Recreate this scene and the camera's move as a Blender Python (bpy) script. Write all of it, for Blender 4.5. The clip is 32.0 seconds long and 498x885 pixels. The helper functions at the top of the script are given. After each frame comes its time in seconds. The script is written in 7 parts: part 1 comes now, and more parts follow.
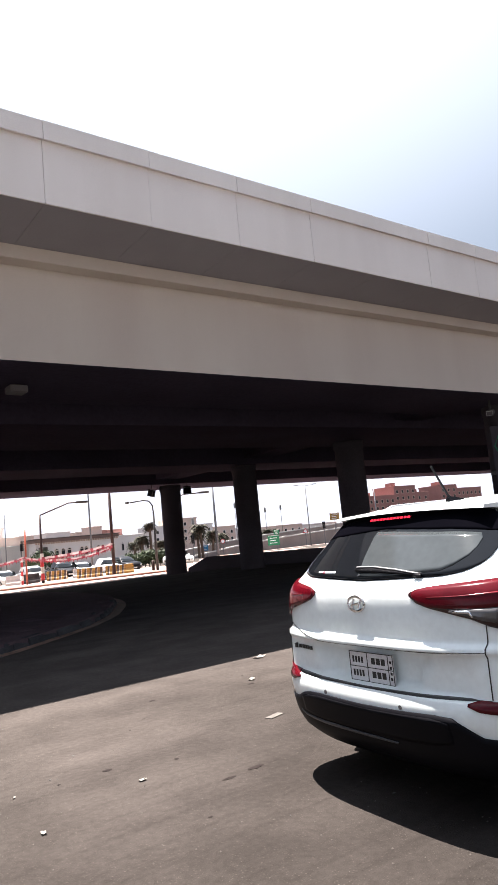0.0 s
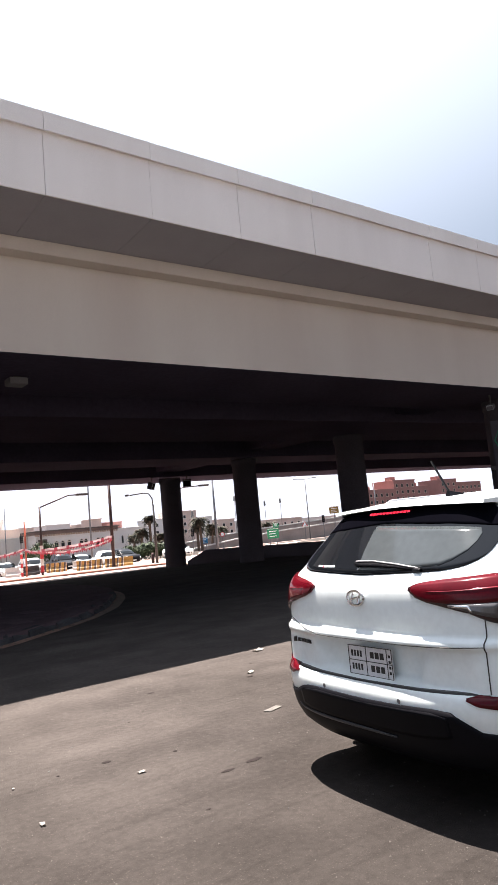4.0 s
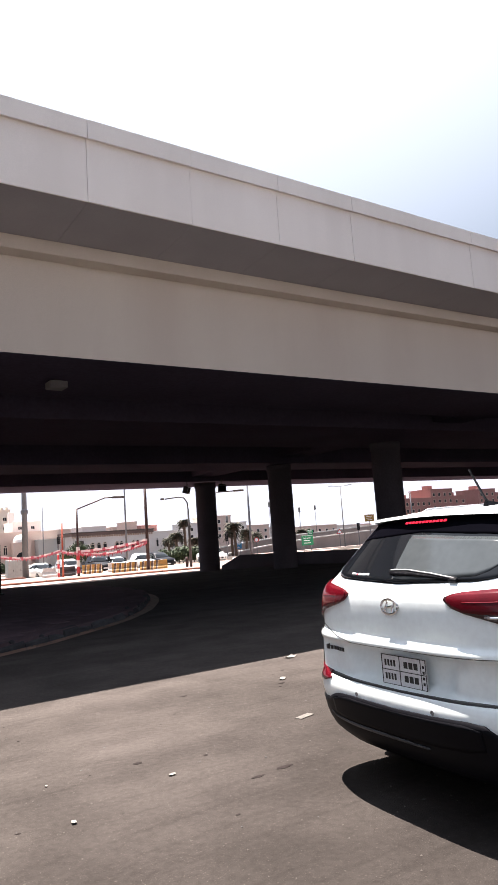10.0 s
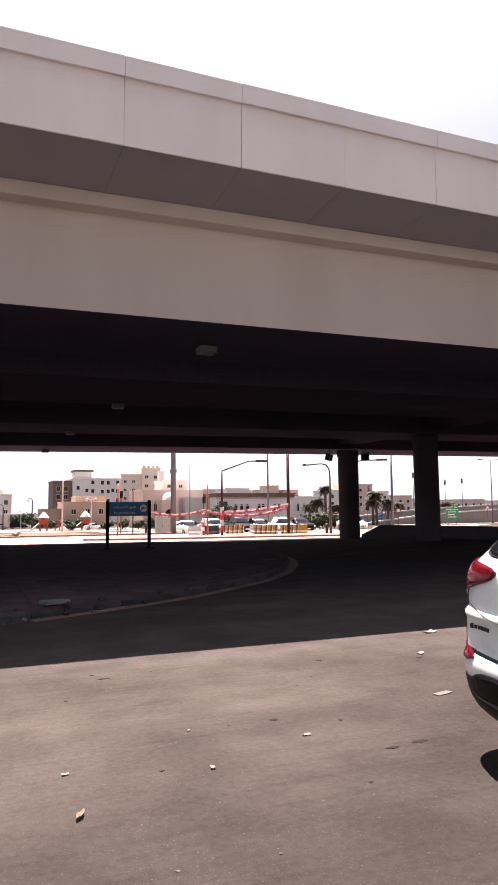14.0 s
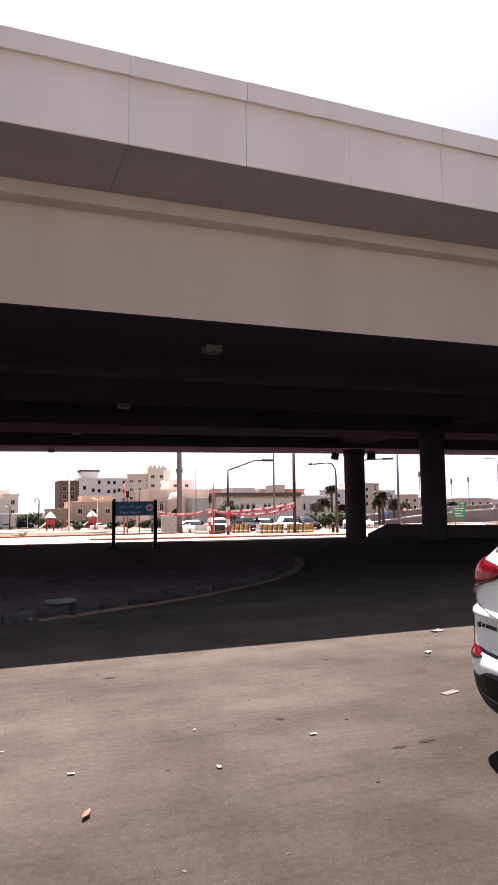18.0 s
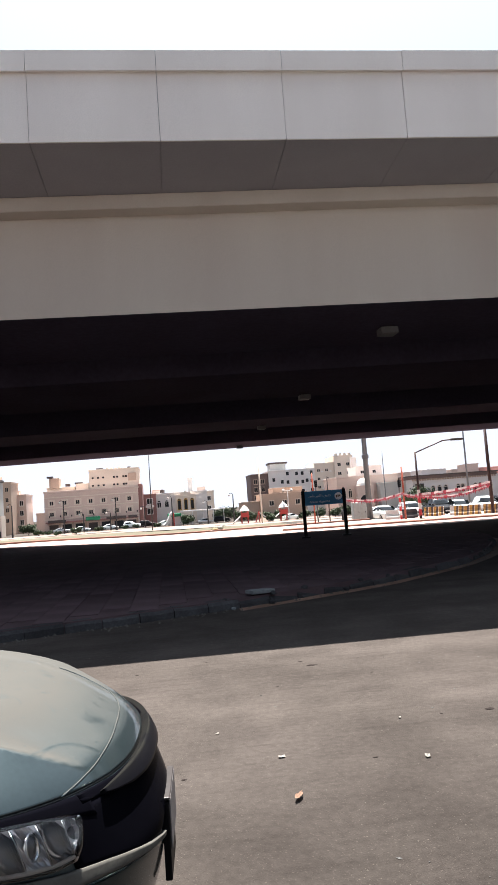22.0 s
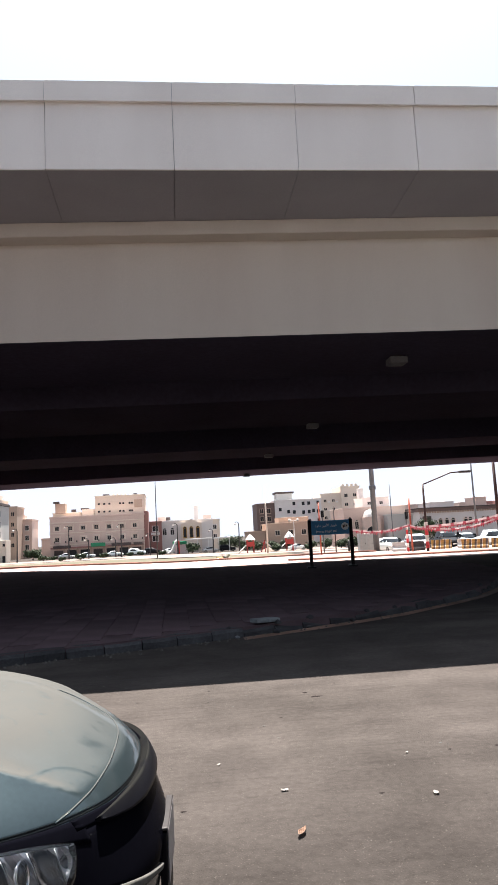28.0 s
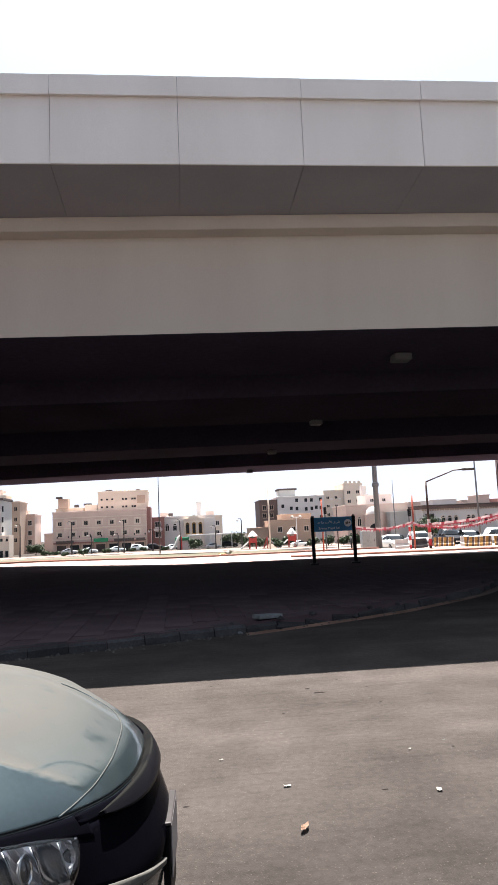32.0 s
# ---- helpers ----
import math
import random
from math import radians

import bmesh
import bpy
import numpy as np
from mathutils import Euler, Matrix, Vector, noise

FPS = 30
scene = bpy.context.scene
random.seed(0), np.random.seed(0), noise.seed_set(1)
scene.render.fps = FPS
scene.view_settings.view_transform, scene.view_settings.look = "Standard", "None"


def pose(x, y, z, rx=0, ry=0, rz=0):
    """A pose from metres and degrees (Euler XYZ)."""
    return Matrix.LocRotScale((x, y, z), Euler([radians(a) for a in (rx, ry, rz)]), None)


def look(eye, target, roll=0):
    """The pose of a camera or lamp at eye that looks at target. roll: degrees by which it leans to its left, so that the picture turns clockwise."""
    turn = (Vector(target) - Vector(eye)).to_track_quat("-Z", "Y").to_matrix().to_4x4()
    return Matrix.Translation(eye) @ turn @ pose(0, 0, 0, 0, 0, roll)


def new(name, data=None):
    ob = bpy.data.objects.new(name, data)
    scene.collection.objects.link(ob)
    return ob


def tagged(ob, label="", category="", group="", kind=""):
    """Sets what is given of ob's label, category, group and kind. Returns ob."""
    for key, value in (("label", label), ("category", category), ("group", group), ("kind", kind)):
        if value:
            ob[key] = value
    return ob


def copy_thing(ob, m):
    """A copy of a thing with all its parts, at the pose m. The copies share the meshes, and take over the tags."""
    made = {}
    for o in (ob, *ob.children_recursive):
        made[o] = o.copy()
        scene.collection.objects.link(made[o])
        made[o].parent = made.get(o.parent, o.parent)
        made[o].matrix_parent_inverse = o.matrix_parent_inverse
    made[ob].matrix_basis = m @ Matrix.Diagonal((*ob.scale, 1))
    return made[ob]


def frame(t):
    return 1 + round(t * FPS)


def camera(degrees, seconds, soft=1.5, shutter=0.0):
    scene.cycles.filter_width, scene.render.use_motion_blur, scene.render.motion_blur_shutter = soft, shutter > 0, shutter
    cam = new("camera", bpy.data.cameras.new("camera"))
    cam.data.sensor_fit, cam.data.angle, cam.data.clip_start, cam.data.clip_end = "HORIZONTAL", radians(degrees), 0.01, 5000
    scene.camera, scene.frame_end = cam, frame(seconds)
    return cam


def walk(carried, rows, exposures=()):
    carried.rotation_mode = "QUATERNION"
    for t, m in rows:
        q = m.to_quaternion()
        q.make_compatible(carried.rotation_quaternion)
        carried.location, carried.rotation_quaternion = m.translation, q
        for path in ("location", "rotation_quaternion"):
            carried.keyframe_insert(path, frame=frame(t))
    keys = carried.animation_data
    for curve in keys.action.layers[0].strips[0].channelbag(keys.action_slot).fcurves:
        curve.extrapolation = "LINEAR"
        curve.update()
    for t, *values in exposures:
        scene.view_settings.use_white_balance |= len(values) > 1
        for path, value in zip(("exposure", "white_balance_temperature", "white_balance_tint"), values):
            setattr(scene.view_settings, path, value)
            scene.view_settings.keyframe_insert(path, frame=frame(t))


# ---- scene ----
cam = camera(39.80, 32.0, soft=1.1)
PATH = [
    (0, pose(-0.000, -0.000, 1.550, 97.78, 5.56, -37.14)),
    (0.5, pose(0.002, 0.002, 1.551, 97.80, 5.42, -36.82)),
    (1, pose(-0.000, 0.001, 1.554, 97.42, 5.29, -37.11)),
    (1.5, pose(0.004, 0.006, 1.553, 96.99, 5.30, -37.44)),
    (2, pose(0.005, 0.006, 1.552, 96.99, 5.15, -37.29)),
    (2.5, pose(0.003, 0.002, 1.551, 97.13, 5.35, -37.13)),
    (3, pose(0.003, 0.005, 1.555, 97.19, 5.29, -37.11)),
    (3.5, pose(0.002, 0.004, 1.554, 97.28, 5.29, -37.18)),
    (5.5, pose(0.011, 0.010, 1.553, 96.86, 5.25, -37.11)),
    (6, pose(0.008, 0.006, 1.553, 97.08, 5.28, -36.98)),
    (6.5, pose(0.000, -0.002, 1.553, 97.16, 5.20, -36.83)),
    (7, pose(0.004, 0.007, 1.551, 96.96, 5.00, -36.61)),
    (7.5, pose(0.009, 0.013, 1.551, 96.74, 5.03, -36.98)),
    (8, pose(0.009, 0.013, 1.549, 97.80, 4.76, -35.17)),
    (8.5, pose(0.004, 0.006, 1.553, 98.06, 4.23, -34.85)),
    (9, pose(0.002, 0.005, 1.553, 98.19, 3.96, -34.43)),
    (9.5, pose(0.004, 0.005, 1.552, 98.19, 4.12, -34.53)),
    (10, pose(0.002, 0.001, 1.550, 97.92, 3.99, -34.35)),
    (10.5, pose(0.001, 0.003, 1.558, 95.76, 2.73, -31.74)),
    (11, pose(0.010, 0.018, 1.556, 95.01, 2.88, -32.23)),
    (11.5, pose(0.012, 0.024, 1.554, 95.37, 2.75, -31.49)),
    (12, pose(0.001, 0.007, 1.557, 96.46, 1.59, -26.92)),
    (12.5, pose(-0.004, 0.011, 1.559, 96.17, 1.23, -25.36)),
    (13, pose(0.003, 0.018, 1.558, 95.99, 1.17, -24.27)),
    (13.5, pose(-0.003, 0.011, 1.558, 96.02, 0.95, -23.68)),
    (14, pose(-0.006, 0.011, 1.559, 95.60, 0.61, -22.77)),
    (14.5, pose(0.002, 0.012, 1.559, 95.36, 0.36, -21.50)),
    (16.5, pose(0.003, 0.021, 1.558, 95.60, 0.40, -21.74)),
    (17, pose(0.003, 0.020, 1.554, 95.52, 0.90, -22.19)),
    (17.5, pose(0.004, 0.022, 1.554, 95.47, 0.75, -22.34)),
    (18, pose(0.005, 0.029, 1.553, 95.56, 0.74, -22.26)),
    (18.5, pose(0.001, 0.023, 1.553, 95.87, 0.88, -22.71)),
    (19, pose(0.004, 0.022, 1.553, 95.90, 1.00, -22.66)),
    (19.5, pose(0.004, 0.026, 1.553, 96.07, 1.06, -22.83)),
    (20, pose(-0.000, 0.015, 1.556, 96.25, 1.25, -22.95)),
    (20.5, pose(-0.000, 0.012, 1.558, 96.02, 0.39, -22.05)),
    (21, pose(0.002, 0.000, 1.562, 95.99, 0.56, -18.84)),
    (21.5, pose(0.012, 0.003, 1.567, 94.80, 2.98, -11.35)),
    (22, pose(0.019, 0.004, 1.565, 95.19, 4.10, -6.64)),
    (22.5, pose(0.018, 0.014, 1.559, 96.02, 3.85, -3.11)),
    (23, pose(0.018, 0.032, 1.549, 95.06, 4.78, -1.91)),
    (23.5, pose(0.025, 0.035, 1.552, 94.40, 3.99, -1.11)),
    (24, pose(0.025, 0.039, 1.549, 94.38, 3.04, -0.13)),
    (24.5, pose(0.014, 0.036, 1.550, 94.31, 2.74, -1.04)),
    (25, pose(0.021, 0.036, 1.549, 94.03, 3.17, -2.59)),
    (25.5, pose(0.018, 0.044, 1.546, 94.16, 2.90, -2.69)),
    (26, pose(0.014, 0.054, 1.538, 94.33, 2.79, -2.76)),
    (26.5, pose(0.020, 0.056, 1.534, 96.80, 3.35, -6.06)),
    (28.5, pose(0.014, 0.057, 1.528, 97.71, 2.78, -6.01)),
    (29, pose(0.010, 0.053, 1.528, 97.79, 2.76, -5.71)),
    (29.5, pose(0.013, 0.043, 1.535, 97.71, 2.95, -5.86)),
    (30, pose(0.020, 0.029, 1.545, 97.32, 2.88, -5.51)),
    (30.5, pose(0.008, 0.051, 1.534, 97.06, 2.66, -5.53)),
    (31, pose(0.011, 0.065, 1.527, 97.29, 2.60, -5.44)),
    (31.5, pose(0.009, 0.072, 1.521, 97.50, 2.54, -5.47)),
    (32, pose(0.010, 0.077, 1.522, 97.35, 2.61, -5.96)),
]
LOOKS = [(0, 2.4, 5900, 5), (9.5, 2.4, 5900, 5), (12, 2.26, 6300, 15), (21.0, 2.26, 6300, 15), (22, 2.21, 5780, 1), (27, 2.21, 5780, 1), (29, 2.22, 5730, 2), (32, 2.23, 5730, 2)]
walk(cam, PATH, LOOKS)

# ---- daylight: high sun from beyond the bridge, slightly hazy sky ----
SUN = Vector((0.06, 0.279, 1.0)).normalized()
world = bpy.data.worlds.new("sky")
scene.world = world
world.use_nodes = True
wn, wl = world.node_tree.nodes, world.node_tree.links
sky = wn.new("ShaderNodeTexSky")
sky.sky_type, sky.sun_disc = "NISHITA", False
sky.sun_elevation = math.asin(SUN.z)
sky.sun_rotation = math.atan2(SUN.x, SUN.y)
sky.air_density, sky.dust_density, sky.ozone_density = 1.0, 3.5, 1.0
wn["Background"].inputs["Strength"].default_value = 0.0160
haze = wn.new("ShaderNodeHueSaturation")
haze.inputs["Saturation"].default_value = 0.75
haze.inputs["Value"].default_value = 1.15
wl.new(sky.outputs[0], haze.inputs["Color"])
# bright haze round the sun
toward, glare, whiten = wn.new("ShaderNodeVectorMath"), wn.new("ShaderNodeMapRange"), wn.new("ShaderNodeMixRGB")
toward.operation, glare.interpolation_type = "DOT_PRODUCT", "SMOOTHSTEP"
toward.inputs[1].default_value = SUN
glare.inputs["From Min"].default_value, glare.inputs["From Max"].default_value = 0.34, 0.86
glare.inputs["To Max"].default_value = 0.98
whiten.inputs["Color2"].default_value = (16.0, 15.8, 17.2, 1)
wl.new(glare.outputs["Result"], whiten.inputs["Fac"])
wl.new(haze.outputs[0], whiten.inputs["Color1"])
# white haze low over the horizon
way, part_z, low_, veil = wn.new("ShaderNodeTexCoord"), wn.new("ShaderNodeSeparateXYZ"), wn.new("ShaderNodeMapRange"), wn.new("ShaderNodeMixRGB")
low_.interpolation_type = "SMOOTHSTEP"
low_.inputs["From Min"].default_value, low_.inputs["From Max"].default_value = 0.04, 0.39
low_.inputs["To Min"].default_value, low_.inputs["To Max"].default_value = 1.0, 0.0
wl.new(way.outputs["Generated"], part_z.inputs[0])
wl.new(way.outputs["Generated"], toward.inputs[0])
wl.new(toward.outputs["Value"], glare.inputs["Value"])
wl.new(part_z.outputs["Z"], low_.inputs["Value"])
wl.new(low_.outputs["Result"], veil.inputs["Fac"])
wl.new(whiten.outputs[0], veil.inputs["Color1"])
veil.inputs["Color2"].default_value = (15.0, 14.3, 15.6, 1)
wl.new(veil.outputs[0], wn["Background"].inputs["Color"])
lamp = bpy.data.lights.new("sun", "SUN")
lamp.energy, lamp.angle, lamp.color = 5.0, radians(0.4), (1.0, 0.835, 0.725)
sun = new("sun", lamp)
sun.matrix_world = look((0, 0, 60), Vector((0, 0, 60)) - SUN)

# ---- materials ----
MATS = {}


def mat(name, base, rough=0.6, metal=0.0, var=0.15, scale=2.0, fine=40.0, bump=0.15, spec=0.5, stain=None, island=False,
        coat=0.0, depth=0.01, stretch=None, speck=None):
    """A surface with broad stains, fine grain and a little relief, all in metres."""
    m = bpy.data.materials.new(name)
    m.use_nodes = True
    n, l = m.node_tree.nodes, m.node_tree.links
    b = n["Principled BSDF"]
    co = n.new("ShaderNodeTexCoord")
    big = n.new("ShaderNodeTexNoise")
    big.inputs["Scale"].default_value, big.inputs["Detail"].default_value = scale, 6
    small = n.new("ShaderNodeTexNoise")
    small.inputs["Scale"].default_value, small.inputs["Detail"].default_value = fine, 4
    src = co.outputs["Object"]
    if stretch:
        mp = n.new("ShaderNodeMapping")
        mp.inputs["Scale"].default_value = stretch
        l.new(src, mp.inputs["Vector"])
        src = mp.outputs["Vector"]
    l.new(src, big.inputs["Vector"])
    l.new(co.outputs["Object"], small.inputs["Vector"])
    ramp = n.new("ShaderNodeValToRGB")
    dark = stain or tuple(c * (1 - 2 * var) for c in base)
    ramp.color_ramp.elements[0].position, ramp.color_ramp.elements[1].position = 0.3, 0.68
    ramp.color_ramp.elements[0].color = (*dark, 1)
    ramp.color_ramp.elements[1].color = (*base, 1)
    l.new(big.outputs["Fac"], ramp.inputs["Fac"])
    mix = n.new("ShaderNodeMixRGB")
    mix.blend_type = "MULTIPLY"
    mix.inputs["Fac"].default_value = 1.0
    gr = n.new("ShaderNodeValToRGB")
    gr.color_ramp.elements[0].position, gr.color_ramp.elements[1].position = 0.25, 0.75
    v = max(0.0, 1 - 1.6 * var)
    gr.color_ramp.elements[0].color = (v, v, v, 1)
    gr.color_ramp.elements[1].color = (1.08, 1.08, 1.08, 1)
    l.new(small.outputs["Fac"], gr.inputs["Fac"])
    l.new(ramp.outputs["Color"], mix.inputs["Color1"])
    l.new(gr.outputs["Color"], mix.inputs["Color2"])
    out = mix.outputs["Color"]
    if speck:
        sp, sr, sm = n.new("ShaderNodeTexNoise"), n.new("ShaderNodeValToRGB"), n.new("ShaderNodeMixRGB")
        sp.inputs["Scale"].default_value, sp.inputs["Detail"].default_value = speck[0], 2
        l.new(co.outputs["Object"], sp.inputs["Vector"])
        sr.color_ramp.elements[0].position, sr.color_ramp.elements[1].position = speck[1], speck[1] + 0.07
        l.new(sp.outputs["Fac"], sr.inputs["Fac"])
        l.new(sr.outputs["Color"], sm.inputs["Fac"])
        l.new(out, sm.inputs["Color1"])
        sm.inputs["Color2"].default_value = (*speck[2], 1)
        out = sm.outputs["Color"]
    if island:
        info = n.new("ShaderNodeObjectInfo")
        hsv = n.new("ShaderNodeHueSaturation")
        mr = n.new("ShaderNodeMapRange")
        mr.inputs["To Min"].default_value, mr.inputs["To Max"].default_value = 0.82, 1.15
        l.new(info.outputs["Random"], mr.inputs["Value"])
        l.new(mr.outputs["Result"], hsv.inputs["Value"])
        l.new(out, hsv.inputs["Color"])
        out = hsv.outputs["Color"]
    l.new(out, b.inputs["Base Color"])
    rr = n.new("ShaderNodeMapRange")
    rr.inputs["To Min"].default_value, rr.inputs["To Max"].default_value = max(0.02, rough * 0.85), min(1.0, rough * 1.12)
    l.new(big.outputs["Fac"], rr.inputs["Value"])
    l.new(rr.outputs["Result"], b.inputs["Roughness"])
    b.inputs["Metallic"].default_value = metal
    b.inputs["Specular IOR Level"].default_value = spec
    b.inputs["Coat Weight"].default_value = coat
    b.inputs["Coat Roughness"].default_value = 0.04
    if bump:
        bp = n.new("ShaderNodeBump")
        bp.inputs["Strength"].default_value, bp.inputs["Distance"].default_value = bump, depth
        l.new(small.outputs["Fac"], bp.inputs["Height"])
        l.new(bp.outputs["Normal"], b.inputs["Normal"])
    MATS[name] = m
    return m


def glow(name, color, strength, base=(0.3, 0.02, 0.02)):
    m = bpy.data.materials.new(name)
    m.use_nodes = True
    b = m.node_tree.nodes["Principled BSDF"]
    b.inputs["Base Color"].default_value = (*base, 1)
    b.inputs["Emission Color"].default_value = (*color, 1)
    b.inputs["Emission Strength"].default_value = strength
    b.inputs["Roughness"].default_value = 0.2
    return m


def clear(name, color, rough=0.03, gloss=0.12):
    """A thin clear plastic cover: mostly see-through, with a sharp sheen."""
    m = bpy.data.materials.new(name)
    m.use_nodes = True
    n, l = m.node_tree.nodes, m.node_tree.links
    n.remove(n["Principled BSDF"])
    see, shine, mix, fres = n.new("ShaderNodeBsdfTransparent"), n.new("ShaderNodeBsdfGlossy"), n.new("ShaderNodeMixShader"), n.new("ShaderNodeFresnel")
    see.inputs["Color"].default_value = (*color, 1)
    shine.inputs["Roughness"].default_value = rough
    fres.inputs["IOR"].default_value = 1.5
    l.new(fres.outputs[0], mix.inputs["Fac"])
    l.new(see.outputs[0], mix.inputs[1])
    l.new(shine.outputs[0], mix.inputs[2])
    l.new(mix.outputs[0], n["Material Output"].inputs["Surface"])
    return m


def dusty(m, dust, lo=0.45, hi=0.85, most=0.6, metal=0.12, rubs=()):
    """Settled dust on the surfaces that face up: an even film with wiped spots and grains."""
    n, l = m.node_tree.nodes, m.node_tree.links
    b = n["Principled BSDF"]
    src = b.inputs["Base Color"].links[0].from_socket
    geo, sep, mr, mix, co = n.new("ShaderNodeNewGeometry"), n.new("ShaderNodeSeparateXYZ"), n.new("ShaderNodeMapRange"), n.new("ShaderNodeMixRGB"), n.new("ShaderNodeTexCoord")
    l.new(geo.outputs["Normal"], sep.inputs[0])
    l.new(sep.outputs["Z"], mr.inputs["Value"])
    mr.inputs["From Min"].default_value, mr.inputs["From Max"].default_value = lo, hi
    mr.inputs["To Max"].default_value = most
    film = mr.outputs["Result"]
    # broad thin places, small wiped spots, fine grains
    for size, detail, bend, f0, f1, t0 in ((2.6, 6, 0.6, 0.30, 0.50, 0.86), (9.0, 3, 1.2, 0.27, 0.36, 0.72), (46.0, 2, 0.2, 0.26, 0.33, 0.55), (260.0, 1, 0.0, 0.30, 0.55, 0.90)):
        no, nr, mul = n.new("ShaderNodeTexNoise"), n.new("ShaderNodeMapRange"), n.new("ShaderNodeMath")
        no.inputs["Scale"].default_value, no.inputs["Detail"].default_value, no.inputs["Distortion"].default_value = size, detail, bend
        l.new(co.outputs["Object"], no.inputs["Vector"])
        nr.inputs["From Min"].default_value, nr.inputs["From Max"].default_value, nr.inputs["To Min"].default_value = f0, f1, t0
        l.new(no.outputs["Fac"], nr.inputs["Value"])
        mul.operation = "MULTIPLY"
        l.new(film, mul.inputs[0])
        l.new(nr.outputs["Result"], mul.inputs[1])
        film = mul.outputs[0]
    # rubbed places: centre, distance from it, half width, share of dust left; torn by noise
    for centre, far, wide, left in rubs:
        flat, dist, away, fade, torn, add, mul = (n.new("ShaderNodeVectorMath"), n.new("ShaderNodeVectorMath"), n.new("ShaderNodeMath"), n.new("ShaderNodeMapRange"), n.new("ShaderNodeTexNoise"), n.new("ShaderNodeMath"), n.new("ShaderNodeMath"))
        flat.operation, dist.operation, away.operation, add.operation, mul.operation = "MULTIPLY", "DISTANCE", "SUBTRACT", "MULTIPLY_ADD", "MULTIPLY"
        flat.inputs[1].default_value, dist.inputs[1].default_value = (1, 1, 0), (*centre, 0)
        l.new(co.outputs["Object"], flat.inputs[0])
        l.new(flat.outputs[0], dist.inputs[0])
        l.new(dist.outputs["Value"], away.inputs[0])
        away.inputs[1].default_value = far
        size = n.new("ShaderNodeMath")
        size.operation = "ABSOLUTE"
        l.new(away.outputs[0], size.inputs[0])
        torn.inputs["Scale"].default_value, torn.inputs["Detail"].default_value = 16.0, 6
        l.new(co.outputs["Object"], torn.inputs["Vector"])
        l.new(torn.outputs["Fac"], add.inputs[0])
        add.inputs[1].default_value = wide * 1.6
        l.new(size.outputs[0], add.inputs[2])
        fade.interpolation_type = "SMOOTHSTEP"
        fade.inputs["From Min"].default_value, fade.inputs["From Max"].default_value, fade.inputs["To Min"].default_value = wide * 0.5, wide * 1.7, left
        l.new(add.outputs[0], fade.inputs["Value"])
        l.new(film, mul.inputs[0])
        l.new(fade.outputs["Result"], mul.inputs[1])
        film = mul.outputs[0]
    l.new(film, mix.inputs["Fac"])
    l.new(src, mix.inputs["Color1"])
    mix.inputs["Color2"].default_value = (*dust, 1)
    l.new(mix.outputs["Color"], b.inputs["Base Color"])
    rough, met, coat = n.new("ShaderNodeMapRange"), n.new("ShaderNodeMapRange"), n.new("ShaderNodeMapRange")
    rough.inputs["To Min"].default_value, rough.inputs["To Max"].default_value = 0.3, 0.95
    met.inputs["To Min"].default_value, met.inputs["To Max"].default_value = metal, 0.0
    coat.inputs["To Min"].default_value, coat.inputs["To Max"].default_value = b.inputs["Coat Weight"].default_value, 0.0
    for node, socket in ((rough, "Roughness"), (met, "Metallic"), (coat, "Coat Weight")):
        l.new(film, node.inputs["Value"])
        l.new(node.outputs["Result"], b.inputs[socket])


CONCRETE = mat("concrete_painted", (0.83, 0.77, 0.725), 0.75, var=0.02, scale=1.1, fine=70, bump=0.06, stain=(0.755, 0.695, 0.65), stretch=(1, 1, 0.18))
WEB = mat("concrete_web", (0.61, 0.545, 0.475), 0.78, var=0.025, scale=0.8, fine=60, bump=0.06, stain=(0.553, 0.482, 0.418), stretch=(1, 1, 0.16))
# parapet concrete darkened in its colour for the shaded underside
CANT_SHADED = mat("concrete_cantilever_shaded", (0.355, 0.338, 0.355), 0.8, var=0.03, scale=0.8, fine=40, bump=0.06, stain=(0.312, 0.296, 0.312))
# bridge concrete with the shade under the deck put into its colour
SOFFIT_SHADED = mat("concrete_soffit_shaded", (0.08, 0.068, 0.098), 0.9, var=0.1, scale=0.4, fine=9, bump=0.15, spec=0.004)
# column concrete, its colour lowered to hold the deck's shade
COLUMN_SHADED = mat("concrete_column_shaded", (0.092, 0.083, 0.095), 0.85, var=0.1, scale=0.6, fine=15, bump=0.15, spec=0.01)
LAMP_BOX = mat("lamp_box_grey", (0.16, 0.15, 0.155), 0.6, var=0.1, scale=3, fine=30, bump=0.05, spec=0.2)
ASPHALT = mat("asphalt_dusty", (0.054, 0.0475, 0.044), 0.92, var=0.09, scale=0.6, fine=110, bump=0.9, stain=(0.047, 0.0415, 0.038), depth=0.008, speck=(90, 0.64, (0.098, 0.085, 0.075)), spec=0.003)
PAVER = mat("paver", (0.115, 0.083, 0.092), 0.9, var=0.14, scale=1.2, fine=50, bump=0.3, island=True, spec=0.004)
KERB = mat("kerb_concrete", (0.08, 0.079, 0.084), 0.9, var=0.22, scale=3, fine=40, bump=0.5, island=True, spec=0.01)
KERB_RED = mat("kerb_reddish", (0.34, 0.17, 0.13), 0.9, var=0.18, scale=3, fine=40, bump=0.4, island=True)
KERB_PALE = mat("kerb_pale", (0.55, 0.56, 0.55), 0.8, var=0.1, scale=4, fine=40, bump=0.3)
SAND = mat("sand_drift", (0.24, 0.165, 0.128), 0.95, var=0.2, scale=3, fine=120, bump=0.3)
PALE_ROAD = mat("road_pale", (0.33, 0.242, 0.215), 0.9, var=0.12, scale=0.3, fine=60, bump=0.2)
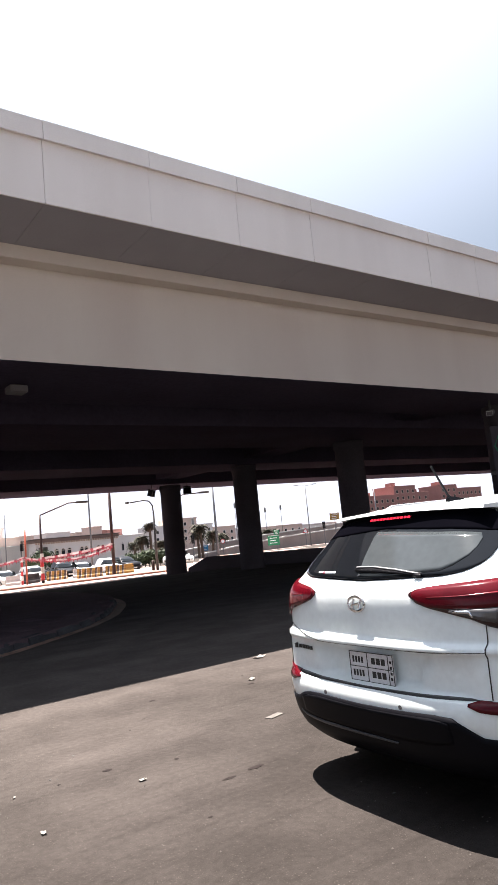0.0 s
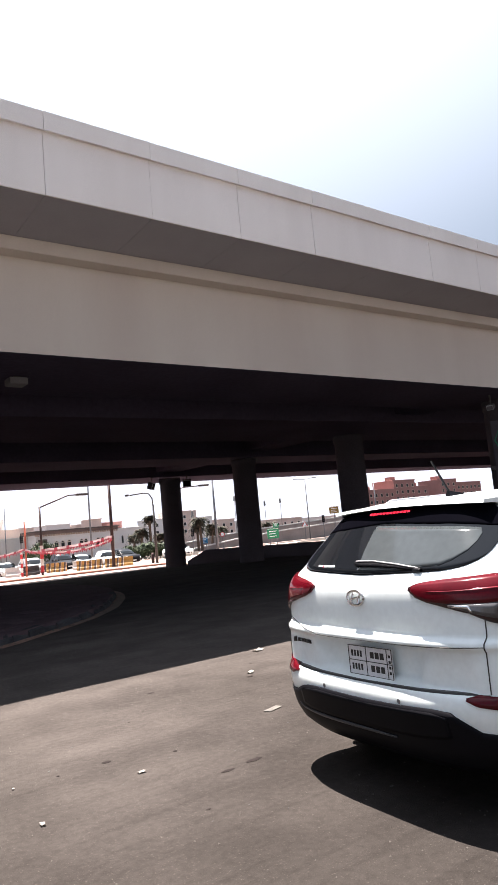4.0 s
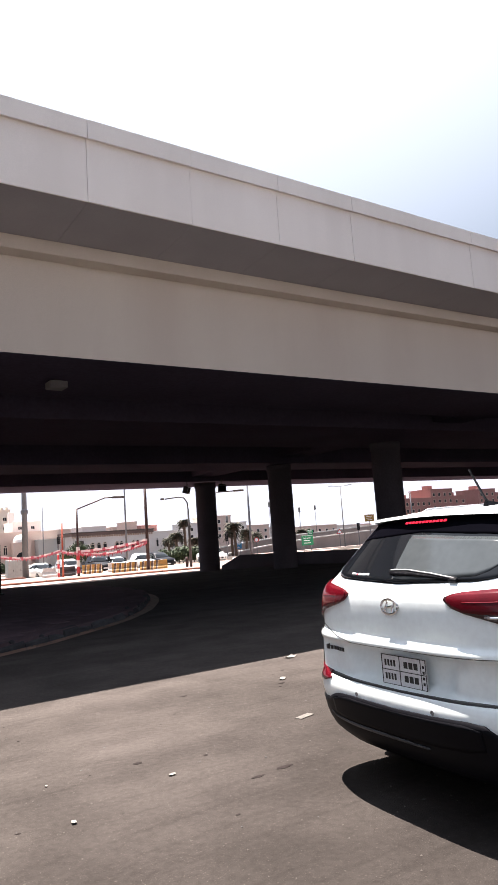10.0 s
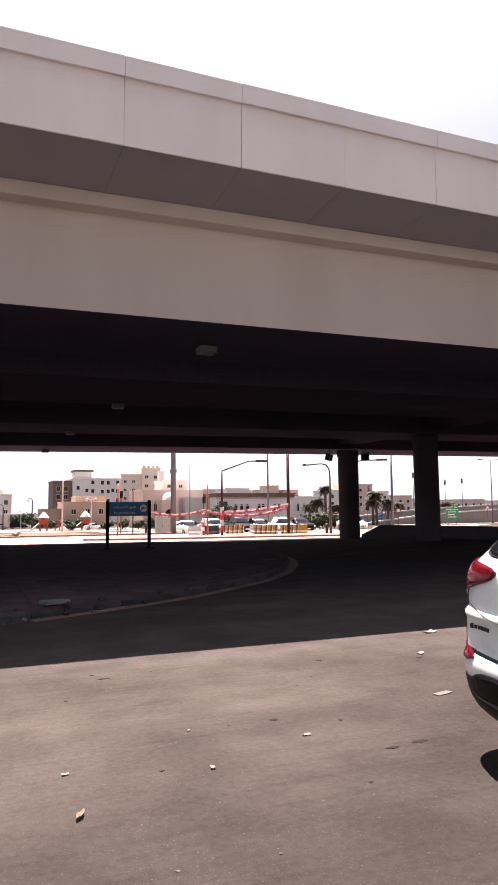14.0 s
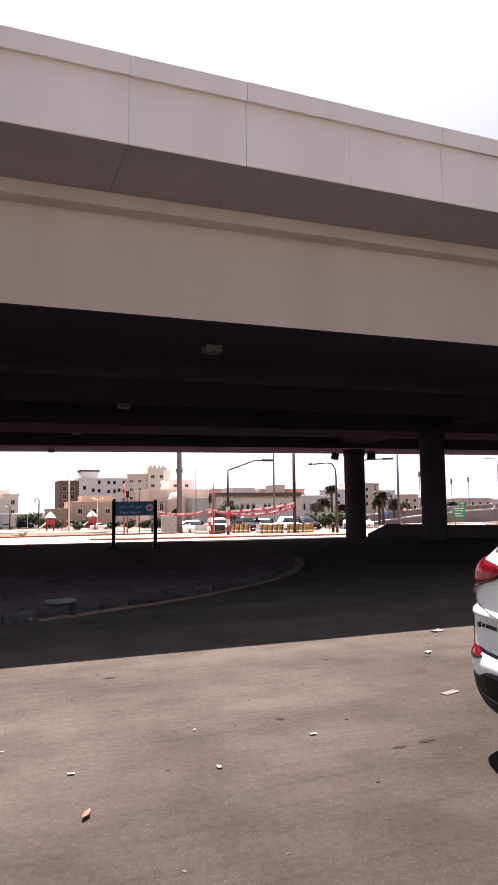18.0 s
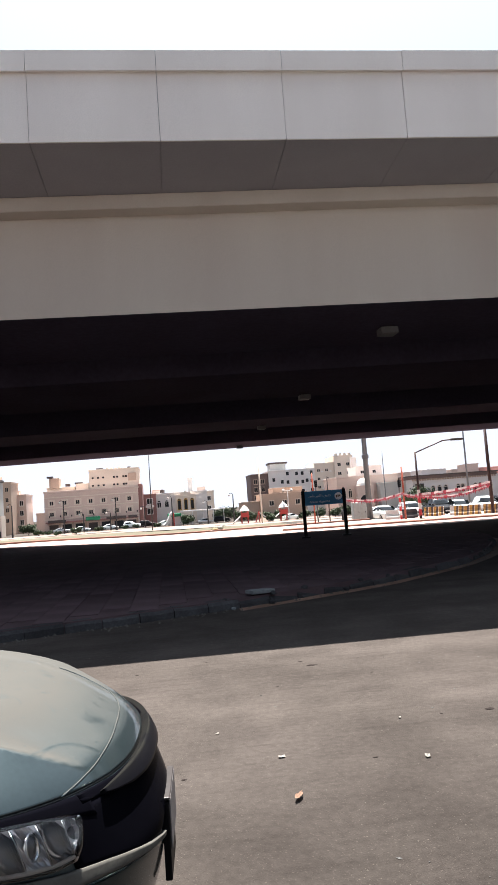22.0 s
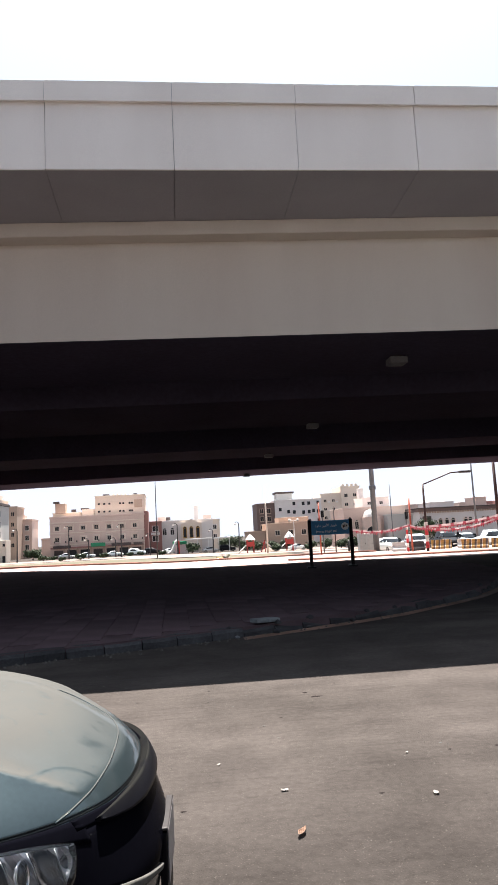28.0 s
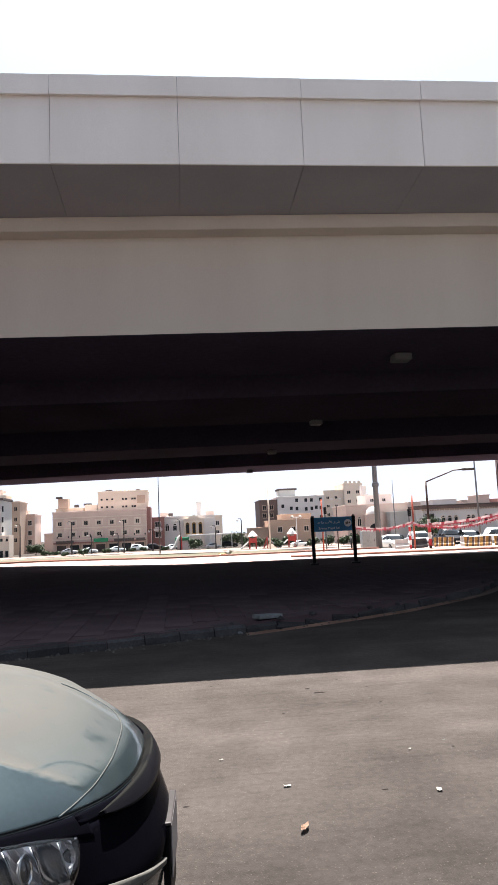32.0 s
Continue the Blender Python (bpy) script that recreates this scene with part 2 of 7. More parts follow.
GRASS = mat("grass_dry", (0.076, 0.07, 0.034), 0.95, var=0.25, scale=0.35, fine=25, bump=0.5, stain=(0.086, 0.072, 0.040))
DUST = mat("bare_earth", (0.231, 0.176, 0.146), 0.95, var=0.15, scale=0.2, fine=15, bump=0.2)
STEEL = mat("steel_grey", (0.17, 0.175, 0.19), 0.5, 0.3, var=0.1, scale=2, fine=30, bump=0.05)
DARK_STEEL = mat("steel_dark", (0.05, 0.045, 0.045), 0.5, 0.3, var=0.15, scale=3, fine=30, bump=0.05)
RUST = mat("steel_brown", (0.052, 0.023, 0.02), 0.6, 0.2, var=0.2, scale=2, fine=25, bump=0.1)
ORANGE = mat("post_orange", (0.361, 0.072, 0.033), 0.55, var=0.12, scale=4, fine=40, bump=0.05)
RED_PAINT = mat("red_paint", (0.55, 0.04, 0.05), 0.5, var=0.1, scale=4, fine=40, bump=0.05)
WHITE_PAINT = mat("white_paint", (0.78, 0.77, 0.75), 0.5, var=0.06, scale=3, fine=30, bump=0.05)
YELLOW = mat("yellow_paint", (0.407, 0.236, 0.052), 0.6, var=0.12, scale=4, fine=40, bump=0.1)
BLACK = mat("black_plastic", (0.006, 0.006, 0.008), 0.45, var=0.1, scale=5, fine=120, bump=0.1, depth=0.002, spec=0.06)
SHEEN_GREY = mat("sheen_grey", (0.045, 0.048, 0.053), 0.4, var=0.08, scale=5, fine=60, bump=0.0)
RUBBER = mat("tyre_rubber", (0.014, 0.014, 0.015), 0.9, var=0.1, scale=6, fine=60, bump=0.2, spec=0.15)
CHROME = mat("chrome", (0.75, 0.75, 0.76), 0.12, 1.0, var=0.02, scale=5, fine=50, bump=0.0)
RIM = mat("alloy_rim", (0.45, 0.45, 0.47), 0.3, 0.9, var=0.05, scale=5, fine=50, bump=0.0)
CAR_WHITE = mat("car_paint_white", (0.8, 0.86, 0.86), 0.3, var=0.002, scale=1.5, fine=30, bump=0.0, coat=0.4)
CAR_DARK = mat("car_paint_grey_green", (0.04, 0.056, 0.062), 0.3, 0.7, var=0.04, scale=2.2, fine=60, bump=0.0, coat=0.6, spec=0.12)
dusty(CAR_DARK, (0.076, 0.074, 0.068), 0.79, 0.89, 0.95, 0.7, (((-0.205, -0.12), 0.0, 0.10, 0.35), ((-0.13, -0.52), 0.217, 0.012, 0.55), ((-0.16, -0.47), 0.165, 0.009, 0.6), ((-0.42, 0.10), 0.0, 0.035, 0.6)))
DUST_EDGE = mat("settled_dust_edge", (0.072, 0.070, 0.062), 0.85, var=0.2, scale=12, fine=70, bump=0.05)
# dust-free copy of the body paint, its dim reflections put into the base colour
CAR_CLEAN_DIM = mat("car_paint_grey_green_clean_dim", (0.014, 0.025, 0.028), 0.25, 0.6, var=0.05, scale=2.2, fine=60, bump=0.0, coat=0.45, spec=0.08)
NOSE = mat("nose_black_dusty", (0.006, 0.006, 0.008), 0.4, 0.0, var=0.1, scale=6, fine=60, bump=0.0, spec=0.02)
dusty(NOSE, (0.016, 0.016, 0.014), 0.45, 0.9, 0.8, 0.0, (((-0.05, -0.05), 0.0, 0.07, 0.2), ((-0.12, 0.2), 0.0, 0.08, 0.3), ((-0.06, -0.25), 0.0, 0.05, 0.3)))
CAR_SILVER = mat("car_paint_silver", (0.5, 0.5, 0.51), 0.3, 0.6, var=0.02, scale=2, fine=30, bump=0.0, coat=0.6)
HOUSING = mat("lamp_housing", (0.17, 0.18, 0.20), 0.22, 0.75, var=0.15, scale=14, fine=60, bump=0.0)
GLOSS_BLACK = mat("gloss_black", (0.0025, 0.0025, 0.004), 0.12, 0.0, var=0.05, scale=3, fine=40, bump=0.0, spec=0.001)
CAR_BLACK = mat("car_paint_black", (0.010, 0.010, 0.013), 0.35, 0.0, var=0.05, scale=2, fine=30, bump=0.0, coat=0.03, spec=0.15)
GLASS_DARK = mat("car_glass_dark", (0.006, 0.007, 0.009), 0.05, var=0.05, scale=3, fine=20, bump=0.0, spec=0.22)
GLASS_DARK.node_tree.nodes["Principled BSDF"].inputs["Coat Weight"].default_value = 0.15
# glass with the reflected sky's brightness put into its colour
GLASS_SKY_TONE = mat("car_glass_sky_tone", (0.045, 0.052, 0.056), 0.09, var=0.06, scale=4, fine=20, bump=0.0, spec=0.5)
LENS_RED = mat("lens_red", (0.085, 0.003, 0.008), 0.2, var=0.12, scale=9, fine=60, bump=0.0, coat=0.12, spec=0.2)
LENS_SMOKE = mat("lens_smoke", (0.035, 0.007, 0.010), 0.12, var=0.3, scale=30, fine=90, bump=0.0, coat=0.3)
LENS_GUIDE = mat("lens_guide", (0.15, 0.008, 0.015), 0.15, var=0.1, scale=9, fine=60, bump=0.0, coat=0.2)
LENS_GREY = mat("lens_grey", (0.06, 0.058, 0.062), 0.1, var=0.1, scale=12, fine=90, bump=0.0, coat=0.6)
LENS_CLEAR = clear("lens_clear", (0.93, 0.94, 0.95))
PLATE = mat("plate_white", (0.74, 0.74, 0.75), 0.4, var=0.06, scale=20, fine=90, bump=0.05)
INK = mat("ink_black", (0.02, 0.02, 0.02), 0.5, var=0.1, scale=10, fine=60, bump=0.0)
BRAKE = glow("brake_lamp_glow", (1.0, 0.015, 0.04), 0.6)
SIGN_BLUE = mat("sign_blue", (0.02, 0.20, 0.44), 0.45, var=0.08, scale=3, fine=40, bump=0.0)
SIGN_GREEN = mat("sign_green", (0.012, 0.21, 0.09), 0.45, var=0.06, scale=3, fine=40, bump=0.0)
SIGN_BACK = mat("sign_back", (0.25, 0.25, 0.26), 0.5, 0.5, var=0.08, scale=3, fine=40, bump=0.0)
SIGN_INK = mat("sign_white", (0.86, 0.9, 0.92), 0.5, var=0.03, scale=8, fine=40, bump=0.0)
SIGN_YELLOW = mat("sign_yellow", (0.23, 0.14, 0.025), 0.5, var=0.06, scale=3, fine=40, bump=0.0)
PAPER = mat("litter_paper", (0.42, 0.4, 0.37), 0.8, var=0.08, scale=20, fine=90, bump=0.2)
LEAF_DRY = mat("leaf_dry", (0.36, 0.22, 0.15), 0.8, var=0.15, scale=30, fine=120, bump=0.3)
WALL_GREY = mat("plaster_dull_grey", (0.216, 0.212, 0.208), 0.9, var=0.08, scale=0.4, fine=8, bump=0.1)
BLOCK = mat("block_concrete", (0.2, 0.215, 0.225), 0.9, var=0.15, scale=6, fine=50, bump=0.4)
GRIT = mat("grit_pale", (0.128, 0.112, 0.098), 0.9, var=0.2, scale=20, fine=90, bump=0.3)
PEBBLE = mat("pebble", (0.123, 0.112, 0.100), 0.9, var=0.2, scale=20, fine=90, bump=0.3)
LEAF = mat("leaf_green", (0.042, 0.072, 0.022), 0.75, var=0.3, scale=1.5, fine=20, bump=0.2)
FROND = mat("palm_frond", (0.062, 0.06, 0.03), 0.8, var=0.3, scale=2, fine=20, bump=0.2)
TRUNK = mat("palm_trunk", (0.16, 0.11, 0.08), 0.9, var=0.25, scale=4, fine=25, bump=0.5)
PLASTER_PINK = mat("plaster_pinkish", (0.6, 0.475, 0.42), 0.9, var=0.06, scale=0.25, fine=6, bump=0.1)
PLASTER_CREAM = mat("plaster_cream", (0.66, 0.575, 0.495), 0.9, var=0.05, scale=0.25, fine=6, bump=0.1)
PLASTER_WHITE = mat("plaster_white", (0.689, 0.655, 0.639), 0.9, var=0.05, scale=0.25, fine=6, bump=0.1)
PLASTER_GREY = mat("plaster_grey", (0.488, 0.488, 0.473), 0.9, var=0.06, scale=0.25, fine=6, bump=0.1)
PLASTER_TAN = mat("plaster_tan", (0.488, 0.370, 0.295), 0.9, var=0.07, scale=0.25, fine=6, bump=0.1)
PLASTER_BROWN = mat("plaster_brown", (0.177, 0.125, 0.112), 0.9, var=0.1, scale=0.3, fine=6, bump=0.1)
GLASS_CAR = mat("parked_car_glass", (0.008, 0.010, 0.012), 0.06, var=0.1, scale=3, fine=20, bump=0.0, spec=0.2)
RAMP = mat("ramp_concrete", (0.31, 0.265, 0.245), 0.9, var=0.12, scale=0.4, fine=8, bump=0.2, stretch=(1, 1, 0.3))
GUTTER = mat("gutter_concrete", (0.31, 0.2, 0.155), 0.9, var=0.2, scale=2.0, fine=40, bump=0.4, spec=0.004)
PLASTER_RED = mat("plaster_brick_red", (0.295, 0.151, 0.136), 0.9, var=0.08, scale=0.25, fine=6, bump=0.1)
STONE_DARK = mat("stone_dark_trim", (0.11, 0.085, 0.08), 0.9, var=0.2, scale=1, fine=8, bump=0.2)
PANE = mat("window_glass_dark", (0.012, 0.014, 0.018), 0.35, var=0.1, scale=1, fine=5, bump=0.0, spec=0.2)
PANE_BLUE = mat("window_glass_blue", (0.02, 0.09, 0.30), 0.3, var=0.1, scale=1, fine=5, bump=0.0, spec=0.3)
TAPE_RED = mat("tape_red", (0.492, 0.059, 0.098), 0.6, var=0.05, scale=3, fine=30, bump=0.0)
TAPE_WHITE = mat("tape_white", (0.66, 0.56, 0.57), 0.6, var=0.05, scale=3, fine=30, bump=0.0)
TAPE_PINK = mat("tape_pink", (0.472, 0.131, 0.177), 0.6, var=0.1, scale=6, fine=30, bump=0.0)
LAMP_GLASS = mat("lamp_glass", (0.45, 0.42, 0.40), 0.4, var=0.05, scale=5, fine=40, bump=0.0)


def worn(m, amount=0.35):
    """Tyre-polished lanes, oil and dust blotches over a road surface, plus a painted brightness falloff."""
    n, l = m.node_tree.nodes, m.node_tree.links
    b = n["Principled BSDF"]
    src = b.inputs["Base Color"].links[0].from_socket
    co = n.new("ShaderNodeTexCoord")
    for scale, size, detail, lo, hi, low in (((0.3, 1.1, 1), 0.8, 5, 0.36, 0.64, 1 - amount), ((1, 1, 1), 1.7, 8, 0.38, 0.58, 1 - amount * 0.8), ((1, 1, 1), 22.0, 3, 0.35, 0.6, 1 - amount * 0.6), ((0.25, 6.0, 1), 2.0, 4, 0.30, 0.48, 1 - amount * 0.35)):
        mp, no, ra, mx = n.new("ShaderNodeMapping"), n.new("ShaderNodeTexNoise"), n.new("ShaderNodeMapRange"), n.new("ShaderNodeMixRGB")
        mp.inputs["Scale"].default_value = scale
        mp.inputs["Rotation"].default_value = (0, 0, radians(6))
        no.inputs["Scale"].default_value, no.inputs["Detail"].default_value = size, detail
        l.new(co.outputs["Object"], mp.inputs["Vector"])
        l.new(mp.outputs["Vector"], no.inputs["Vector"])
        ra.inputs["From Min"].default_value, ra.inputs["From Max"].default_value = lo, hi
        ra.inputs["To Min"].default_value, ra.inputs["To Max"].default_value = low, 1.06
        l.new(no.outputs["Fac"], ra.inputs["Value"])
        mx.blend_type = "MULTIPLY"
        mx.inputs["Fac"].default_value = 1.0
        l.new(src, mx.inputs["Color1"])
        l.new(ra.outputs["Result"], mx.inputs["Color2"])
        src = mx.outputs["Color"]
    # brightness falloff put into the colour: darker by the waiting cars, paler beyond
    sp, wob, add, rng_, mx = n.new("ShaderNodeSeparateXYZ"), n.new("ShaderNodeTexNoise"), n.new("ShaderNodeMath"), n.new("ShaderNodeMapRange"), n.new("ShaderNodeMixRGB")
    wob.inputs["Scale"].default_value, wob.inputs["Detail"].default_value = 0.55, 5
    l.new(co.outputs["Object"], sp.inputs[0])
    l.new(co.outputs["Object"], wob.inputs["Vector"])
    add.operation = "MULTIPLY_ADD"
    l.new(wob.outputs["Fac"], add.inputs[0])
    add.inputs[1].default_value = 3.0
    slant = n.new("ShaderNodeMath")
    slant.operation = "MULTIPLY_ADD"
    l.new(sp.outputs["X"], slant.inputs[0])
    slant.inputs[1].default_value = -0.45
    l.new(sp.outputs["Y"], slant.inputs[2])
    l.new(slant.outputs[0], add.inputs[2])
    rng_.interpolation_type = "SMOOTHSTEP"
    rng_.inputs["From Min"].default_value, rng_.inputs["From Max"].default_value = 2.8, 7.2
    rng_.inputs["To Min"].default_value, rng_.inputs["To Max"].default_value = 0.70, 1.22
    l.new(add.outputs[0], rng_.inputs["Value"])
    mx.blend_type = "MULTIPLY"
    mx.inputs["Fac"].default_value = 1.0
    l.new(src, mx.inputs["Color1"])
    l.new(rng_.outputs["Result"], mx.inputs["Color2"])
    src = mx.outputs["Color"]
    l.new(src, b.inputs["Base Color"])


worn(ASPHALT, 0.17)
PLAY_RED = mat("play_red", (0.50, 0.05, 0.04), 0.5, var=0.06, scale=3, fine=30, bump=0.0)

# ---- mesh helpers ----


def smooth(u):
    u = min(1.0, max(0.0, u))
    return u * u * (3 - 2 * u)


def gz(x, y):
    """Height of the ground: level by the lanes, a little lower beyond the bridge."""
    near = -0.33 * smooth((y - 28) / 13) * smooth((x + 12) / 14)
    return near - 0.7 * smooth((y - 52) / 22) - 1.5 * smooth((y - 75) / 90)


def part(name, bm, material, parent=None, label="", m=None, soft=False):
    me = bpy.data.meshes.new(name)
    bmesh.ops.recalc_face_normals(bm, faces=bm.faces)
    if soft:
        for f in bm.faces:
            f.smooth = True
    bm.to_mesh(me)
    bm.free()
    me.materials.append(material)
    ob = new(name, me)
    if parent is not None:
        ob.parent = parent
    if m is not None:
        ob.matrix_basis = m
    if label:
        ob["label"] = label
    return ob


def shared(name, me, parent, m):
    ob = new(name, me)
    ob.parent = parent
    ob.matrix_basis = m
    return ob


def thing(name, label, category, m=None, group="", kind=""):
    ob = new(name)
    ob.empty_display_size = 0.2
    if m is not None:
        ob.matrix_basis = m
    return tagged(ob, label, category, group, kind)


def box(x0, x1, y0, y1, z0, z1, bevel=0.0, bm=None):
    own = bmesh.new() if bm is None else bm
    v = [own.verts.new((x, y, z)) for z in (z0, z1) for y in (y0, y1) for x in (x0, x1)]
    for f in ((0, 2, 3, 1), (4, 5, 7, 6), (0, 1, 5, 4), (1, 3, 7, 5), (3, 2, 6, 7), (2, 0, 4, 6)):
        own.faces.new([v[i] for i in f])
    if bevel and bm is None:
        bmesh.ops.bevel(own, geom=list(own.edges), offset=bevel, segments=2, affect="EDGES", profile=0.5)
    return own


def lathe(profile, seg=24, bm=None, closed=True):
    """Spin (radius, z) pairs about z."""
    own = bmesh.new() if bm is None else bm
    rings = []
    for r, z in profile:
        rings.append([own.verts.new((r * math.cos(2 * math.pi * k / seg), r * math.sin(2 * math.pi * k / seg), z)) for k in range(seg)])
    for a, b in zip(rings, rings[1:]):
        for k in range(seg):
            own.faces.new((a[k], a[(k + 1) % seg], b[(k + 1) % seg], b[k]))
    if closed:
        own.faces.new(rings[0][::-1])
        own.faces.new(rings[-1])
    return own


def tube(points, radii, seg=10, bm=None):
    """A round bar along points; radii: one number or one a point."""
    own = bmesh.new() if bm is None else bm
    pts = [Vector(p) for p in points]
    if not isinstance(radii, (list, tuple)):
        radii = [radii] * len(pts)
    rings = []
    for i, p in enumerate(pts):
        d = (pts[min(i + 1, len(pts) - 1)] - pts[max(i - 1, 0)]).normalized()
        up = Vector((0, 0, 1)) if abs(d.z) < 0.9 else Vector((1, 0, 0))
        a = d.cross(up).normalized()
        b = d.cross(a).normalized()
        rings.append([own.verts.new(p + radii[i] * (math.cos(2 * math.pi * k / seg) * a + math.sin(2 * math.pi * k / seg) * b)) for k in range(seg)])
    for u, w in zip(rings, rings[1:]):
        for k in range(seg):
            own.faces.new((u[k], u[(k + 1) % seg], w[(k + 1) % seg], w[k]))
    own.faces.new(rings[0][::-1])
    own.faces.new(rings[-1])
    return own


def sweep(section, stations, bm=None):
    """Loft a closed section, a list of points for each station, along the stations."""
    own = bmesh.new() if bm is None else bm
    rings = [[own.verts.new(p) for p in section(s)] for s in stations]
    n = len(rings[0])
    for a, b in zip(rings, rings[1:]):
        for k in range(n):
            own.faces.new((a[k], a[(k + 1) % n], b[(k + 1) % n], b[k]))
    own.faces.new(rings[0][::-1])
    own.faces.new(rings[-1])
    return own


def sheet(inside, xs, ys, lift, bm=None):
    """A ground sheet of the cells whose middle is inside, lying on the ground."""
    own = bmesh.new() if bm is None else bm
    made = {}

    def v(i, j):
        if (i, j) not in made:
            made[i, j] = own.verts.new((xs[i], ys[j], gz(xs[i], ys[j]) + lift))
        return made[i, j]
    for i in range(len(xs) - 1):
        for j in range(len(ys) - 1):
            if inside is None or inside((xs[i] + xs[i + 1]) / 2, (ys[j] + ys[j + 1]) / 2):
                own.faces.new((v(i, j), v(i + 1, j), v(i + 1, j + 1), v(i, j + 1)))
    return own


def ribbon(left, right, lift, bm=None, rows=4):
    """A strip of ground between two lines of points."""
    own = bmesh.new() if bm is None else bm
    grid = []
    for a, b in zip(left, right):
        grid.append([])
        for k in range(rows + 1):
            u = k / rows
            x, y = a[0] + (b[0] - a[0]) * u, a[1] + (b[1] - a[1]) * u
            grid[-1].append(own.verts.new((x, y, gz(x, y) + lift)))
    for a, b in zip(grid, grid[1:]):
        for k in range(rows):
            own.faces.new((a[k], b[k], b[k + 1], a[k + 1]))
    return own


def text_bm(words, size, extrude=0.002, spacing=1.0):
    """Letters as a mesh in the xy plane, centred."""
    cu = bpy.data.curves.new("letters", "FONT")
    cu.body, cu.size, cu.extrude, cu.align_x, cu.align_y, cu.space_character = words, size, extrude, "CENTER", "CENTER", spacing
    ob = bpy.data.objects.new("letters", cu)
    scene.collection.objects.link(ob)
    bpy.context.view_layer.update()
    me = bpy.data.meshes.new_from_object(ob.evaluated_get(bpy.context.evaluated_depsgraph_get()))
    bm = bmesh.new()
    bm.from_mesh(me)
    bpy.data.objects.remove(ob)
    bpy.data.meshes.remove(me)
    return bm

# ---- ground, roads, island ----
XS = [-900, -500, -300, -200, -140, -100, -70, -50, -38, -30] + [-24 + 2 * i for i in range(46)] + [75, 85, 100, 120, 150, 200, 300, 450, 700, 1200]
YS = [-300, -150, -80, -40, -20, -10] + [-6 + 2 * i for i in range(46)] + [90, 97, 105, 115, 125, 140, 160, 180, 210, 250, 320, 450, 700, 1200, 2000]
tagged(part("ground", sheet(None, XS, YS, 0.0), ASPHALT, soft=True), "dusty sunlit asphalt ground with patches and grit", "ground", kind="structure")


def near_kerb(x):
    """The island's edge towards the lanes."""
    pts = ((-60, 2.0), (-30, 3.6), (-14, 6.2), (-8, 7.9), (-5, 8.8), (-2.4, 9.56), (-1.0, 10.0), (0.61, 10.56), (2.53, 11.45), (3.87, 12.2), (5.56, 13.6), (6.93, 15.1), (8.04, 16.85), (9.1, 18.9))
    for a, b in zip(pts, pts[1:]):
        if x <= b[0]:
            return a[1] + (b[1] - a[1]) * (x - a[0]) / (b[0] - a[0])
    return pts[-1][1]


OUTLINE = [(x, near_kerb(x)) for x in [-60 + 2 * i for i in range(24)]]
OUTLINE += [(-12 + i, near_kerb(-12 + i)) for i in range(17)] + [(5.56, 13.6), (6.3, 14.3), (6.93, 15.1), (7.5, 15.9), (8.04, 16.85), (8.6, 17.8), (9.15, 18.9), (9.65, 20.1), (10.05, 21.6), (10.3, 23.4), (10.4, 25.5), (10.3, 28), (10.0, 30.5), (9.4, 33), (8.4, 35.2), (6.6, 37.2), (4.0, 38.6), (0.0, 39.6), (-5.0, 40.8), (-12, 42.2), (-20, 43.6), (-40, 46), (-60, 47)]


def inside_island(x, y):
    odd = False
    for (x0, y0), (x1, y1) in zip(OUTLINE, OUTLINE[1:] + OUTLINE[:1]):
        if (y0 > y) != (y1 > y) and x < x0 + (x1 - x0) * (y - y0) / (y1 - y0):
            odd = not odd
    return odd


bm = bmesh.new()
ring = [bm.verts.new((x, y, gz(x, y) + 0.146)) for x, y in OUTLINE]
low = [bm.verts.new((x, y, gz(x, y) - 0.05)) for x, y in OUTLINE]
bm.faces.new(ring)
for k in range(len(ring)):
    bm.faces.new((ring[k], low[k], low[(k + 1) % len(low)], ring[(k + 1) % len(ring)]))
bmesh.ops.triangulate(bm, faces=[f for f in bm.faces if len(f.verts) > 4])
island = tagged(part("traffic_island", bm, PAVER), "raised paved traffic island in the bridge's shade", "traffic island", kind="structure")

# sand washed along the island's tip
tip = [p for p in OUTLINE if p[0] > 4.5 and p[1] < 24]
bm = ribbon([(x + 0.05, y - 0.1) for x, y in tip], [(x + 0.10 + 0.10 * math.sin(3.14 * i / len(tip)), y - 0.18 - 0.16 * math.sin(3.14 * i / len(tip))) for i, (x, y) in enumerate(tip)], 0.006, rows=2)
tagged(part("sand_drift", bm, SAND), "thin drift of sand along the kerb of the island", "sand", kind="stuff")

# the sunlit road beyond the bridge
far_near = [(-120, 48.5), (-60, 47.2), (-30, 45.0), (-12, 42.4), (-5, 41.0), (0, 39.8), (4, 38.8), (8, 38.2), (14, 37.0), (22, 36.2), (32, 36), (60, 37), (120, 45)]
far_far = [(-120, 56), (-60, 53), (-30, 51), (-12, 50), (-5, 52.5), (0, 53.8), (4, 54.4), (8, 54.2), (14, 54), (22, 54), (32, 54), (60, 58), (120, 70)]


def dense(line, step=2.0):
    """The same line with a point every step along x."""
    lo, hi = line[0][0], line[-1][0]
    n = int((hi - lo) / step)
    return [(lo + (hi - lo) * k / n, float(np.interp(lo + (hi - lo) * k / n, [p[0] for p in line], [p[1] for p in line]))) for k in range(n + 1)]


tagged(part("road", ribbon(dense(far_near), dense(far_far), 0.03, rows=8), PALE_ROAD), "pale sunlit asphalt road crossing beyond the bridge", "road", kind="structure")

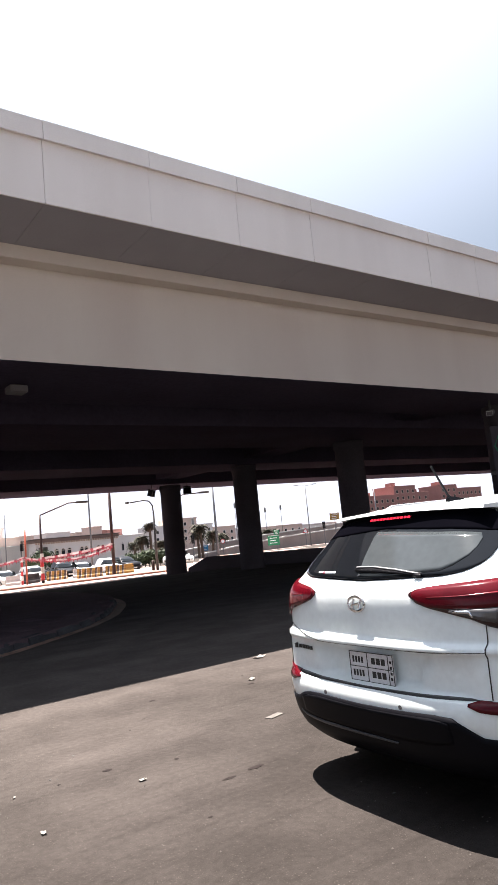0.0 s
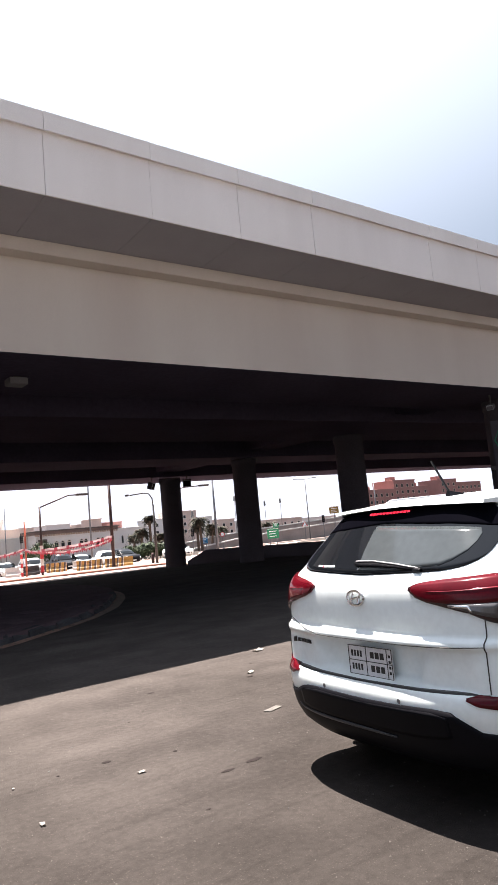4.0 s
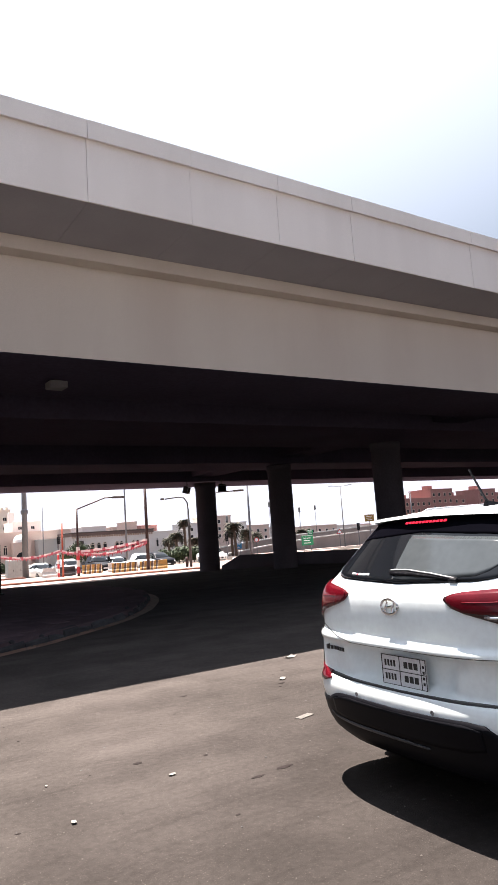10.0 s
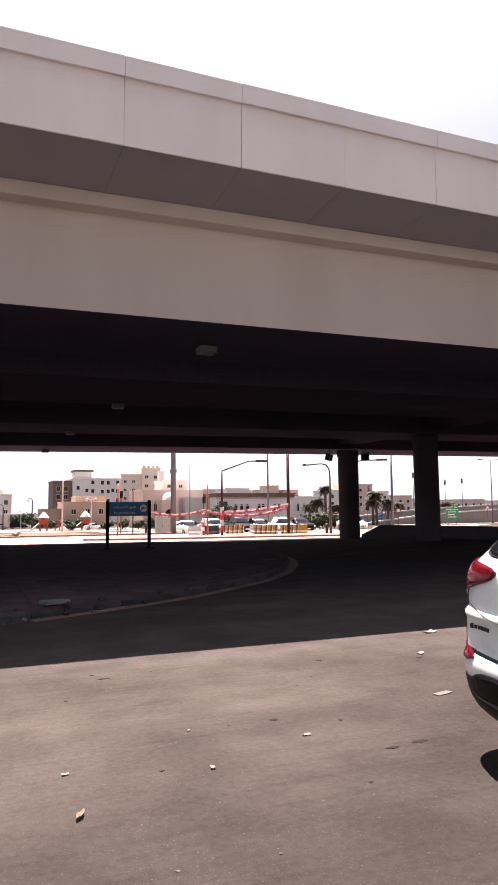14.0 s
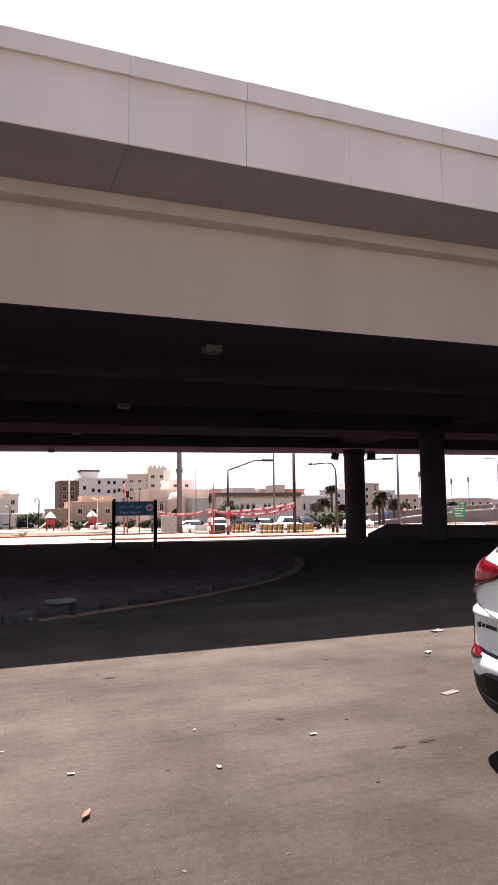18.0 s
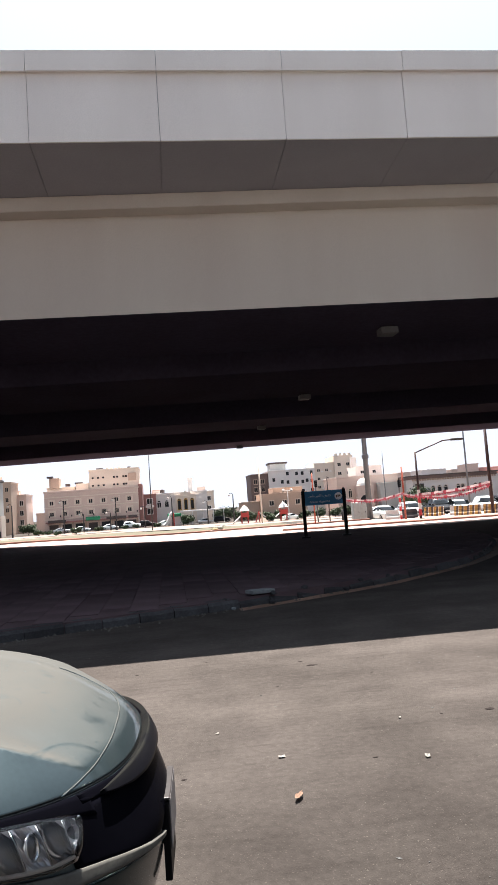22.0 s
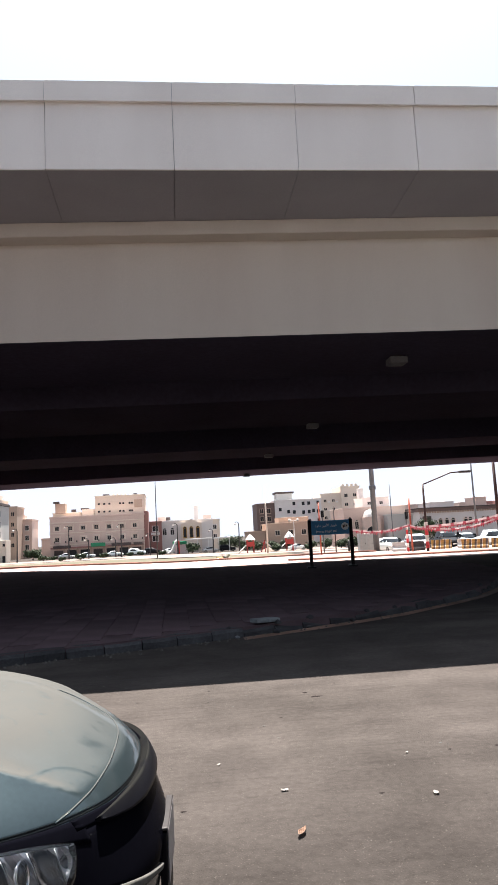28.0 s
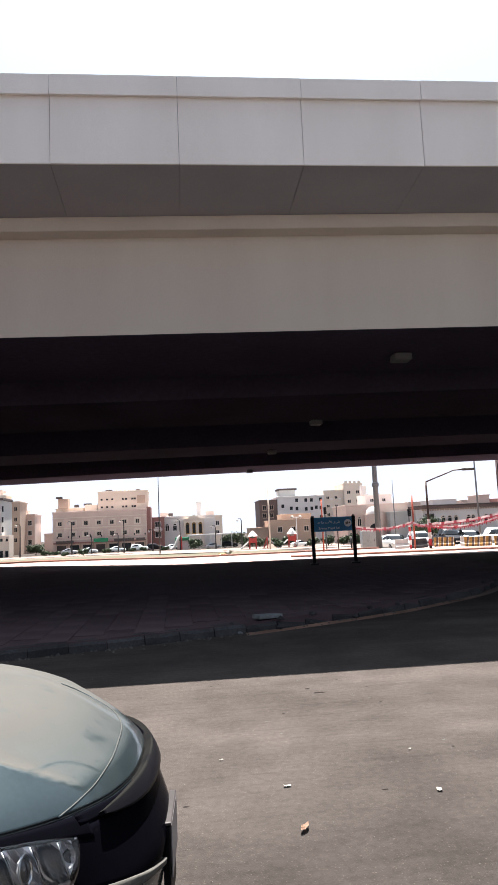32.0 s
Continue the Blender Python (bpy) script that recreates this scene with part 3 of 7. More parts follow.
# grass plaza behind that road
g0 = [(x, y + 0.25) for x, y in far_far if x <= 16]
g1 = [(-120, 96), (-60, 96), (-30, 96), (-12, 96), (-5, 96), (0, 96), (4, 96), (8, 95), (14, 92)]
tagged(part("grass", ribbon(dense(g0), dense([p for p in g1 if p[0] <= 14]), 0.06, rows=24), GRASS), "patchy dry green lawn of a roadside park", "grass", kind="stuff")
tagged(part("plaza", sheet(lambda x, y: True, [-200, -120, -60, -30, -10, 10, 16, 30, 45, 60], [97 + 4 * i for i in range(20)], 0.03), DUST), "bare sandy ground in front of the buildings", "ground", kind="structure")
tagged(part("parking_ground", sheet(lambda x, y: True, [16.5 + 1.5 * i for i in range(20)], [46 + 1.5 * i for i in range(30)], 0.02), DUST), "sandy parking ground with pale dust", "ground", kind="structure")

# ---- bridge ----
BX = [-90, -60, -40, -30, -24, -18, -12, -8, -4, 0, 4, 8, 12, 16, 20, 24, 28, 34, 40, 48, 60, 80, 110, 160]
BAY, FIRST = 1.93, 0.23


def y_near(x):
    return 11.89 - 0.033 * x


def y_edge(x):
    return 9.97 - 0.012 * x


def y_far(x):
    u = min(62.0, max(-24.0, x))
    return 41.8 - 0.19 * u + 0.00136 * u * u - 0.033 * (x - u)


def u_of_x(x):
    """The stretch over which the far side bends."""
    return min(45.0, max(-24.0, x))


bridge = thing("road_bridge", "wide grey concrete road bridge on round columns", "bridge", kind="structure")
Z0 = 5.02
# four box girders: their edges across the deck
GIRDER_EDGES = (
    (y_near, lambda x: 15.35 - 0.055 * x),
    (lambda x: 17.9 - 0.06 * x, lambda x: 22.5 - 0.065 * x),
    (lambda x: 28.1 - 0.115 * u_of_x(x) + 0.0009 * u_of_x(x) ** 2 - 0.033 * (x - u_of_x(x)), lambda x: 31.55 - 0.135 * u_of_x(x) + 0.0008 * u_of_x(x) ** 2 - 0.033 * (x - u_of_x(x))),
    (lambda x: 37.9 - 0.205 * u_of_x(x) + 0.0022 * u_of_x(x) ** 2 - 0.033 * (x - u_of_x(x)), y_far))
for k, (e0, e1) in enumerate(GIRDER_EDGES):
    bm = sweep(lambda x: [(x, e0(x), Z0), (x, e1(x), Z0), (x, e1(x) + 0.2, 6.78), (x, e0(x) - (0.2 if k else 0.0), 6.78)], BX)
    part("box_girder", bm, SOFFIT_SHADED, bridge)
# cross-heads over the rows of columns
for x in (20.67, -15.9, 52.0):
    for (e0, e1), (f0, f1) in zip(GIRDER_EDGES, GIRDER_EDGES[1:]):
        part("cross_head", box(x - 0.75, x + 0.75, e1(x) + 0.01, f0(x) - 0.01, 5.3, 6.79), SOFFIT_SHADED, bridge)
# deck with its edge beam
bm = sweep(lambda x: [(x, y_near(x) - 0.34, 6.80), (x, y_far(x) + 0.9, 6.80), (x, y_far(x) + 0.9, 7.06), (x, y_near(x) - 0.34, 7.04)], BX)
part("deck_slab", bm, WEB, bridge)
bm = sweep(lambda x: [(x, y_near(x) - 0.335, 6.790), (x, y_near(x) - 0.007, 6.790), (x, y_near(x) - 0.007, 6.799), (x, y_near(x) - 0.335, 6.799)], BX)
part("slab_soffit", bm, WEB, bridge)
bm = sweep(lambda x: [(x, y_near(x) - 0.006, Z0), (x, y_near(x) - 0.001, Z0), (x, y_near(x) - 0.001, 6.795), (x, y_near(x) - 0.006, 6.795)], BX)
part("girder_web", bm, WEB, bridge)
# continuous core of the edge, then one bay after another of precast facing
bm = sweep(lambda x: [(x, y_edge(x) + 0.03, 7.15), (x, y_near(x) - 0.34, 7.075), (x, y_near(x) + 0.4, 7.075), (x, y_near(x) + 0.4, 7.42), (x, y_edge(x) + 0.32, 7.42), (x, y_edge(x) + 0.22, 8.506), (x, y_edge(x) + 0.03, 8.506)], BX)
part("edge_core", bm, CANT_SHADED, bridge)
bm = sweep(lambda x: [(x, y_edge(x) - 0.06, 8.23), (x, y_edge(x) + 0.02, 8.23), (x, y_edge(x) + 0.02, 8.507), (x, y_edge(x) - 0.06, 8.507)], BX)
part("cap_core", bm, CANT_SHADED, bridge)
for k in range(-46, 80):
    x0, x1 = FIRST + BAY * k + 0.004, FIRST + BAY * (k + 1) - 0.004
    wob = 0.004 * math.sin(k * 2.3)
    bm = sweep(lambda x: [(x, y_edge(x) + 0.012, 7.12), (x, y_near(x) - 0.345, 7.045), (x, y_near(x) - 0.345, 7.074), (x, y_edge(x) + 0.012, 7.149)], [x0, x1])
    part("cantilever_panel", bm, CANT_SHADED, bridge)
    bm = sweep(lambda x: [(x, y_edge(x) + wob, 7.115), (x, y_edge(x) + 0.029, 7.115), (x, y_edge(x) + 0.029, 8.215), (x, y_edge(x) + wob, 8.215)], [x0, x1])
    part("parapet_panel", bm, CONCRETE, bridge)
    bm = sweep(lambda x: [(x, y_edge(x) - 0.08 + wob, 8.19), (x, y_edge(x) + 0.029, 8.218), (x, y_edge(x) + 0.029, 8.508), (x, y_edge(x) + 0.25, 8.508), (x, y_edge(x) + 0.25, 8.514), (x, y_edge(x) - 0.08 + wob, 8.514)], [x0, x1])
    part("parapet_cap", bm, CONCRETE, bridge)
bm = sweep(lambda x: [(x, y_far(x) + 0.9, 6.8), (x, y_far(x) + 3.0, 7.1), (x, y_far(x) + 3.0, 8.5), (x, y_far(x) + 2.8, 8.5), (x, y_far(x) + 2.8, 7.3), (x, y_far(x) + 0.9, 7.06)], BX)
part("parapet_beyond", bm, CONCRETE, bridge)

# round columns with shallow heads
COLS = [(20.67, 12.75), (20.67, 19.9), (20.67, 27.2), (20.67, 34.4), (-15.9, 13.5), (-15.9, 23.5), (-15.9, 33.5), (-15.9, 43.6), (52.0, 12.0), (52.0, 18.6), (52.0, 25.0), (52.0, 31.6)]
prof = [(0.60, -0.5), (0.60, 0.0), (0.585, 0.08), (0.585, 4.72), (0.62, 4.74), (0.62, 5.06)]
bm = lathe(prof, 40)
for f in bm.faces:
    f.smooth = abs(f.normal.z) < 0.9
col = part("bridge_column", bm, COLUMN_SHADED)
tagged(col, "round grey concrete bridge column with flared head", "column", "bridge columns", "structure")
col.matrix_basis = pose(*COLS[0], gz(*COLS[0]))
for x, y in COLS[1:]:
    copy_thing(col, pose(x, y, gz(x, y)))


def soffit_lamp(x, y):
    t = thing("soffit_lamp", "grey box floodlight fixed under the bridge deck", "lamp", pose(x, y, Z0), "lamps under the bridge")
    part("housing", box(-0.185, 0.185, -0.17, 0.17, -0.17, -0.03, 0.02), LAMP_BOX, t)
    part("bracket", box(-0.08, 0.08, -0.1, 0.1, -0.03, 0.0), DARK_STEEL, t)
    part("lens", box(-0.15, 0.15, -0.13, 0.13, -0.18, -0.17), LAMP_BOX, t, "dull unlit glass")
    return t


for x, y in ((4.72, 13.5), (4.62, 21.8), (4.3, 29.9), (4.3, 39.3)):
    soffit_lamp(x, y)

# low concrete wall behind the columns
wall = thing("low_wall", "low grey concrete barrier wall under the bridge", "wall", kind="structure")
line = [(21.9, 35.2, 0.05), (22.3, 33.8, 0.62), (22.9, 30.0, 0.64), (23.6, 25.0, 0.66), (24.6, 19.0, 0.68), (26.0, 11.0, 0.70), (27.5, 2.0, 0.7)]
bm = sweep(lambda p: [(p[0], p[1], gz(p[0], p[1]) - 0.3), (p[0] + 0.3, p[1], gz(p[0], p[1]) - 0.3), (p[0] + 0.24, p[1], p[2]), (p[0] + 0.06, p[1], p[2])], line)
part("wall_body", bm, COLUMN_SHADED, wall)

# plain unseen wall added behind the lanes to cut low sky light
tagged(part("wall_behind", box(-90, 110, -24.5, -24, -0.5, 9), WALL_GREY), "plain grey wall added out of view behind the lanes", "wall", kind="structure")

# ---- cars ----


class Shell:
    """A car's skin as a stack of rounded plan outlines: rows of height, half width, rear end, front end. x runs forward, y to the left."""

    def __init__(self, rows, deep=(0.38, 0.5), power=(3.0, 2.6), dent=None, ease=0):
        self.rows, self.deep, self.power, self.dent = np.array(rows, float), deep, power, dent
        if ease:
            # rounder steps from row to row
            z = np.linspace(self.rows[0, 0], self.rows[-1, 0], 161)
            cols = [z]
            for k in (1, 2, 3):
                v = np.interp(z, self.rows[:, 0], self.rows[:, k])
                pad = np.concatenate([2 * v[0] - v[ease:0:-1], v, 2 * v[-1] - v[-2:-ease - 2:-1]])
                win = np.hanning(2 * ease + 3)[1:-1]
                cols.append(np.convolve(pad, win / win.sum(), "valid"))
            self.rows = np.stack(cols, 1)

    def level(self, z):
        r = self.rows
        return tuple(float(np.interp(z, r[:, 0], r[:, k])) for k in (1, 2, 3))

    def point(self, u, z, end):
        """u: 0 at the middle of the end, 1 where the corner passes into the side, beyond that metres along the side; negative: the car's left."""
        w, rear, front = self.level(z)
        side, a = (-1 if u >= 0 else 1), abs(u)
        k = 0 if end == "rear" else 1
        if a <= 1:
            ph = a * math.pi / 2
            back = self.deep[k] * (1 - max(0.0, math.cos(ph)) ** (2 / self.power[k]))
            s = w * math.sin(ph) ** (2 / self.power[k])
        else:
            back, s = self.deep[k] + a - 1, w
        if end == "rear":
            x = rear + back
            if self.dent:
                x += self.dent(s if u >= 0 else -s, z)
            return Vector((x, side * s, z))
        return Vector((front - back, side * s, z))

    def u_of(self, s, z, end="rear"):
        """The u that lies s metres to the right of the middle."""
        w = self.level(z)[0]
        k = 0 if end == "rear" else 1
        a = abs(s)
        u = 2 / math.pi * math.asin(min(1.0, a / w) ** (self.power[k] / 2)) if a < w else 1 + a - w
        return u if s >= 0 else -u

    def normal(self, u, z, end):
        e = 0.004
        a = self.point(u + e, z, end) - self.point(u - e, z, end)
        b = self.point(u, z + e, end) - self.point(u, z - e, end)
        n = a.cross(b).normalized()
        mid = self.point(u, z, end) - Vector((sum(self.level(z)[1:]) / 2, 0, 0.7))
        return n if n.dot(mid) > 0 else -n

    def hull(self, zs, arc=16, sides=8):
        bm = bmesh.new()
        rings = []
        for z in zs:
            w, rear, front = self.level(z)
            long = front - rear - self.deep[0] - self.deep[1]
            us = [k / arc for k in range(arc + 1)]
            ring = [self.point(u, z, "rear") for u in us] + [self.point(1 + long * k / sides, z, "rear") for k in range(1, sides)]
            ring += [self.point(u, z, "front") for u in us[::-1]]
            ring += [self.point(-u, z, "front") for u in us[1:]]
            ring += [self.point(-1 - long * k / sides, z, "rear") for k in range(sides - 1, 0, -1)] + [self.point(-u, z, "rear") for u in us[:0:-1]]
            rings.append([bm.verts.new(p) for p in ring])
        n = len(rings[0])
        for a, b in zip(rings, rings[1:]):
            for k in range(n):
                bm.faces.new((a[k], a[(k + 1) % n], b[(k + 1) % n], b[k]))
        bm.faces.new(rings[0][::-1])
        bm.faces.new(rings[-1])
        return bm

    def patch(self, rows, end, off=0.006, thick=0.02, fine=4, tall=6, by_s=False):
        """A panel on the skin: rows of place along the end, lower and upper height."""
        full = []
        for a, b in zip(rows, rows[1:]):
            full += [tuple(a[i] + (b[i] - a[i]) * k / fine for i in range(3)) for k in range(fine)]
        full.append(tuple(rows[-1]))
        bm = bmesh.new()
        grid, edge = [], {}
        for i, (p, lo, hi) in enumerate(full):
            grid.append([])
            for j in range(tall + 1):
                z = lo + (hi - lo) * j / tall
                u = self.u_of(p, z, end) if by_s else p
                q, n = self.point(u, z, end), self.normal(u, z, end)
                grid[-1].append(bm.verts.new(q + n * off))
                if i in (0, len(full) - 1) or j in (0, tall):
                    edge[i, j] = bm.verts.new(q + n * (off - thick))
        I, J = len(full) - 1, tall
        for i in range(I):
            for j in range(J):
                bm.faces.new((grid[i][j], grid[i + 1][j], grid[i + 1][j + 1], grid[i][j + 1])).smooth = True
        rim = [(i, 0) for i in range(I)] + [(I, j) for j in range(J)] + [(i, J) for i in range(I, 0, -1)] + [(0, j) for j in range(J, 0, -1)]
        for a, b in zip(rim, rim[1:] + rim[:1]):
            bm.faces.new((grid[a[0]][a[1]], edge[a], edge[b], grid[b[0]][b[1]]))
        return bm


def wheel(parent, x, y, r=0.34, wide=0.22, rim=RIM):
    side = 1 if y > 0 else -1
    hub = thing("wheel", "", "", pose(x, y, r, -90 * side, 0, 0))
    hub.parent = parent
    prof = [(r * 0.66, -wide / 2), (r * 0.93, -wide / 2), (r, -wide * 0.32), (r, wide * 0.32), (r * 0.93, wide / 2), (r * 0.66, wide / 2)]
    part("tyre", lathe(prof, 36, closed=False), RUBBER, hub, soft=True)
    bm = lathe([(r * 0.67, wide * 0.1), (r * 0.67, wide * 0.44), (r * 0.62, wide * 0.46), (r * 0.6, wide * 0.12)], 36, closed=False)
    for k in range(5):
        a = 2 * math.pi * k / 5
        for d in (-0.13, 0.13):
            tube([(0.05 * math.cos(a), 0.05 * math.sin(a), wide * 0.4), (r * 0.62 * math.cos(a + d), r * 0.62 * math.sin(a + d), wide * 0.42)], 0.018, 6, bm)
    lathe([(0.0, wide * 0.44), (0.06, wide * 0.44), (0.06, wide * 0.3)], 16, bm, closed=False)
    part("rim", bm, rim, hub)
    part("brake_disc", lathe([(0.02, 0.0), (r * 0.58, 0.0), (r * 0.58, 0.02), (0.02, 0.02)], 24), DARK_STEEL, hub)
    return hub


def zs(a, b, n):
    return [a + (b - a) * k / n for k in range(n + 1)]


# -- the white SUV ahead --
def plate_dent(s, z):
    a = smooth((0.47 - abs(s) - (0.86 - z) * 0.4) / 0.05)
    wide = smooth((0.80 - abs(s)) / 0.16)
    return 0.047 * wide * smooth((z - 0.652) / 0.012) * smooth((0.882 - z) / 0.025) + 0.055 * a * smooth((z - 0.655) / 0.03) * smooth((0.875 - z) / 0.03)


SUV = Shell([(.26, .85, .07, 4.25), (.32, .895, .0, 4.35), (.40, .912, -.042, 4.4), (.50, .918, -.062, 4.42), (.555, .925, -.075, 4.42), (.62, .93, -.072, 4.42), (.645, .93, -.058, 4.42), (.66, .93, -.046, 4.42),
             (.74, .935, -.042, 4.4), (.86, .935, -.040, 4.33), (.882, .935, -.053, 4.28), (.902, .935, -.050, 4.2), (.925, .934, -.026, 4.15), (.94, .933, -.021, 4.1), (1.0, .93, -.021, 3.7), (1.06, .925, -.020, 3.3), (1.12, .912, -.017, 3.2), (1.16, .902, -.011, 3.14), (1.19, .892, .006, 3.1), (1.225, .875, .040, 3.03),
             (1.26, .85, .07, 2.98), (1.36, .79, .155, 2.82), (1.5, .70, .275, 2.58), (1.575, .645, .335, 2.44), (1.61, .625, .40, 2.36), (1.635, .60, .52, 2.26), (1.65, .56, .70, 2.1), (1.66, .48, .95, 1.9)], dent=plate_dent)


def white_suv(m):
    c = thing("suv", "white compact SUV waiting in the lane, dusty, brake lamp lit", "car", m)
    body = part("body", SUV.hull(sorted(set(zs(.26, .64, 14) + zs(.645, .66, 3) + zs(.67, .86, 10) + zs(.868, .95, 14) + zs(.97, 1.26, 14) + zs(1.28, 1.66, 20))), 26, 10), CAR_WHITE, c, soft=True)
    S = lambda rows, off=0.006, thick=0.02, tall=6, fine=4: SUV.patch(rows, "rear", off, thick, fine, tall, by_s=True)
    half = [(.43, 1.243, 1.602), (.55, 1.248, 1.595), (.62, 1.258, 1.572), (.66, 1.267, 1.545), (.69, 1.279, 1.505), (.715, 1.294, 1.458), (.732, 1.312, 1.415), (.742, 1.335, 1.375)]
    glass = part("rear_window", S([(-a, b, e) for a, b, e in half[::-1]] + [(0, 1.228, 1.607)] + half, 0.005, tall=12), GLASS_DARK, c, "dark tinted glass")
    # gloss black band across the top of the glass
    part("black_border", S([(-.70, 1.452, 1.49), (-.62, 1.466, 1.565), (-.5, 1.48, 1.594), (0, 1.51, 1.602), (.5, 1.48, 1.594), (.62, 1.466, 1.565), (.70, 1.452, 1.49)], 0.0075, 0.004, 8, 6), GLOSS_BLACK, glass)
    # painted sky reflection, bounded on one side by the wiper arc
    part("swept_film", S([(-.074, 1.36, 1.47), (-.06, 1.252, 1.496), (.08, 1.247, 1.491), (.25, 1.254, 1.480), (.35, 1.259, 1.474), (.53, 1.272, 1.463), (.59, 1.296, 1.456), (.645, 1.338, 1.447), (.664, 1.383, 1.42)], 0.0068, 0.0015, 8, 5), GLASS_SKY_TONE, glass, "lighter sector painted for the sky's reflection, edged by the wiper arc")
    for p in glass.data.polygons:
        p.use_smooth = True
    # roof spoiler over the window
    bm = sweep(lambda s: [(0.29 + 0.26 * s * s, -s, 1.604 - 0.055 * s * s), (0.66, -s, 1.612 - 0.09 * s * s), (0.66, -s, 1.650 - 0.09 * s * s), (0.30 + 0.26 * s * s, -s, 1.622 - 0.055 * s * s)], [-0.57 + 1.21 * k / 22 for k in range(23)])
    part("spoiler", bm, CAR_WHITE, c)
    lamp_ = part("brake_lamp", S([(-.175, 1.558, 1.574), (.175, 1.558, 1.574)], 0.012, 0.012, 1), LENS_RED, c, "red high-mounted brake lamp")
    for k in range(12):
        s = -.16 + .32 * k / 11
        part("lamp_cell", S([(s - .009, 1.561, 1.571), (s + .009, 1.561, 1.571)], 0.0145, 0.004, 1, 1), BRAKE, lamp_)
    # wiper
    w = part("rear_wiper", S([(-.10, 1.284, 1.294), (-.05, 1.270, 1.298), (.1, 1.268, 1.293), (.25, 1.261, 1.276), (.44, 1.247, 1.255)], 0.014, 0.010, 2), BLACK, c)
    part("wiper_arm", S([(-.09, 1.292, 1.299), (.05, 1.293, 1.300), (.25, 1.275, 1.282), (.42, 1.253, 1.259)], 0.018, 0.006, 1), SIGN_BACK, w, "grey arm")
    part("wiper_pivot", S([(.39, 1.243, 1.260), (.44, 1.240, 1.254)], 0.018, 0.014, 2), BLACK, w)
    part("wiper_blade", S([(-.09, 1.279, 1.286), (.1, 1.274, 1.280), (.30, 1.260, 1.266)], 0.014, 0.008, 1), RUBBER, w)
    # tail lamps wrapping round the corners
    for d in (-1, 1):
        rows = [(.405, 1.155, 1.168), (.45, 1.122, 1.186), (.52, 1.098, 1.195), (.62, 1.075, 1.205), (.74, 1.045, 1.215), (.82, 1.005, 1.222), (.88, .985, 1.222)]
        ex = [(d * (s + .0), a, b) for s, a, b in rows]
        lamp_ = part("tail_lamp", S(ex, 0.012, 0.03, 6, 5), LENS_SMOKE if d > 0 else LENS_RED, c, "red and smoky tail lamp cluster")
        red = [(.425, 1.150, 1.170), (.47, 1.118, 1.186), (.52, 1.103, 1.191), (.62, 1.094, 1.201), (.74, 1.092, 1.211), (.82, 1.094, 1.217), (.875, 1.098, 1.217)]
        if d < 0:
            red = [(.425, 1.150, 1.170), (.47, 1.115, 1.186), (.52, 1.102, 1.191), (.62, 1.080, 1.201), (.74, 1.052, 1.211), (.82, 1.018, 1.217), (.875, 1.0, 1.217)]
        part("red_lens", S([(d * s, a, b) for s, a, b in red], 0.0155, 0.01, 6, 6), LENS_RED, lamp_, "wine-red lens")
        part("light_guide", S([(d * s, a + (b - a) * .50, a + (b - a) * .55) for s, a, b in red[2:]], 0.0166, 0.003, 1, 4), LENS_GUIDE, lamp_)
        part("reverse_lamp", S([(d * s, a, b) for s, a, b in [(.64, 1.076, 1.086), (.72, 1.058, 1.087), (.79, 1.036, 1.089), (.85, 1.02, 1.09)]] if d > 0 else [(-.66, 1.062, 1.072), (-.76, 1.04, 1.05), (-.84, 1.006, 1.012)], 0.0165, 0.01, 3), LENS_GREY if d > 0 else LENS_SMOKE, lamp_, "smoky lower lens")
        if d > 0:
            part("reflector_fin", S([(.66, 1.074, 1.084), (.735, 1.069, 1.084), (.745, 1.055, 1.075), (.752, 1.05, 1.056)], 0.0185, 0.004, 2), CHROME, lamp_, "small chrome reflector behind the lens")
        u0 = 1.0
        rows = [(d * (u0 + .0), .985, 1.222), (d * (u0 + .10), 1.03, 1.215), (d * (u0 + .22), 1.09, 1.20), (d * (u0 + .30), 1.13, 1.18)]
        part("side_lens", SUV.patch(rows, "rear", 0.012, 0.03), LENS_RED, lamp_)
        part("reflector", S([(.70, .632, .645), (.76, .612, .66), (.84, .602, .655)] if d > 0 else [(-.62, .632, .642), (-.70, .612, .668), (-.80, .615, .69), (-.90, .64, .70)] , 0.007, 0.02, 3), LENS_RED, c, "red bumper reflector")
        q = SUV.point(SUV.u_of(d * .31, .589), .589, "rear")
        part("parking_sensor", lathe([(.001, .0), (.009, .0), (.011, -.003), (.013, -.003)], 16, closed=False), SIGN_BACK, c, m=Matrix.Translation(q + Vector((-.004, 0, 0))) @ pose(0, 0, 0, 0, 90, 0))
        # shut lines of the tailgate
        part("shut_line", S([(d * .80, .665, 1.015), (d * .8045, .665, 1.015)], 0.004, 0.01, 40, 1), INK, c)
        # side glass and doors
        part("side_window", SUV.patch([(d * 1.30, 1.20, 1.42), (d * 1.65, 1.15, 1.55), (d * 2.0, 1.12, 1.58), (d * 2.6, 1.10, 1.52), (d * 3.0, 1.09, 1.3)], "rear", 0.004, 0.02), GLASS_DARK, c)
        for x in (.95, 3.55):
            part("wheel_arch", lathe([(.40, -.01), (.40, .02), (.3, .02)], 32), BLACK, c, m=pose(x, -d * .925, .36, 90 * d, 0, 0))
            wheel(c, x, -d * .84, .345, .225)
        part("roof_rail", tube([(.80, -d * .55, 1.625), (.9, -d * .56, 1.66), (1.6, -d * .57, 1.675), (2.2, -d * .56, 1.655), (2.3, -d * .55, 1.62)], .014, 8), CAR_SILVER, c)
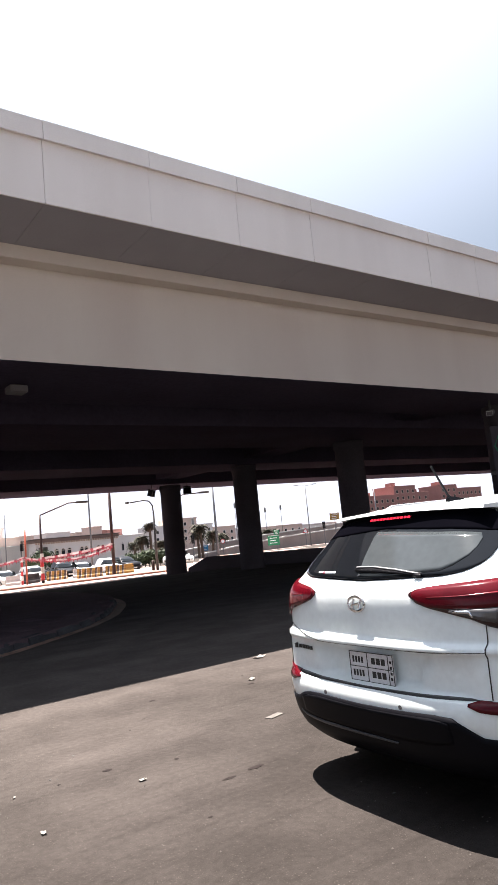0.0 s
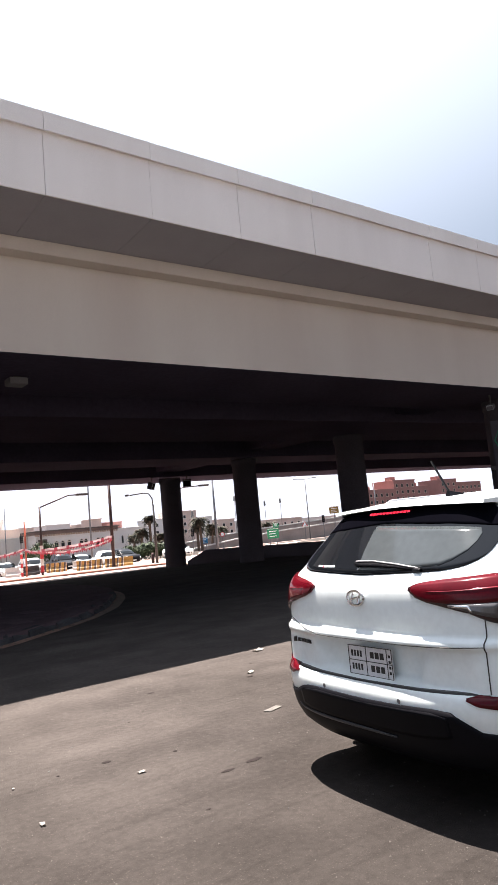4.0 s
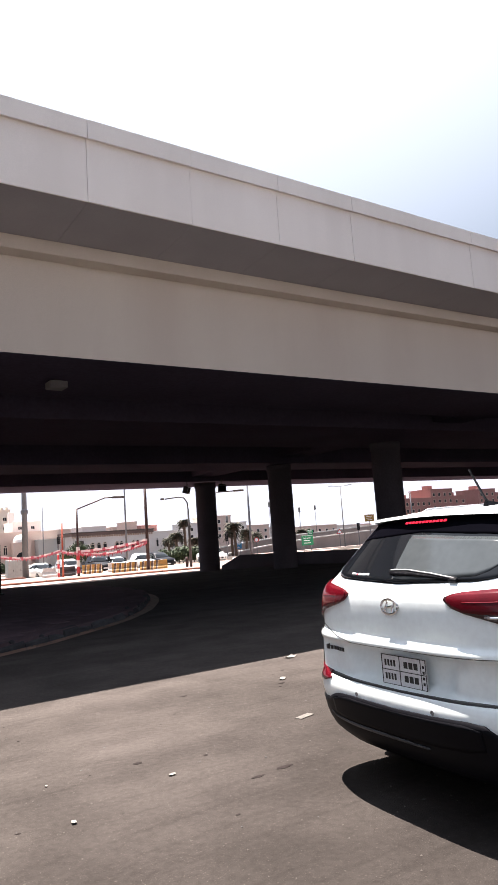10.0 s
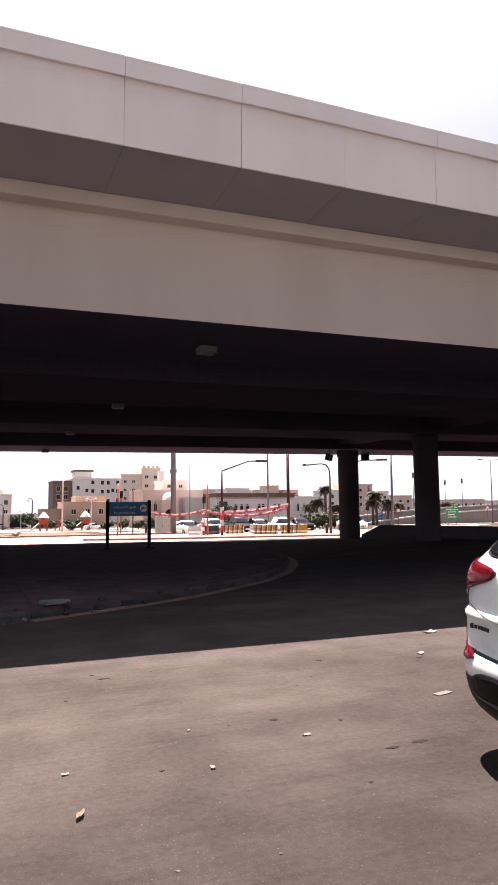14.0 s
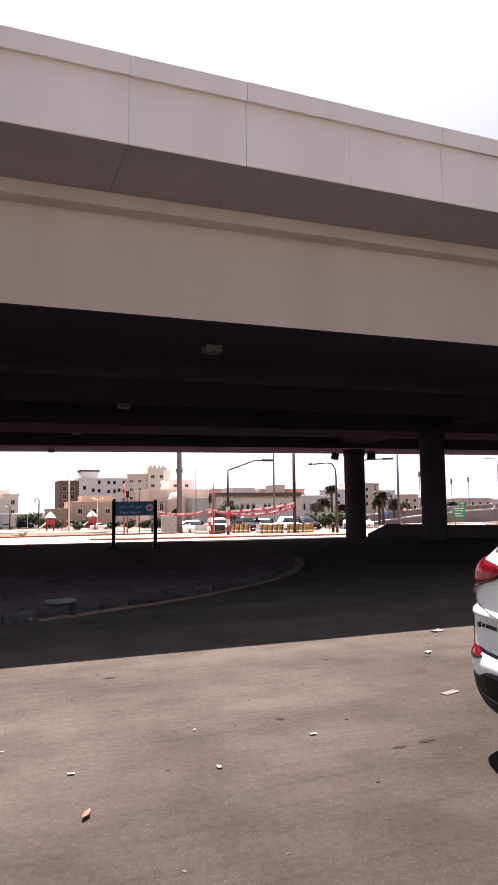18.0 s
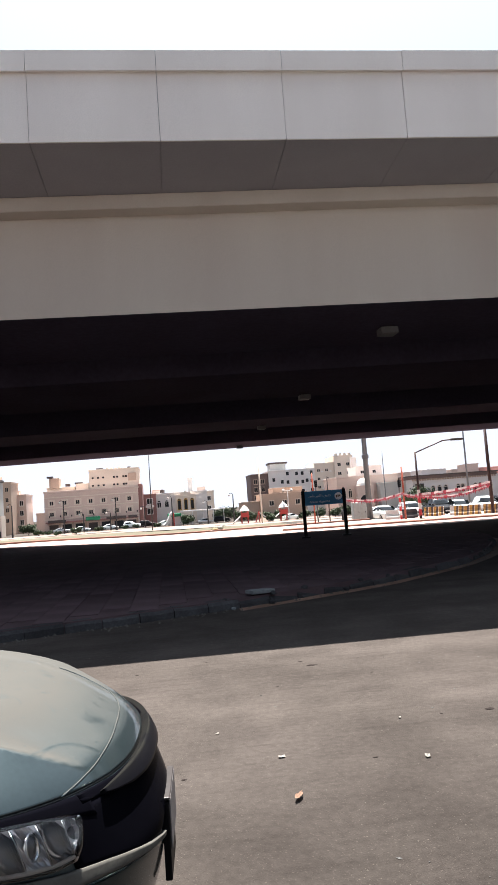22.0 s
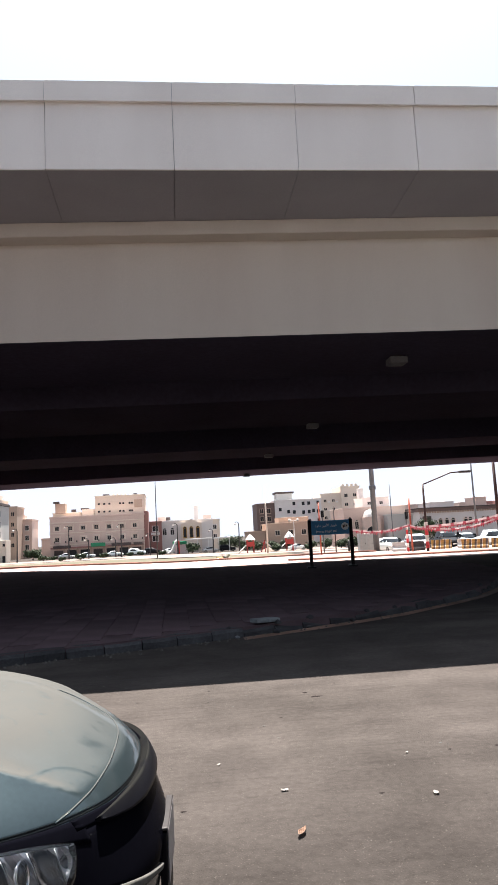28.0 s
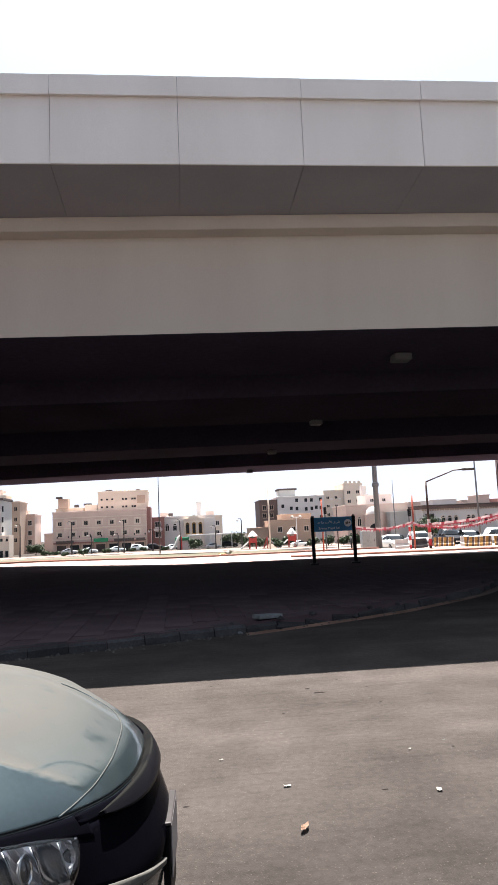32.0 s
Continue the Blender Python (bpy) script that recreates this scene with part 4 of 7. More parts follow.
        part("door_mirror", box(2.85, 3.0, -d * 1.02 - .1, -d * 1.02 + .1, 1.08, 1.22, .03), CAR_WHITE, c)
    part("shut_line", S([(-.80, .955, .9585), (-.60, .915, .9185), (-.3, .868, .871), (0, .864, .867), (.3, .868, .871), (.6, .880, .883), (.80, .885, .888)], 0.003, 0.006, 1), INK, c)
    part("shut_line", S([(-.80, .657, .663), (-.4, .652, .658), (0, .650, .656), (.4, .652, .658), (.80, .657, .663)], 0.003, 0.006, 1), INK, c)
    # lower bumper in black plastic
    black = part("lower_bumper", S([(-.925, .275, .50), (-.80, .268, .50), (-.66, .264, .515), (-.58, .264, .548), (-.50, .264, .566), (-.386, .264, .572), (0, .264, .566), (.3, .264, .572), (.51, .264, .58), (.62, .264, .574), (.684, .264, .534), (.753, .266, .49), (.82, .268, .483), (.925, .275, .47)], 0.012, 0.05, 8), BLACK, c, "black plastic lower bumper")
    # ridge strip in a lighter grey that paints its sheen
    part("bumper_trim", S([(-.66, .425, .433), (-.60, .405, .417), (-.4, .396, .410), (0, .392, .405), (.24, .394, .400)], 0.016, 0.012, 2), SHEEN_GREY, black, "ridge with its grey sheen painted on")
    part("bumper_insert", S([(-.60, .44, .52), (-.50, .425, .548), (-.386, .42, .556), (0, .418, .55), (.3, .42, .556), (.5, .43, .562), (.60, .45, .55)], 0.015, 0.01, 6), BLACK, black)
    part("floor_pan", box(.35, 4.0, -.7, .7, .2, .3, .03), BLACK, c)
    # front end
    part("windscreen", SUV.patch([(-.75, 1.16, 1.5), (-.4, 1.12, 1.58), (0, 1.11, 1.6), (.4, 1.12, 1.58), (.75, 1.16, 1.5)], "front", .005, .02, 4, 10), GLASS_DARK, c)
    part("front_grille", SUV.patch([(-.42, .62, .80), (0, .58, .82), (.42, .62, .80)], "front", .008, .03, 4, 6), BLACK, c)
    for d in (-1, 1):
        part("headlamp", SUV.patch([(d * .46, .76, .82), (d * .7, .76, .87), (d * .95, .80, .88)], "front", .008, .03, 4, 4), LAMP_GLASS, c)
    part("front_bumper_trim", SUV.patch([(-.8, .28, .42), (0, .25, .48), (.8, .28, .42)], "front", .008, .03, 6, 4), BLACK, c)
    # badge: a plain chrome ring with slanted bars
    bm = bmesh.new()
    ring = [(0.068 * math.cos(a), 0.041 * math.sin(a)) for a in [2 * math.pi * k / 32 for k in range(33)]]
    tube([(-.026, -s, 1.108 + z) for s, z in ring], .0085, 8, bm)
    for y in (-.030, .030):
        tube([(-.025, y + .014, 1.080), (-.027, y, 1.108), (-.025, y - .014, 1.136)], .0075, 8, bm)
    tube([(-.026, .030, 1.102), (-.026, -.030, 1.114)], .0065, 8, bm)
    part("emblem", bm, CHROME, c, "oval chrome emblem")
    badge = part("model_badge", S([(-.745, .795, .822), (-.715, .795, .830)], 0.005, 0.005, 1, 1), INK, c, "row of small dark badge bars")
    for k in range(5):
        a = -.705 + .036 * k
        part("badge_bar", S([(a, .797, .820), (a + .025, .797, .820)], 0.005, 0.005, 1, 1), INK, badge)
    # number plate, its characters as plain bars
    plate = part("number_plate", box(-.008, .0, -.18, .18, .672, .838, .003), PLATE, c, "white number plate with dark bars", m=pose(.022, -.022, -.008))
    for z0, z1, y0, y1 in ((.7, .735, .06, .16), (.7, .735, -.12, .0), (.775, .81, .06, .16), (.775, .81, -.12, .0)):
        n = 4 if y0 > 0 else 3
        for k in range(n):
            w_ = (y1 - y0) / n
            part("bar", box(-.0105, -.008, y0 + w_ * k + .005, y0 + w_ * (k + 1) - .006, z0, z1), INK, plate)
    for a in ((-.18, .18, .752, .756), (.027, .031, .672, .838), (-.142, -.138, .672, .838), (-.18, .18, .672, .676), (-.18, .18, .834, .838), (-.18, -.176, .672, .838), (.176, .18, .672, .838)):
        part("rule", box(-.0105, -.008, *a), INK, plate)
    for k in range(4):
        part("bar", box(-.0105, -.008, -.167, -.153, .70 + .03 * k, .715 + .03 * k), INK, plate)
    # writing on the glass that cannot be read: plain bars
    st = part("window_sticker", S([(-.47, 1.272, 1.281), (-.42, 1.27, 1.279)], 0.0075, 0.003, 1, 1), SIGN_INK, c, "white and red sticker script")
    for a, b, mt in ((-.415, -.40, TAPE_RED), (-.395, -.36, SIGN_INK), (-.355, -.31, SIGN_INK), (-.305, -.285, SIGN_INK)):
        part("sticker_bar", S([(a, 1.268, 1.28), (b, 1.267, 1.278)], 0.0075, 0.003, 1, 1), mt, st)
    # aerial on the roof
    base = part("aerial_base", sweep(lambda s: [(0.62 + s * .14, -0.22 - .02 * (1 - s), 1.64), (0.62 + s * .14, -0.22 + .02 * (1 - s), 1.64), (0.62 + s * .14, -0.22, 1.655 + .022 * (1 - s))], [-.1, .3, .6, .95]), BLACK, c)
    part("aerial_rod", tube([(0.62, -0.22, 1.67), (0.5, -0.22, 1.86)], [.008, .006], 6), BLACK, base)
    return c


white_suv(pose(2.927, 2.875, 0, 0, 0, -4.5))

# -- the grey-green saloon behind it --
SAL = Shell([(0.2, 0.8, -4.3, -0.14), (0.3, 0.86, -4.4, -0.049), (0.42, 0.895, -4.45, -0.019), (0.55, 0.905, -4.45, 0.001), (0.66, 0.915, -4.45, -0.038), (0.74, 0.91, -4.4, -0.065), (0.8, 0.89, -4.4, -0.116), (0.86, 0.86, -4.35, -0.211), (0.91, 0.825, -4.3, -0.292), (0.95, 0.79, -4.2, -0.366), (0.99, 0.745, -4.1, -0.444), (1, 0.73, -4.08, -0.475), (1.012, 0.71, -4.06, -0.53), (1.024, 0.70, -4.05, -0.64), (1.038, 0.68, -4.02, -0.82), (1.055, 0.66, -4, -1.08), (1.07, 0.64, -3.98, -1.36)], deep=(.4, 1.113), power=(2.6, 2.355), ease=9)
CAB = Shell([(.90, .80, -3.9, -1.05), (.98, .78, -3.85, -1.15), (1.04, .74, -3.75, -1.28), (1.1, .70, -3.6, -1.42), (1.25, .62, -3.3, -1.75), (1.38, .55, -3.0, -2.02), (1.44, .50, -2.8, -2.15), (1.47, .42, -2.6, -2.25)], deep=(.12, .2), power=(3.0, 2.8))


def shoulder(a, z):
    """How far the bonnet swells above its plain skin at corner angle a and height z."""
    a = abs(a)
    za = float(np.interp(a, (23, 24.3, 26.6, 30.2, 35.6, 40.5, 47, 55, 70), (.77, .792, .826, .864, .904, .928, .95, .965, .985)))
    zg = float(np.interp(a, (8, 20, 33, 43, 60), (.762, .765, .774, .784, .80)))
    f = max(0.0, (z - zg) / max(.01, za - zg)) if z < za else math.exp(-((z - za) / .04) ** 1.1)
    return min(1.0, f) * .034 * min(1.0, max(0.0, (a - 23) / 12))


def grey_saloon(m):
    c = thing("saloon_car", "dusty dark grey-green saloon car with dirty bonnet", "car", m)
    part("body", SAL.hull(sorted(set(zs(.20, .80, 22) + zs(.81, 1.07, 44))), 30, 10), CAR_DARK, c, soft=True)
    part("cabin", CAB.hull(zs(.90, 1.47, 20), 16, 8), CAR_DARK, c, soft=True)
    D = 90.0
    P = lambda rows, off=0.006, thick=0.02, tall=6, fine=4: SAL.patch([(a / D, b, e) for a, b, e in rows], "front", off, thick, fine, tall)
    # bonnet's front shut line and the gloss nose trim
    gap = [(70, .806), (60, .800), (52, .794), (43, .784), (33, .774), (20, .765), (8, .762)]
    gap = gap + [(-a, z) for a, z in gap[::-1]]
    bm = P([(a, z + .003, 1.06) for a, z in gap], 0.004, 0.010, 60, 9)
    # raised shoulder with a crisp edge on either side of the bonnet
    for v in bm.verts:
        v.co.z += shoulder(SAL.u_of(-v.co.y, v.co.z, "front") * D, v.co.z)
    part("bonnet", bm, CAR_DARK, c, "dusty bonnet with smeared dirt")
    part("bonnet_gap", P([(a, z - .002, z + .004) for a, z in gap], 0.0012, 0.004, 1, 6), INK, c)
    # pressed line round the front of the bonnet
    line = [(33.5, .777), (27, .788), (16, .81), (3.6, .826), (-8, .833), (-18, .846), (-24, .872), (-25, .91), (-22, .95)]
    pts = []
    for k in range(60):
        f = k / 59 * (len(line) - 1)
        i = min(int(f), len(line) - 2)
        a, z = (line[i][j] + (line[i + 1][j] - line[i][j]) * (f - i) for j in (0, 1))
        pts.append(SAL.point(a / D, z, "front") + SAL.normal(a / D, z, "front") * 0.004 + Vector((0, 0, shoulder(a, z))))
    for k in range(3):
        pts = [pts[0]] + [(p + q * 2 + r) / 4 for p, q, r in zip(pts, pts[1:], pts[2:])] + [pts[-1]]
    part("bonnet_crease", tube(pts, 0.0032, 8), CAR_DARK, c, soft=True)
    part("nose_strip", P([(-31, .742, .768), (-20, .735, .759), (-8, .733, .757), (8, .733, .757), (20, .735, .759), (31, .742, .768)], 0.010, 0.02, 4, 6), GLOSS_BLACK, c, "gloss black strip above the grille")
    for d in (-1, 1):
        part("lamp_trim", P([(d * 29, .704, .764), (d * 33, .722, .769), (d * 43, .754, .780), (d * 53, .772, .790), (d * 61, .784, .797), (d * 70, .792, .802)], 0.010, 0.02, 4, 6), GLOSS_BLACK, c, "gloss black trim strip")
        edge = [(33.4, .712, .726), (34.0, .690, .729), (35.0, .658, .734), (37.1, .630, .742), (41, .630, .753), (45.6, .643, .763), (52, .665, .775), (55.5, .690, .779), (58.4, .735, .782), (60.5, .768, .784)]
        lampU = part("headlamp", P([(d * a, b + .002, e - .002) for a, b, e in edge], 0.003, 0.012, 8), HOUSING, c, "clear headlamp with chrome inner bowls")
        lo_, hi_ = (lambda a: float(np.interp(a, [e[0] for e in edge], [e[1] for e in edge]))), (lambda a: float(np.interp(a, [e[0] for e in edge], [e[2] for e in edge])))
        # hollow chrome bowls with faceted walls, dark fins between them
        for a0, a1, lean, shine_ in ((34.4, 36.7, .3, RIM), (37.0, 41.2, .6, LENS_GREY), (41.5, 45.4, .6, RIM), (45.7, 49.4, .8, LENS_GREY), (49.7, 53.8, .8, RIM), (54.1, 58.6, .8, HOUSING)):
            bm = bmesh.new()
            grid = []
            for i in range(11):
                grid.append([])
                for j in range(9):
                    u, w = i / 10 * 2 - 1, j / 8 * 2 - 1
                    a = a0 + (a1 - a0) * (i / 10) + lean * w * (1 - abs(u))
                    z = lo_(a) + .018 + (hi_(a) - lo_(a) - .024) * j / 8
                    deep = .019 - .016 * max(0.0, 1 - (u * u + w * w) * .9) ** .6 + (.0025 if shine_ is RIM else 0.0) * ((i * 3 + j * 5) % 4 - 1.5) / 1.5 * (abs(u) < 1 and abs(w) < 1)
                    q, n = SAL.point(d * a / D, z, "front"), SAL.normal(d * a / D, z, "front")
                    grid[-1].append(bm.verts.new(q + n * deep))
            for i in range(10):
                for j in range(8):
                    bm.faces.new((grid[i][j], grid[i + 1][j], grid[i + 1][j + 1], grid[i][j + 1]))
            part("lamp_bowl", bm, shine_, lampU, "bright faceted bowl" if shine_ is RIM else "smooth dark grey bowl")
            part("lamp_fin", P([(d * (a1 + .1), lo_(a1) + .016, hi_(a1) - .008), (d * (a1 + .28), lo_(a1 + .28) + .016, hi_(a1 + .28) - .008)], 0.020, 0.016, 3, 2), RIM, lampU)
        for a, z, r, tall_ in ((43.4, .706, .021, 1.7),):
            q, n = SAL.point(d * a / D, z, "front"), SAL.normal(d * a / D, z, "front")
            mt = Matrix.Translation(q + n * .006) @ (n + Vector((0.5, 0, 0))).normalized().to_track_quat("Z", "Y").to_matrix().to_4x4() @ Matrix.Diagonal((1, tall_, 1, 1))
            part("lens_ring", lathe([(r * .98, .0), (r * 1.06, .010), (r * .98, .013), (r * .8, .008)], 24, closed=False), CHROME, lampU, m=mt, soft=True)
            part("projector_lens", lathe([(r * .8, .004), (r * .66, .010), (r * .4, .013), (.001, .014)], 20, closed=False), LENS_GREY, lampU, m=mt, soft=True)
        part("daylight_strip", P([(d * 36.6, .634, .644), (d * 41, .636, .650), (d * 45.9, .649, .664), (d * 52.2, .671, .686), (d * 55.8, .696, .708), (d * 58.0, .732, .742)], 0.012, 0.008, 1), LAMP_GLASS, lampU)
        part("marker_lens", P([(d * 54.6, .722, .734), (d * 55.6, .722, .735)], 0.019, 0.006, 1), LENS_RED, lampU)
        part("lamp_cover", P([(d * a, b, e) for a, b, e in edge], 0.025, 0.023, 8), LENS_CLEAR, lampU, "clear plastic cover")
        part("front_bumper", P([(d * 62.5, .30, .756), (d * 60.2, .26, .735), (d * 57.5, .24, .69), (d * 53.5, .23, .645), (d * 47, .22, .607), (d * 40, .215, .583), (d * 31, .215, .557), (d * 22.6, .215, .533), (d * 12, .215, .493), (d * 3, .215, .45)], 0.009, 0.02, 14), CAR_CLEAN_DIM, c, "glossy dark bumper side")
        part("bumper_shelf", P([(d * 61.6, .758, .766), (d * 60.4, .735, .758), (d * 58.6, .704, .728), (d * 56.3, .660, .692), (d * 51, .606, .652), (d * 41.5, .574, .618), (d * 31, .554, .588), (d * 22.6, .535, .558), (d * 12, .50, .516), (d * 6, .47, .486)], 0.018, 0.03, 4), DUST_EDGE, c, "dusty ledge of the bumper")
        # bumper seam, fog recess, side panels
        for a0, a1, z0, z1 in ((56.0, 59.4, .684, .651), (59.4, 60.4, .651, .60), (60.4, 61.4, .60, .44)):
            part("bumper_gap", P([(d * (a0 - .25), z0 - .012, z0), (d * a1, z1 - .004, z1 + .004)] if a1 - a0 > 2 else [(d * a0, z1, z0), (d * (a0 + .35), z1, z0)], 0.0105, 0.004, 8, 1), INK, c)
        part("fog_recess", P([(d * 24.8, 0.238, 0.31), (d * 33.8, 0.216, 0.34), (d * 39.6, 0.228, 0.304)], 0.004, 0.02, 3), BLACK, c)
        part("side_window", CAB.patch([(d * 1.15, 1.06, 1.14), (d * 1.4, 1.06, 1.34), (d * 1.75, 1.06, 1.40), (d * 2.1, 1.06, 1.38), (d * 2.6, 1.07, 1.2)], "front", 0.004, 0.02), GLASS_DARK, c)
        for x in (-.92, -3.6):
            part("wheel_arch", lathe([(.38, -.01), (.38, .02), (.28, .02)], 32), BLACK, c, m=pose(x, -d * .905, .33, 90 * d, 0, 0))
            wheel(c, x, -d * .82, .32, .21)
    for d in (-1, 1):
        part("tail_lamp", SAL.patch([(d * .55, .70, .82), (d * .8, .68, .84), (d * 1.0, .70, .82)], "rear", .006, .02, 4, 4), LENS_RED, c)
    part("grille", P([(-37, .606, .70), (-30, .58, .74), (-22, .545, .738), (-14, .50, .734), (-5, .455, .733), (5, .455, .733), (14, .50, .734), (22, .545, .738), (30, .58, .74), (37, .606, .70)], 0.008, 0.03, 10, 4), GLOSS_BLACK, c, "gloss black grille")
    part("grille_surround", P([(-50, .722, .735), (-38, .712, .748), (-28, .708, .754), (-15, .706, .758), (0, .705, .759), (10, .708, .758), (17, .716, .755), (23, .729, .750), (26, .738, .746)], 0.030, 0.04, 6), NOSE, c, "black grille frame with dust on top")
    part("windscreen", CAB.patch([(-.85, 1.09, 1.40), (-.4, 1.07, 1.42), (0, 1.06, 1.43), (.4, 1.07, 1.42), (.85, 1.09, 1.40)], "front", .005, .02, 4, 10), GLASS_DARK, c)
    part("rear_window", CAB.patch([(-.85, 1.09, 1.38), (0, 1.08, 1.41), (.85, 1.09, 1.38)], "rear", .005, .02, 6, 10), GLASS_DARK, c)
    br = part("plate_bracket", box(-.012, .012, -.10, .16, .30, .56, .004), BLACK, c)
    part("front_plate", box(.013, .018, -.09, .2, .40, .565, .002), LAMP_BOX, br, "grey dusty plate holder")
    part("plate_frame", box(-.008, .017, -.10, .2, .566, .576, .003), DARK_STEEL, br)
    return c


grey_saloon(pose(-0.05, 2.62, 0, 0, 0, -2.9))

# ---- under and beyond the bridge ----


def upright(name, label, category, x, y, h, r0, r1, material, group="", foot=0.0):
    t = thing(name, label, category, pose(x, y, gz(x, y)), group)
    part("shaft", tube([(0, 0, -0.15), (0, 0, h * 0.5), (0, 0, h)], [r0, (r0 + r1) / 2, r1], 12), material, t, soft=True)
    if foot:
        part("base_plate", box(-foot, foot, -foot, foot, -0.02, 0.04, 0.01), DARK_STEEL, t)
    return t


# blue street-name sign on two posts
def name_sign():
    x0, y0, x1, y1 = 5.15, 26.03, 6.70, 25.84
    yaw = math.degrees(math.atan2(y1 - y0, x1 - x0))
    wide = math.hypot(x1 - x0, y1 - y0) / 0.91
    t = thing("street_name_sign", "blue street name board on two dark steel posts", "sign", pose(x0, y0, 0.13, 0, 0, yaw) @ Matrix.Scale(0.91, 4))
    for x in (0.0, wide):
        p = part("post", box(x - 0.07, x + 0.07, -0.06, 0.06, 0.0, 1.98, 0.01), BLACK, t)
        part("foot", box(x - 0.18, x + 0.18, -0.16, 0.16, 0.0, 0.09, 0.02), BLACK, p)
        part("finial", lathe([(0.05, 1.98), (0.07, 2.0), (0.02, 2.04)], 10), DARK_STEEL, p, m=Matrix.Translation((x, 0, 0)))
    board = part("board", box(0.06, wide - 0.06, -0.035, 0.035, 1.37, 1.96, 0.008), SIGN_BLUE, t, "blue painted board")
    part("letters", text_bm("Prince Majid Rd", 0.135), SIGN_INK, board, "white lettering", m=pose(wide * 0.40, -0.037, 1.50, 90, 0, 0))
    part("letters", text_bm("ﺪﺟﺎﻣ ﺮﻴﻣﻷﺍ ﻖﻳﺮﻃ", 0.14), SIGN_INK, board, "white Arabic lettering", m=pose(wide * 0.40, -0.037, 1.75, 90, 0, 0))
    badge = part("badge", lathe([(0.005, 0.0), (0.155, 0.0), (0.155, 0.005), (0.005, 0.005)], 20), SIGN_INK, board, "pale round badge with brown marks", m=pose(wide - 0.24, -0.036, 1.69, 90, 0, 0))
    for k in range(3):
        part("badge_mark", box(-0.09 + 0.065 * k, -0.045 + 0.065 * k, -0.06 + 0.02 * k, 0.05 + 0.01 * (k % 2), 0.0055, 0.008), TRUNK, badge)
    return t


name_sign()

# paving inset grate beside the island's kerb
GRATE = mat("grate_iron", (0.018, 0.017, 0.018), 0.6, 0.4, var=0.2, scale=5, fine=40, bump=0.1)
t = thing("drain_grate", "dark iron drain grate set in the island paving", "drain", pose(-4.1, 12.65, gz(-4.1, 12.65) + 0.152, 0, 0, 66))
part("frame", box(-0.55, 0.55, -0.16, 0.16, -0.01, 0.012, 0.004), GRATE, t)
for k in range(12):
    part("bar", box(-0.51 + 0.088 * k, -0.47 + 0.088 * k, -0.12, 0.12, 0.012, 0.022), GRATE, t)


# floodlights on the bent cap and on the column beyond
def flood(x, y, z, yaw, hang=0.28, s=1.0, face=GLOSS_BLACK):
    t = thing("floodlight", "square grey floodlight hung under the bridge", "lamp", pose(x, y, z, 0, 0, yaw), "floodlights")
    part("bracket", tube([(0, 0, hang), (0, 0, 0.0)], 0.03, 8), DARK_STEEL, t)
    part("housing", box(-0.24 * s, 0.24 * s, -0.16, 0.12, -0.42 * s, -0.02, 0.03), DARK_STEEL, t, m=pose(0, 0, 0, 18, 0, 0))
    part("lens", box(-0.2 * s, 0.2 * s, -0.172, -0.162, -0.38 * s, -0.06), face, t, m=pose(0, 0, 0, 18, 0, 0))
    for a in ((-0.24 * s, 0.24 * s, -0.05, -0.02), (-0.24 * s, 0.24 * s, -0.42 * s, -0.39 * s), (-0.24 * s, -0.21 * s, -0.42 * s, -0.02), (0.21 * s, 0.24 * s, -0.42 * s, -0.02)):
        part("rim_bar", box(a[0], a[1], -0.182, -0.173, a[2], a[3]), KERB_PALE, t, m=pose(0, 0, 0, 18, 0, 0))
    return t


flood(19.75, 34.9, 4.78, 40)
flood(21.45, 33.8, 4.78, -30)
flood(-6.5, 19.0, 4.88, -30, 0.15, 1.5)
flood(19.07, 12.12, 4.75, -70, 0.28, 0.42, LAMP_BOX)

# column by the suv carries a dark board with two green outlined shapes
t = thing("column_sign", "dark board with green outlined shapes strapped to a bridge column", "sign", pose(19.98, 12.29, 0.55, 0, 0, -58))
part("board", box(-0.44, 0.44, -0.03, 0.0, 1.2, 3.75, 0.02), COLUMN_SHADED, t)
for outline in ([(-0.36, 3.10), (-0.22, 3.42), (0.22, 3.42), (0.36, 3.10), (0.22, 2.78), (-0.22, 2.78)],
                [(-0.38, 1.52), (-0.34, 1.86), (0.0, 2.42), (0.34, 1.86), (0.38, 1.52), (0.24, 1.34), (-0.24, 1.34)]):
    part("green_outline", tube([(x, -0.045, z) for x, z in outline + outline[:1]], 0.022, 6), SIGN_GREEN, t)
part("strap", box(-0.6, 0.6, 0.0, 0.5, 2.2, 2.3), DARK_STEEL, t)


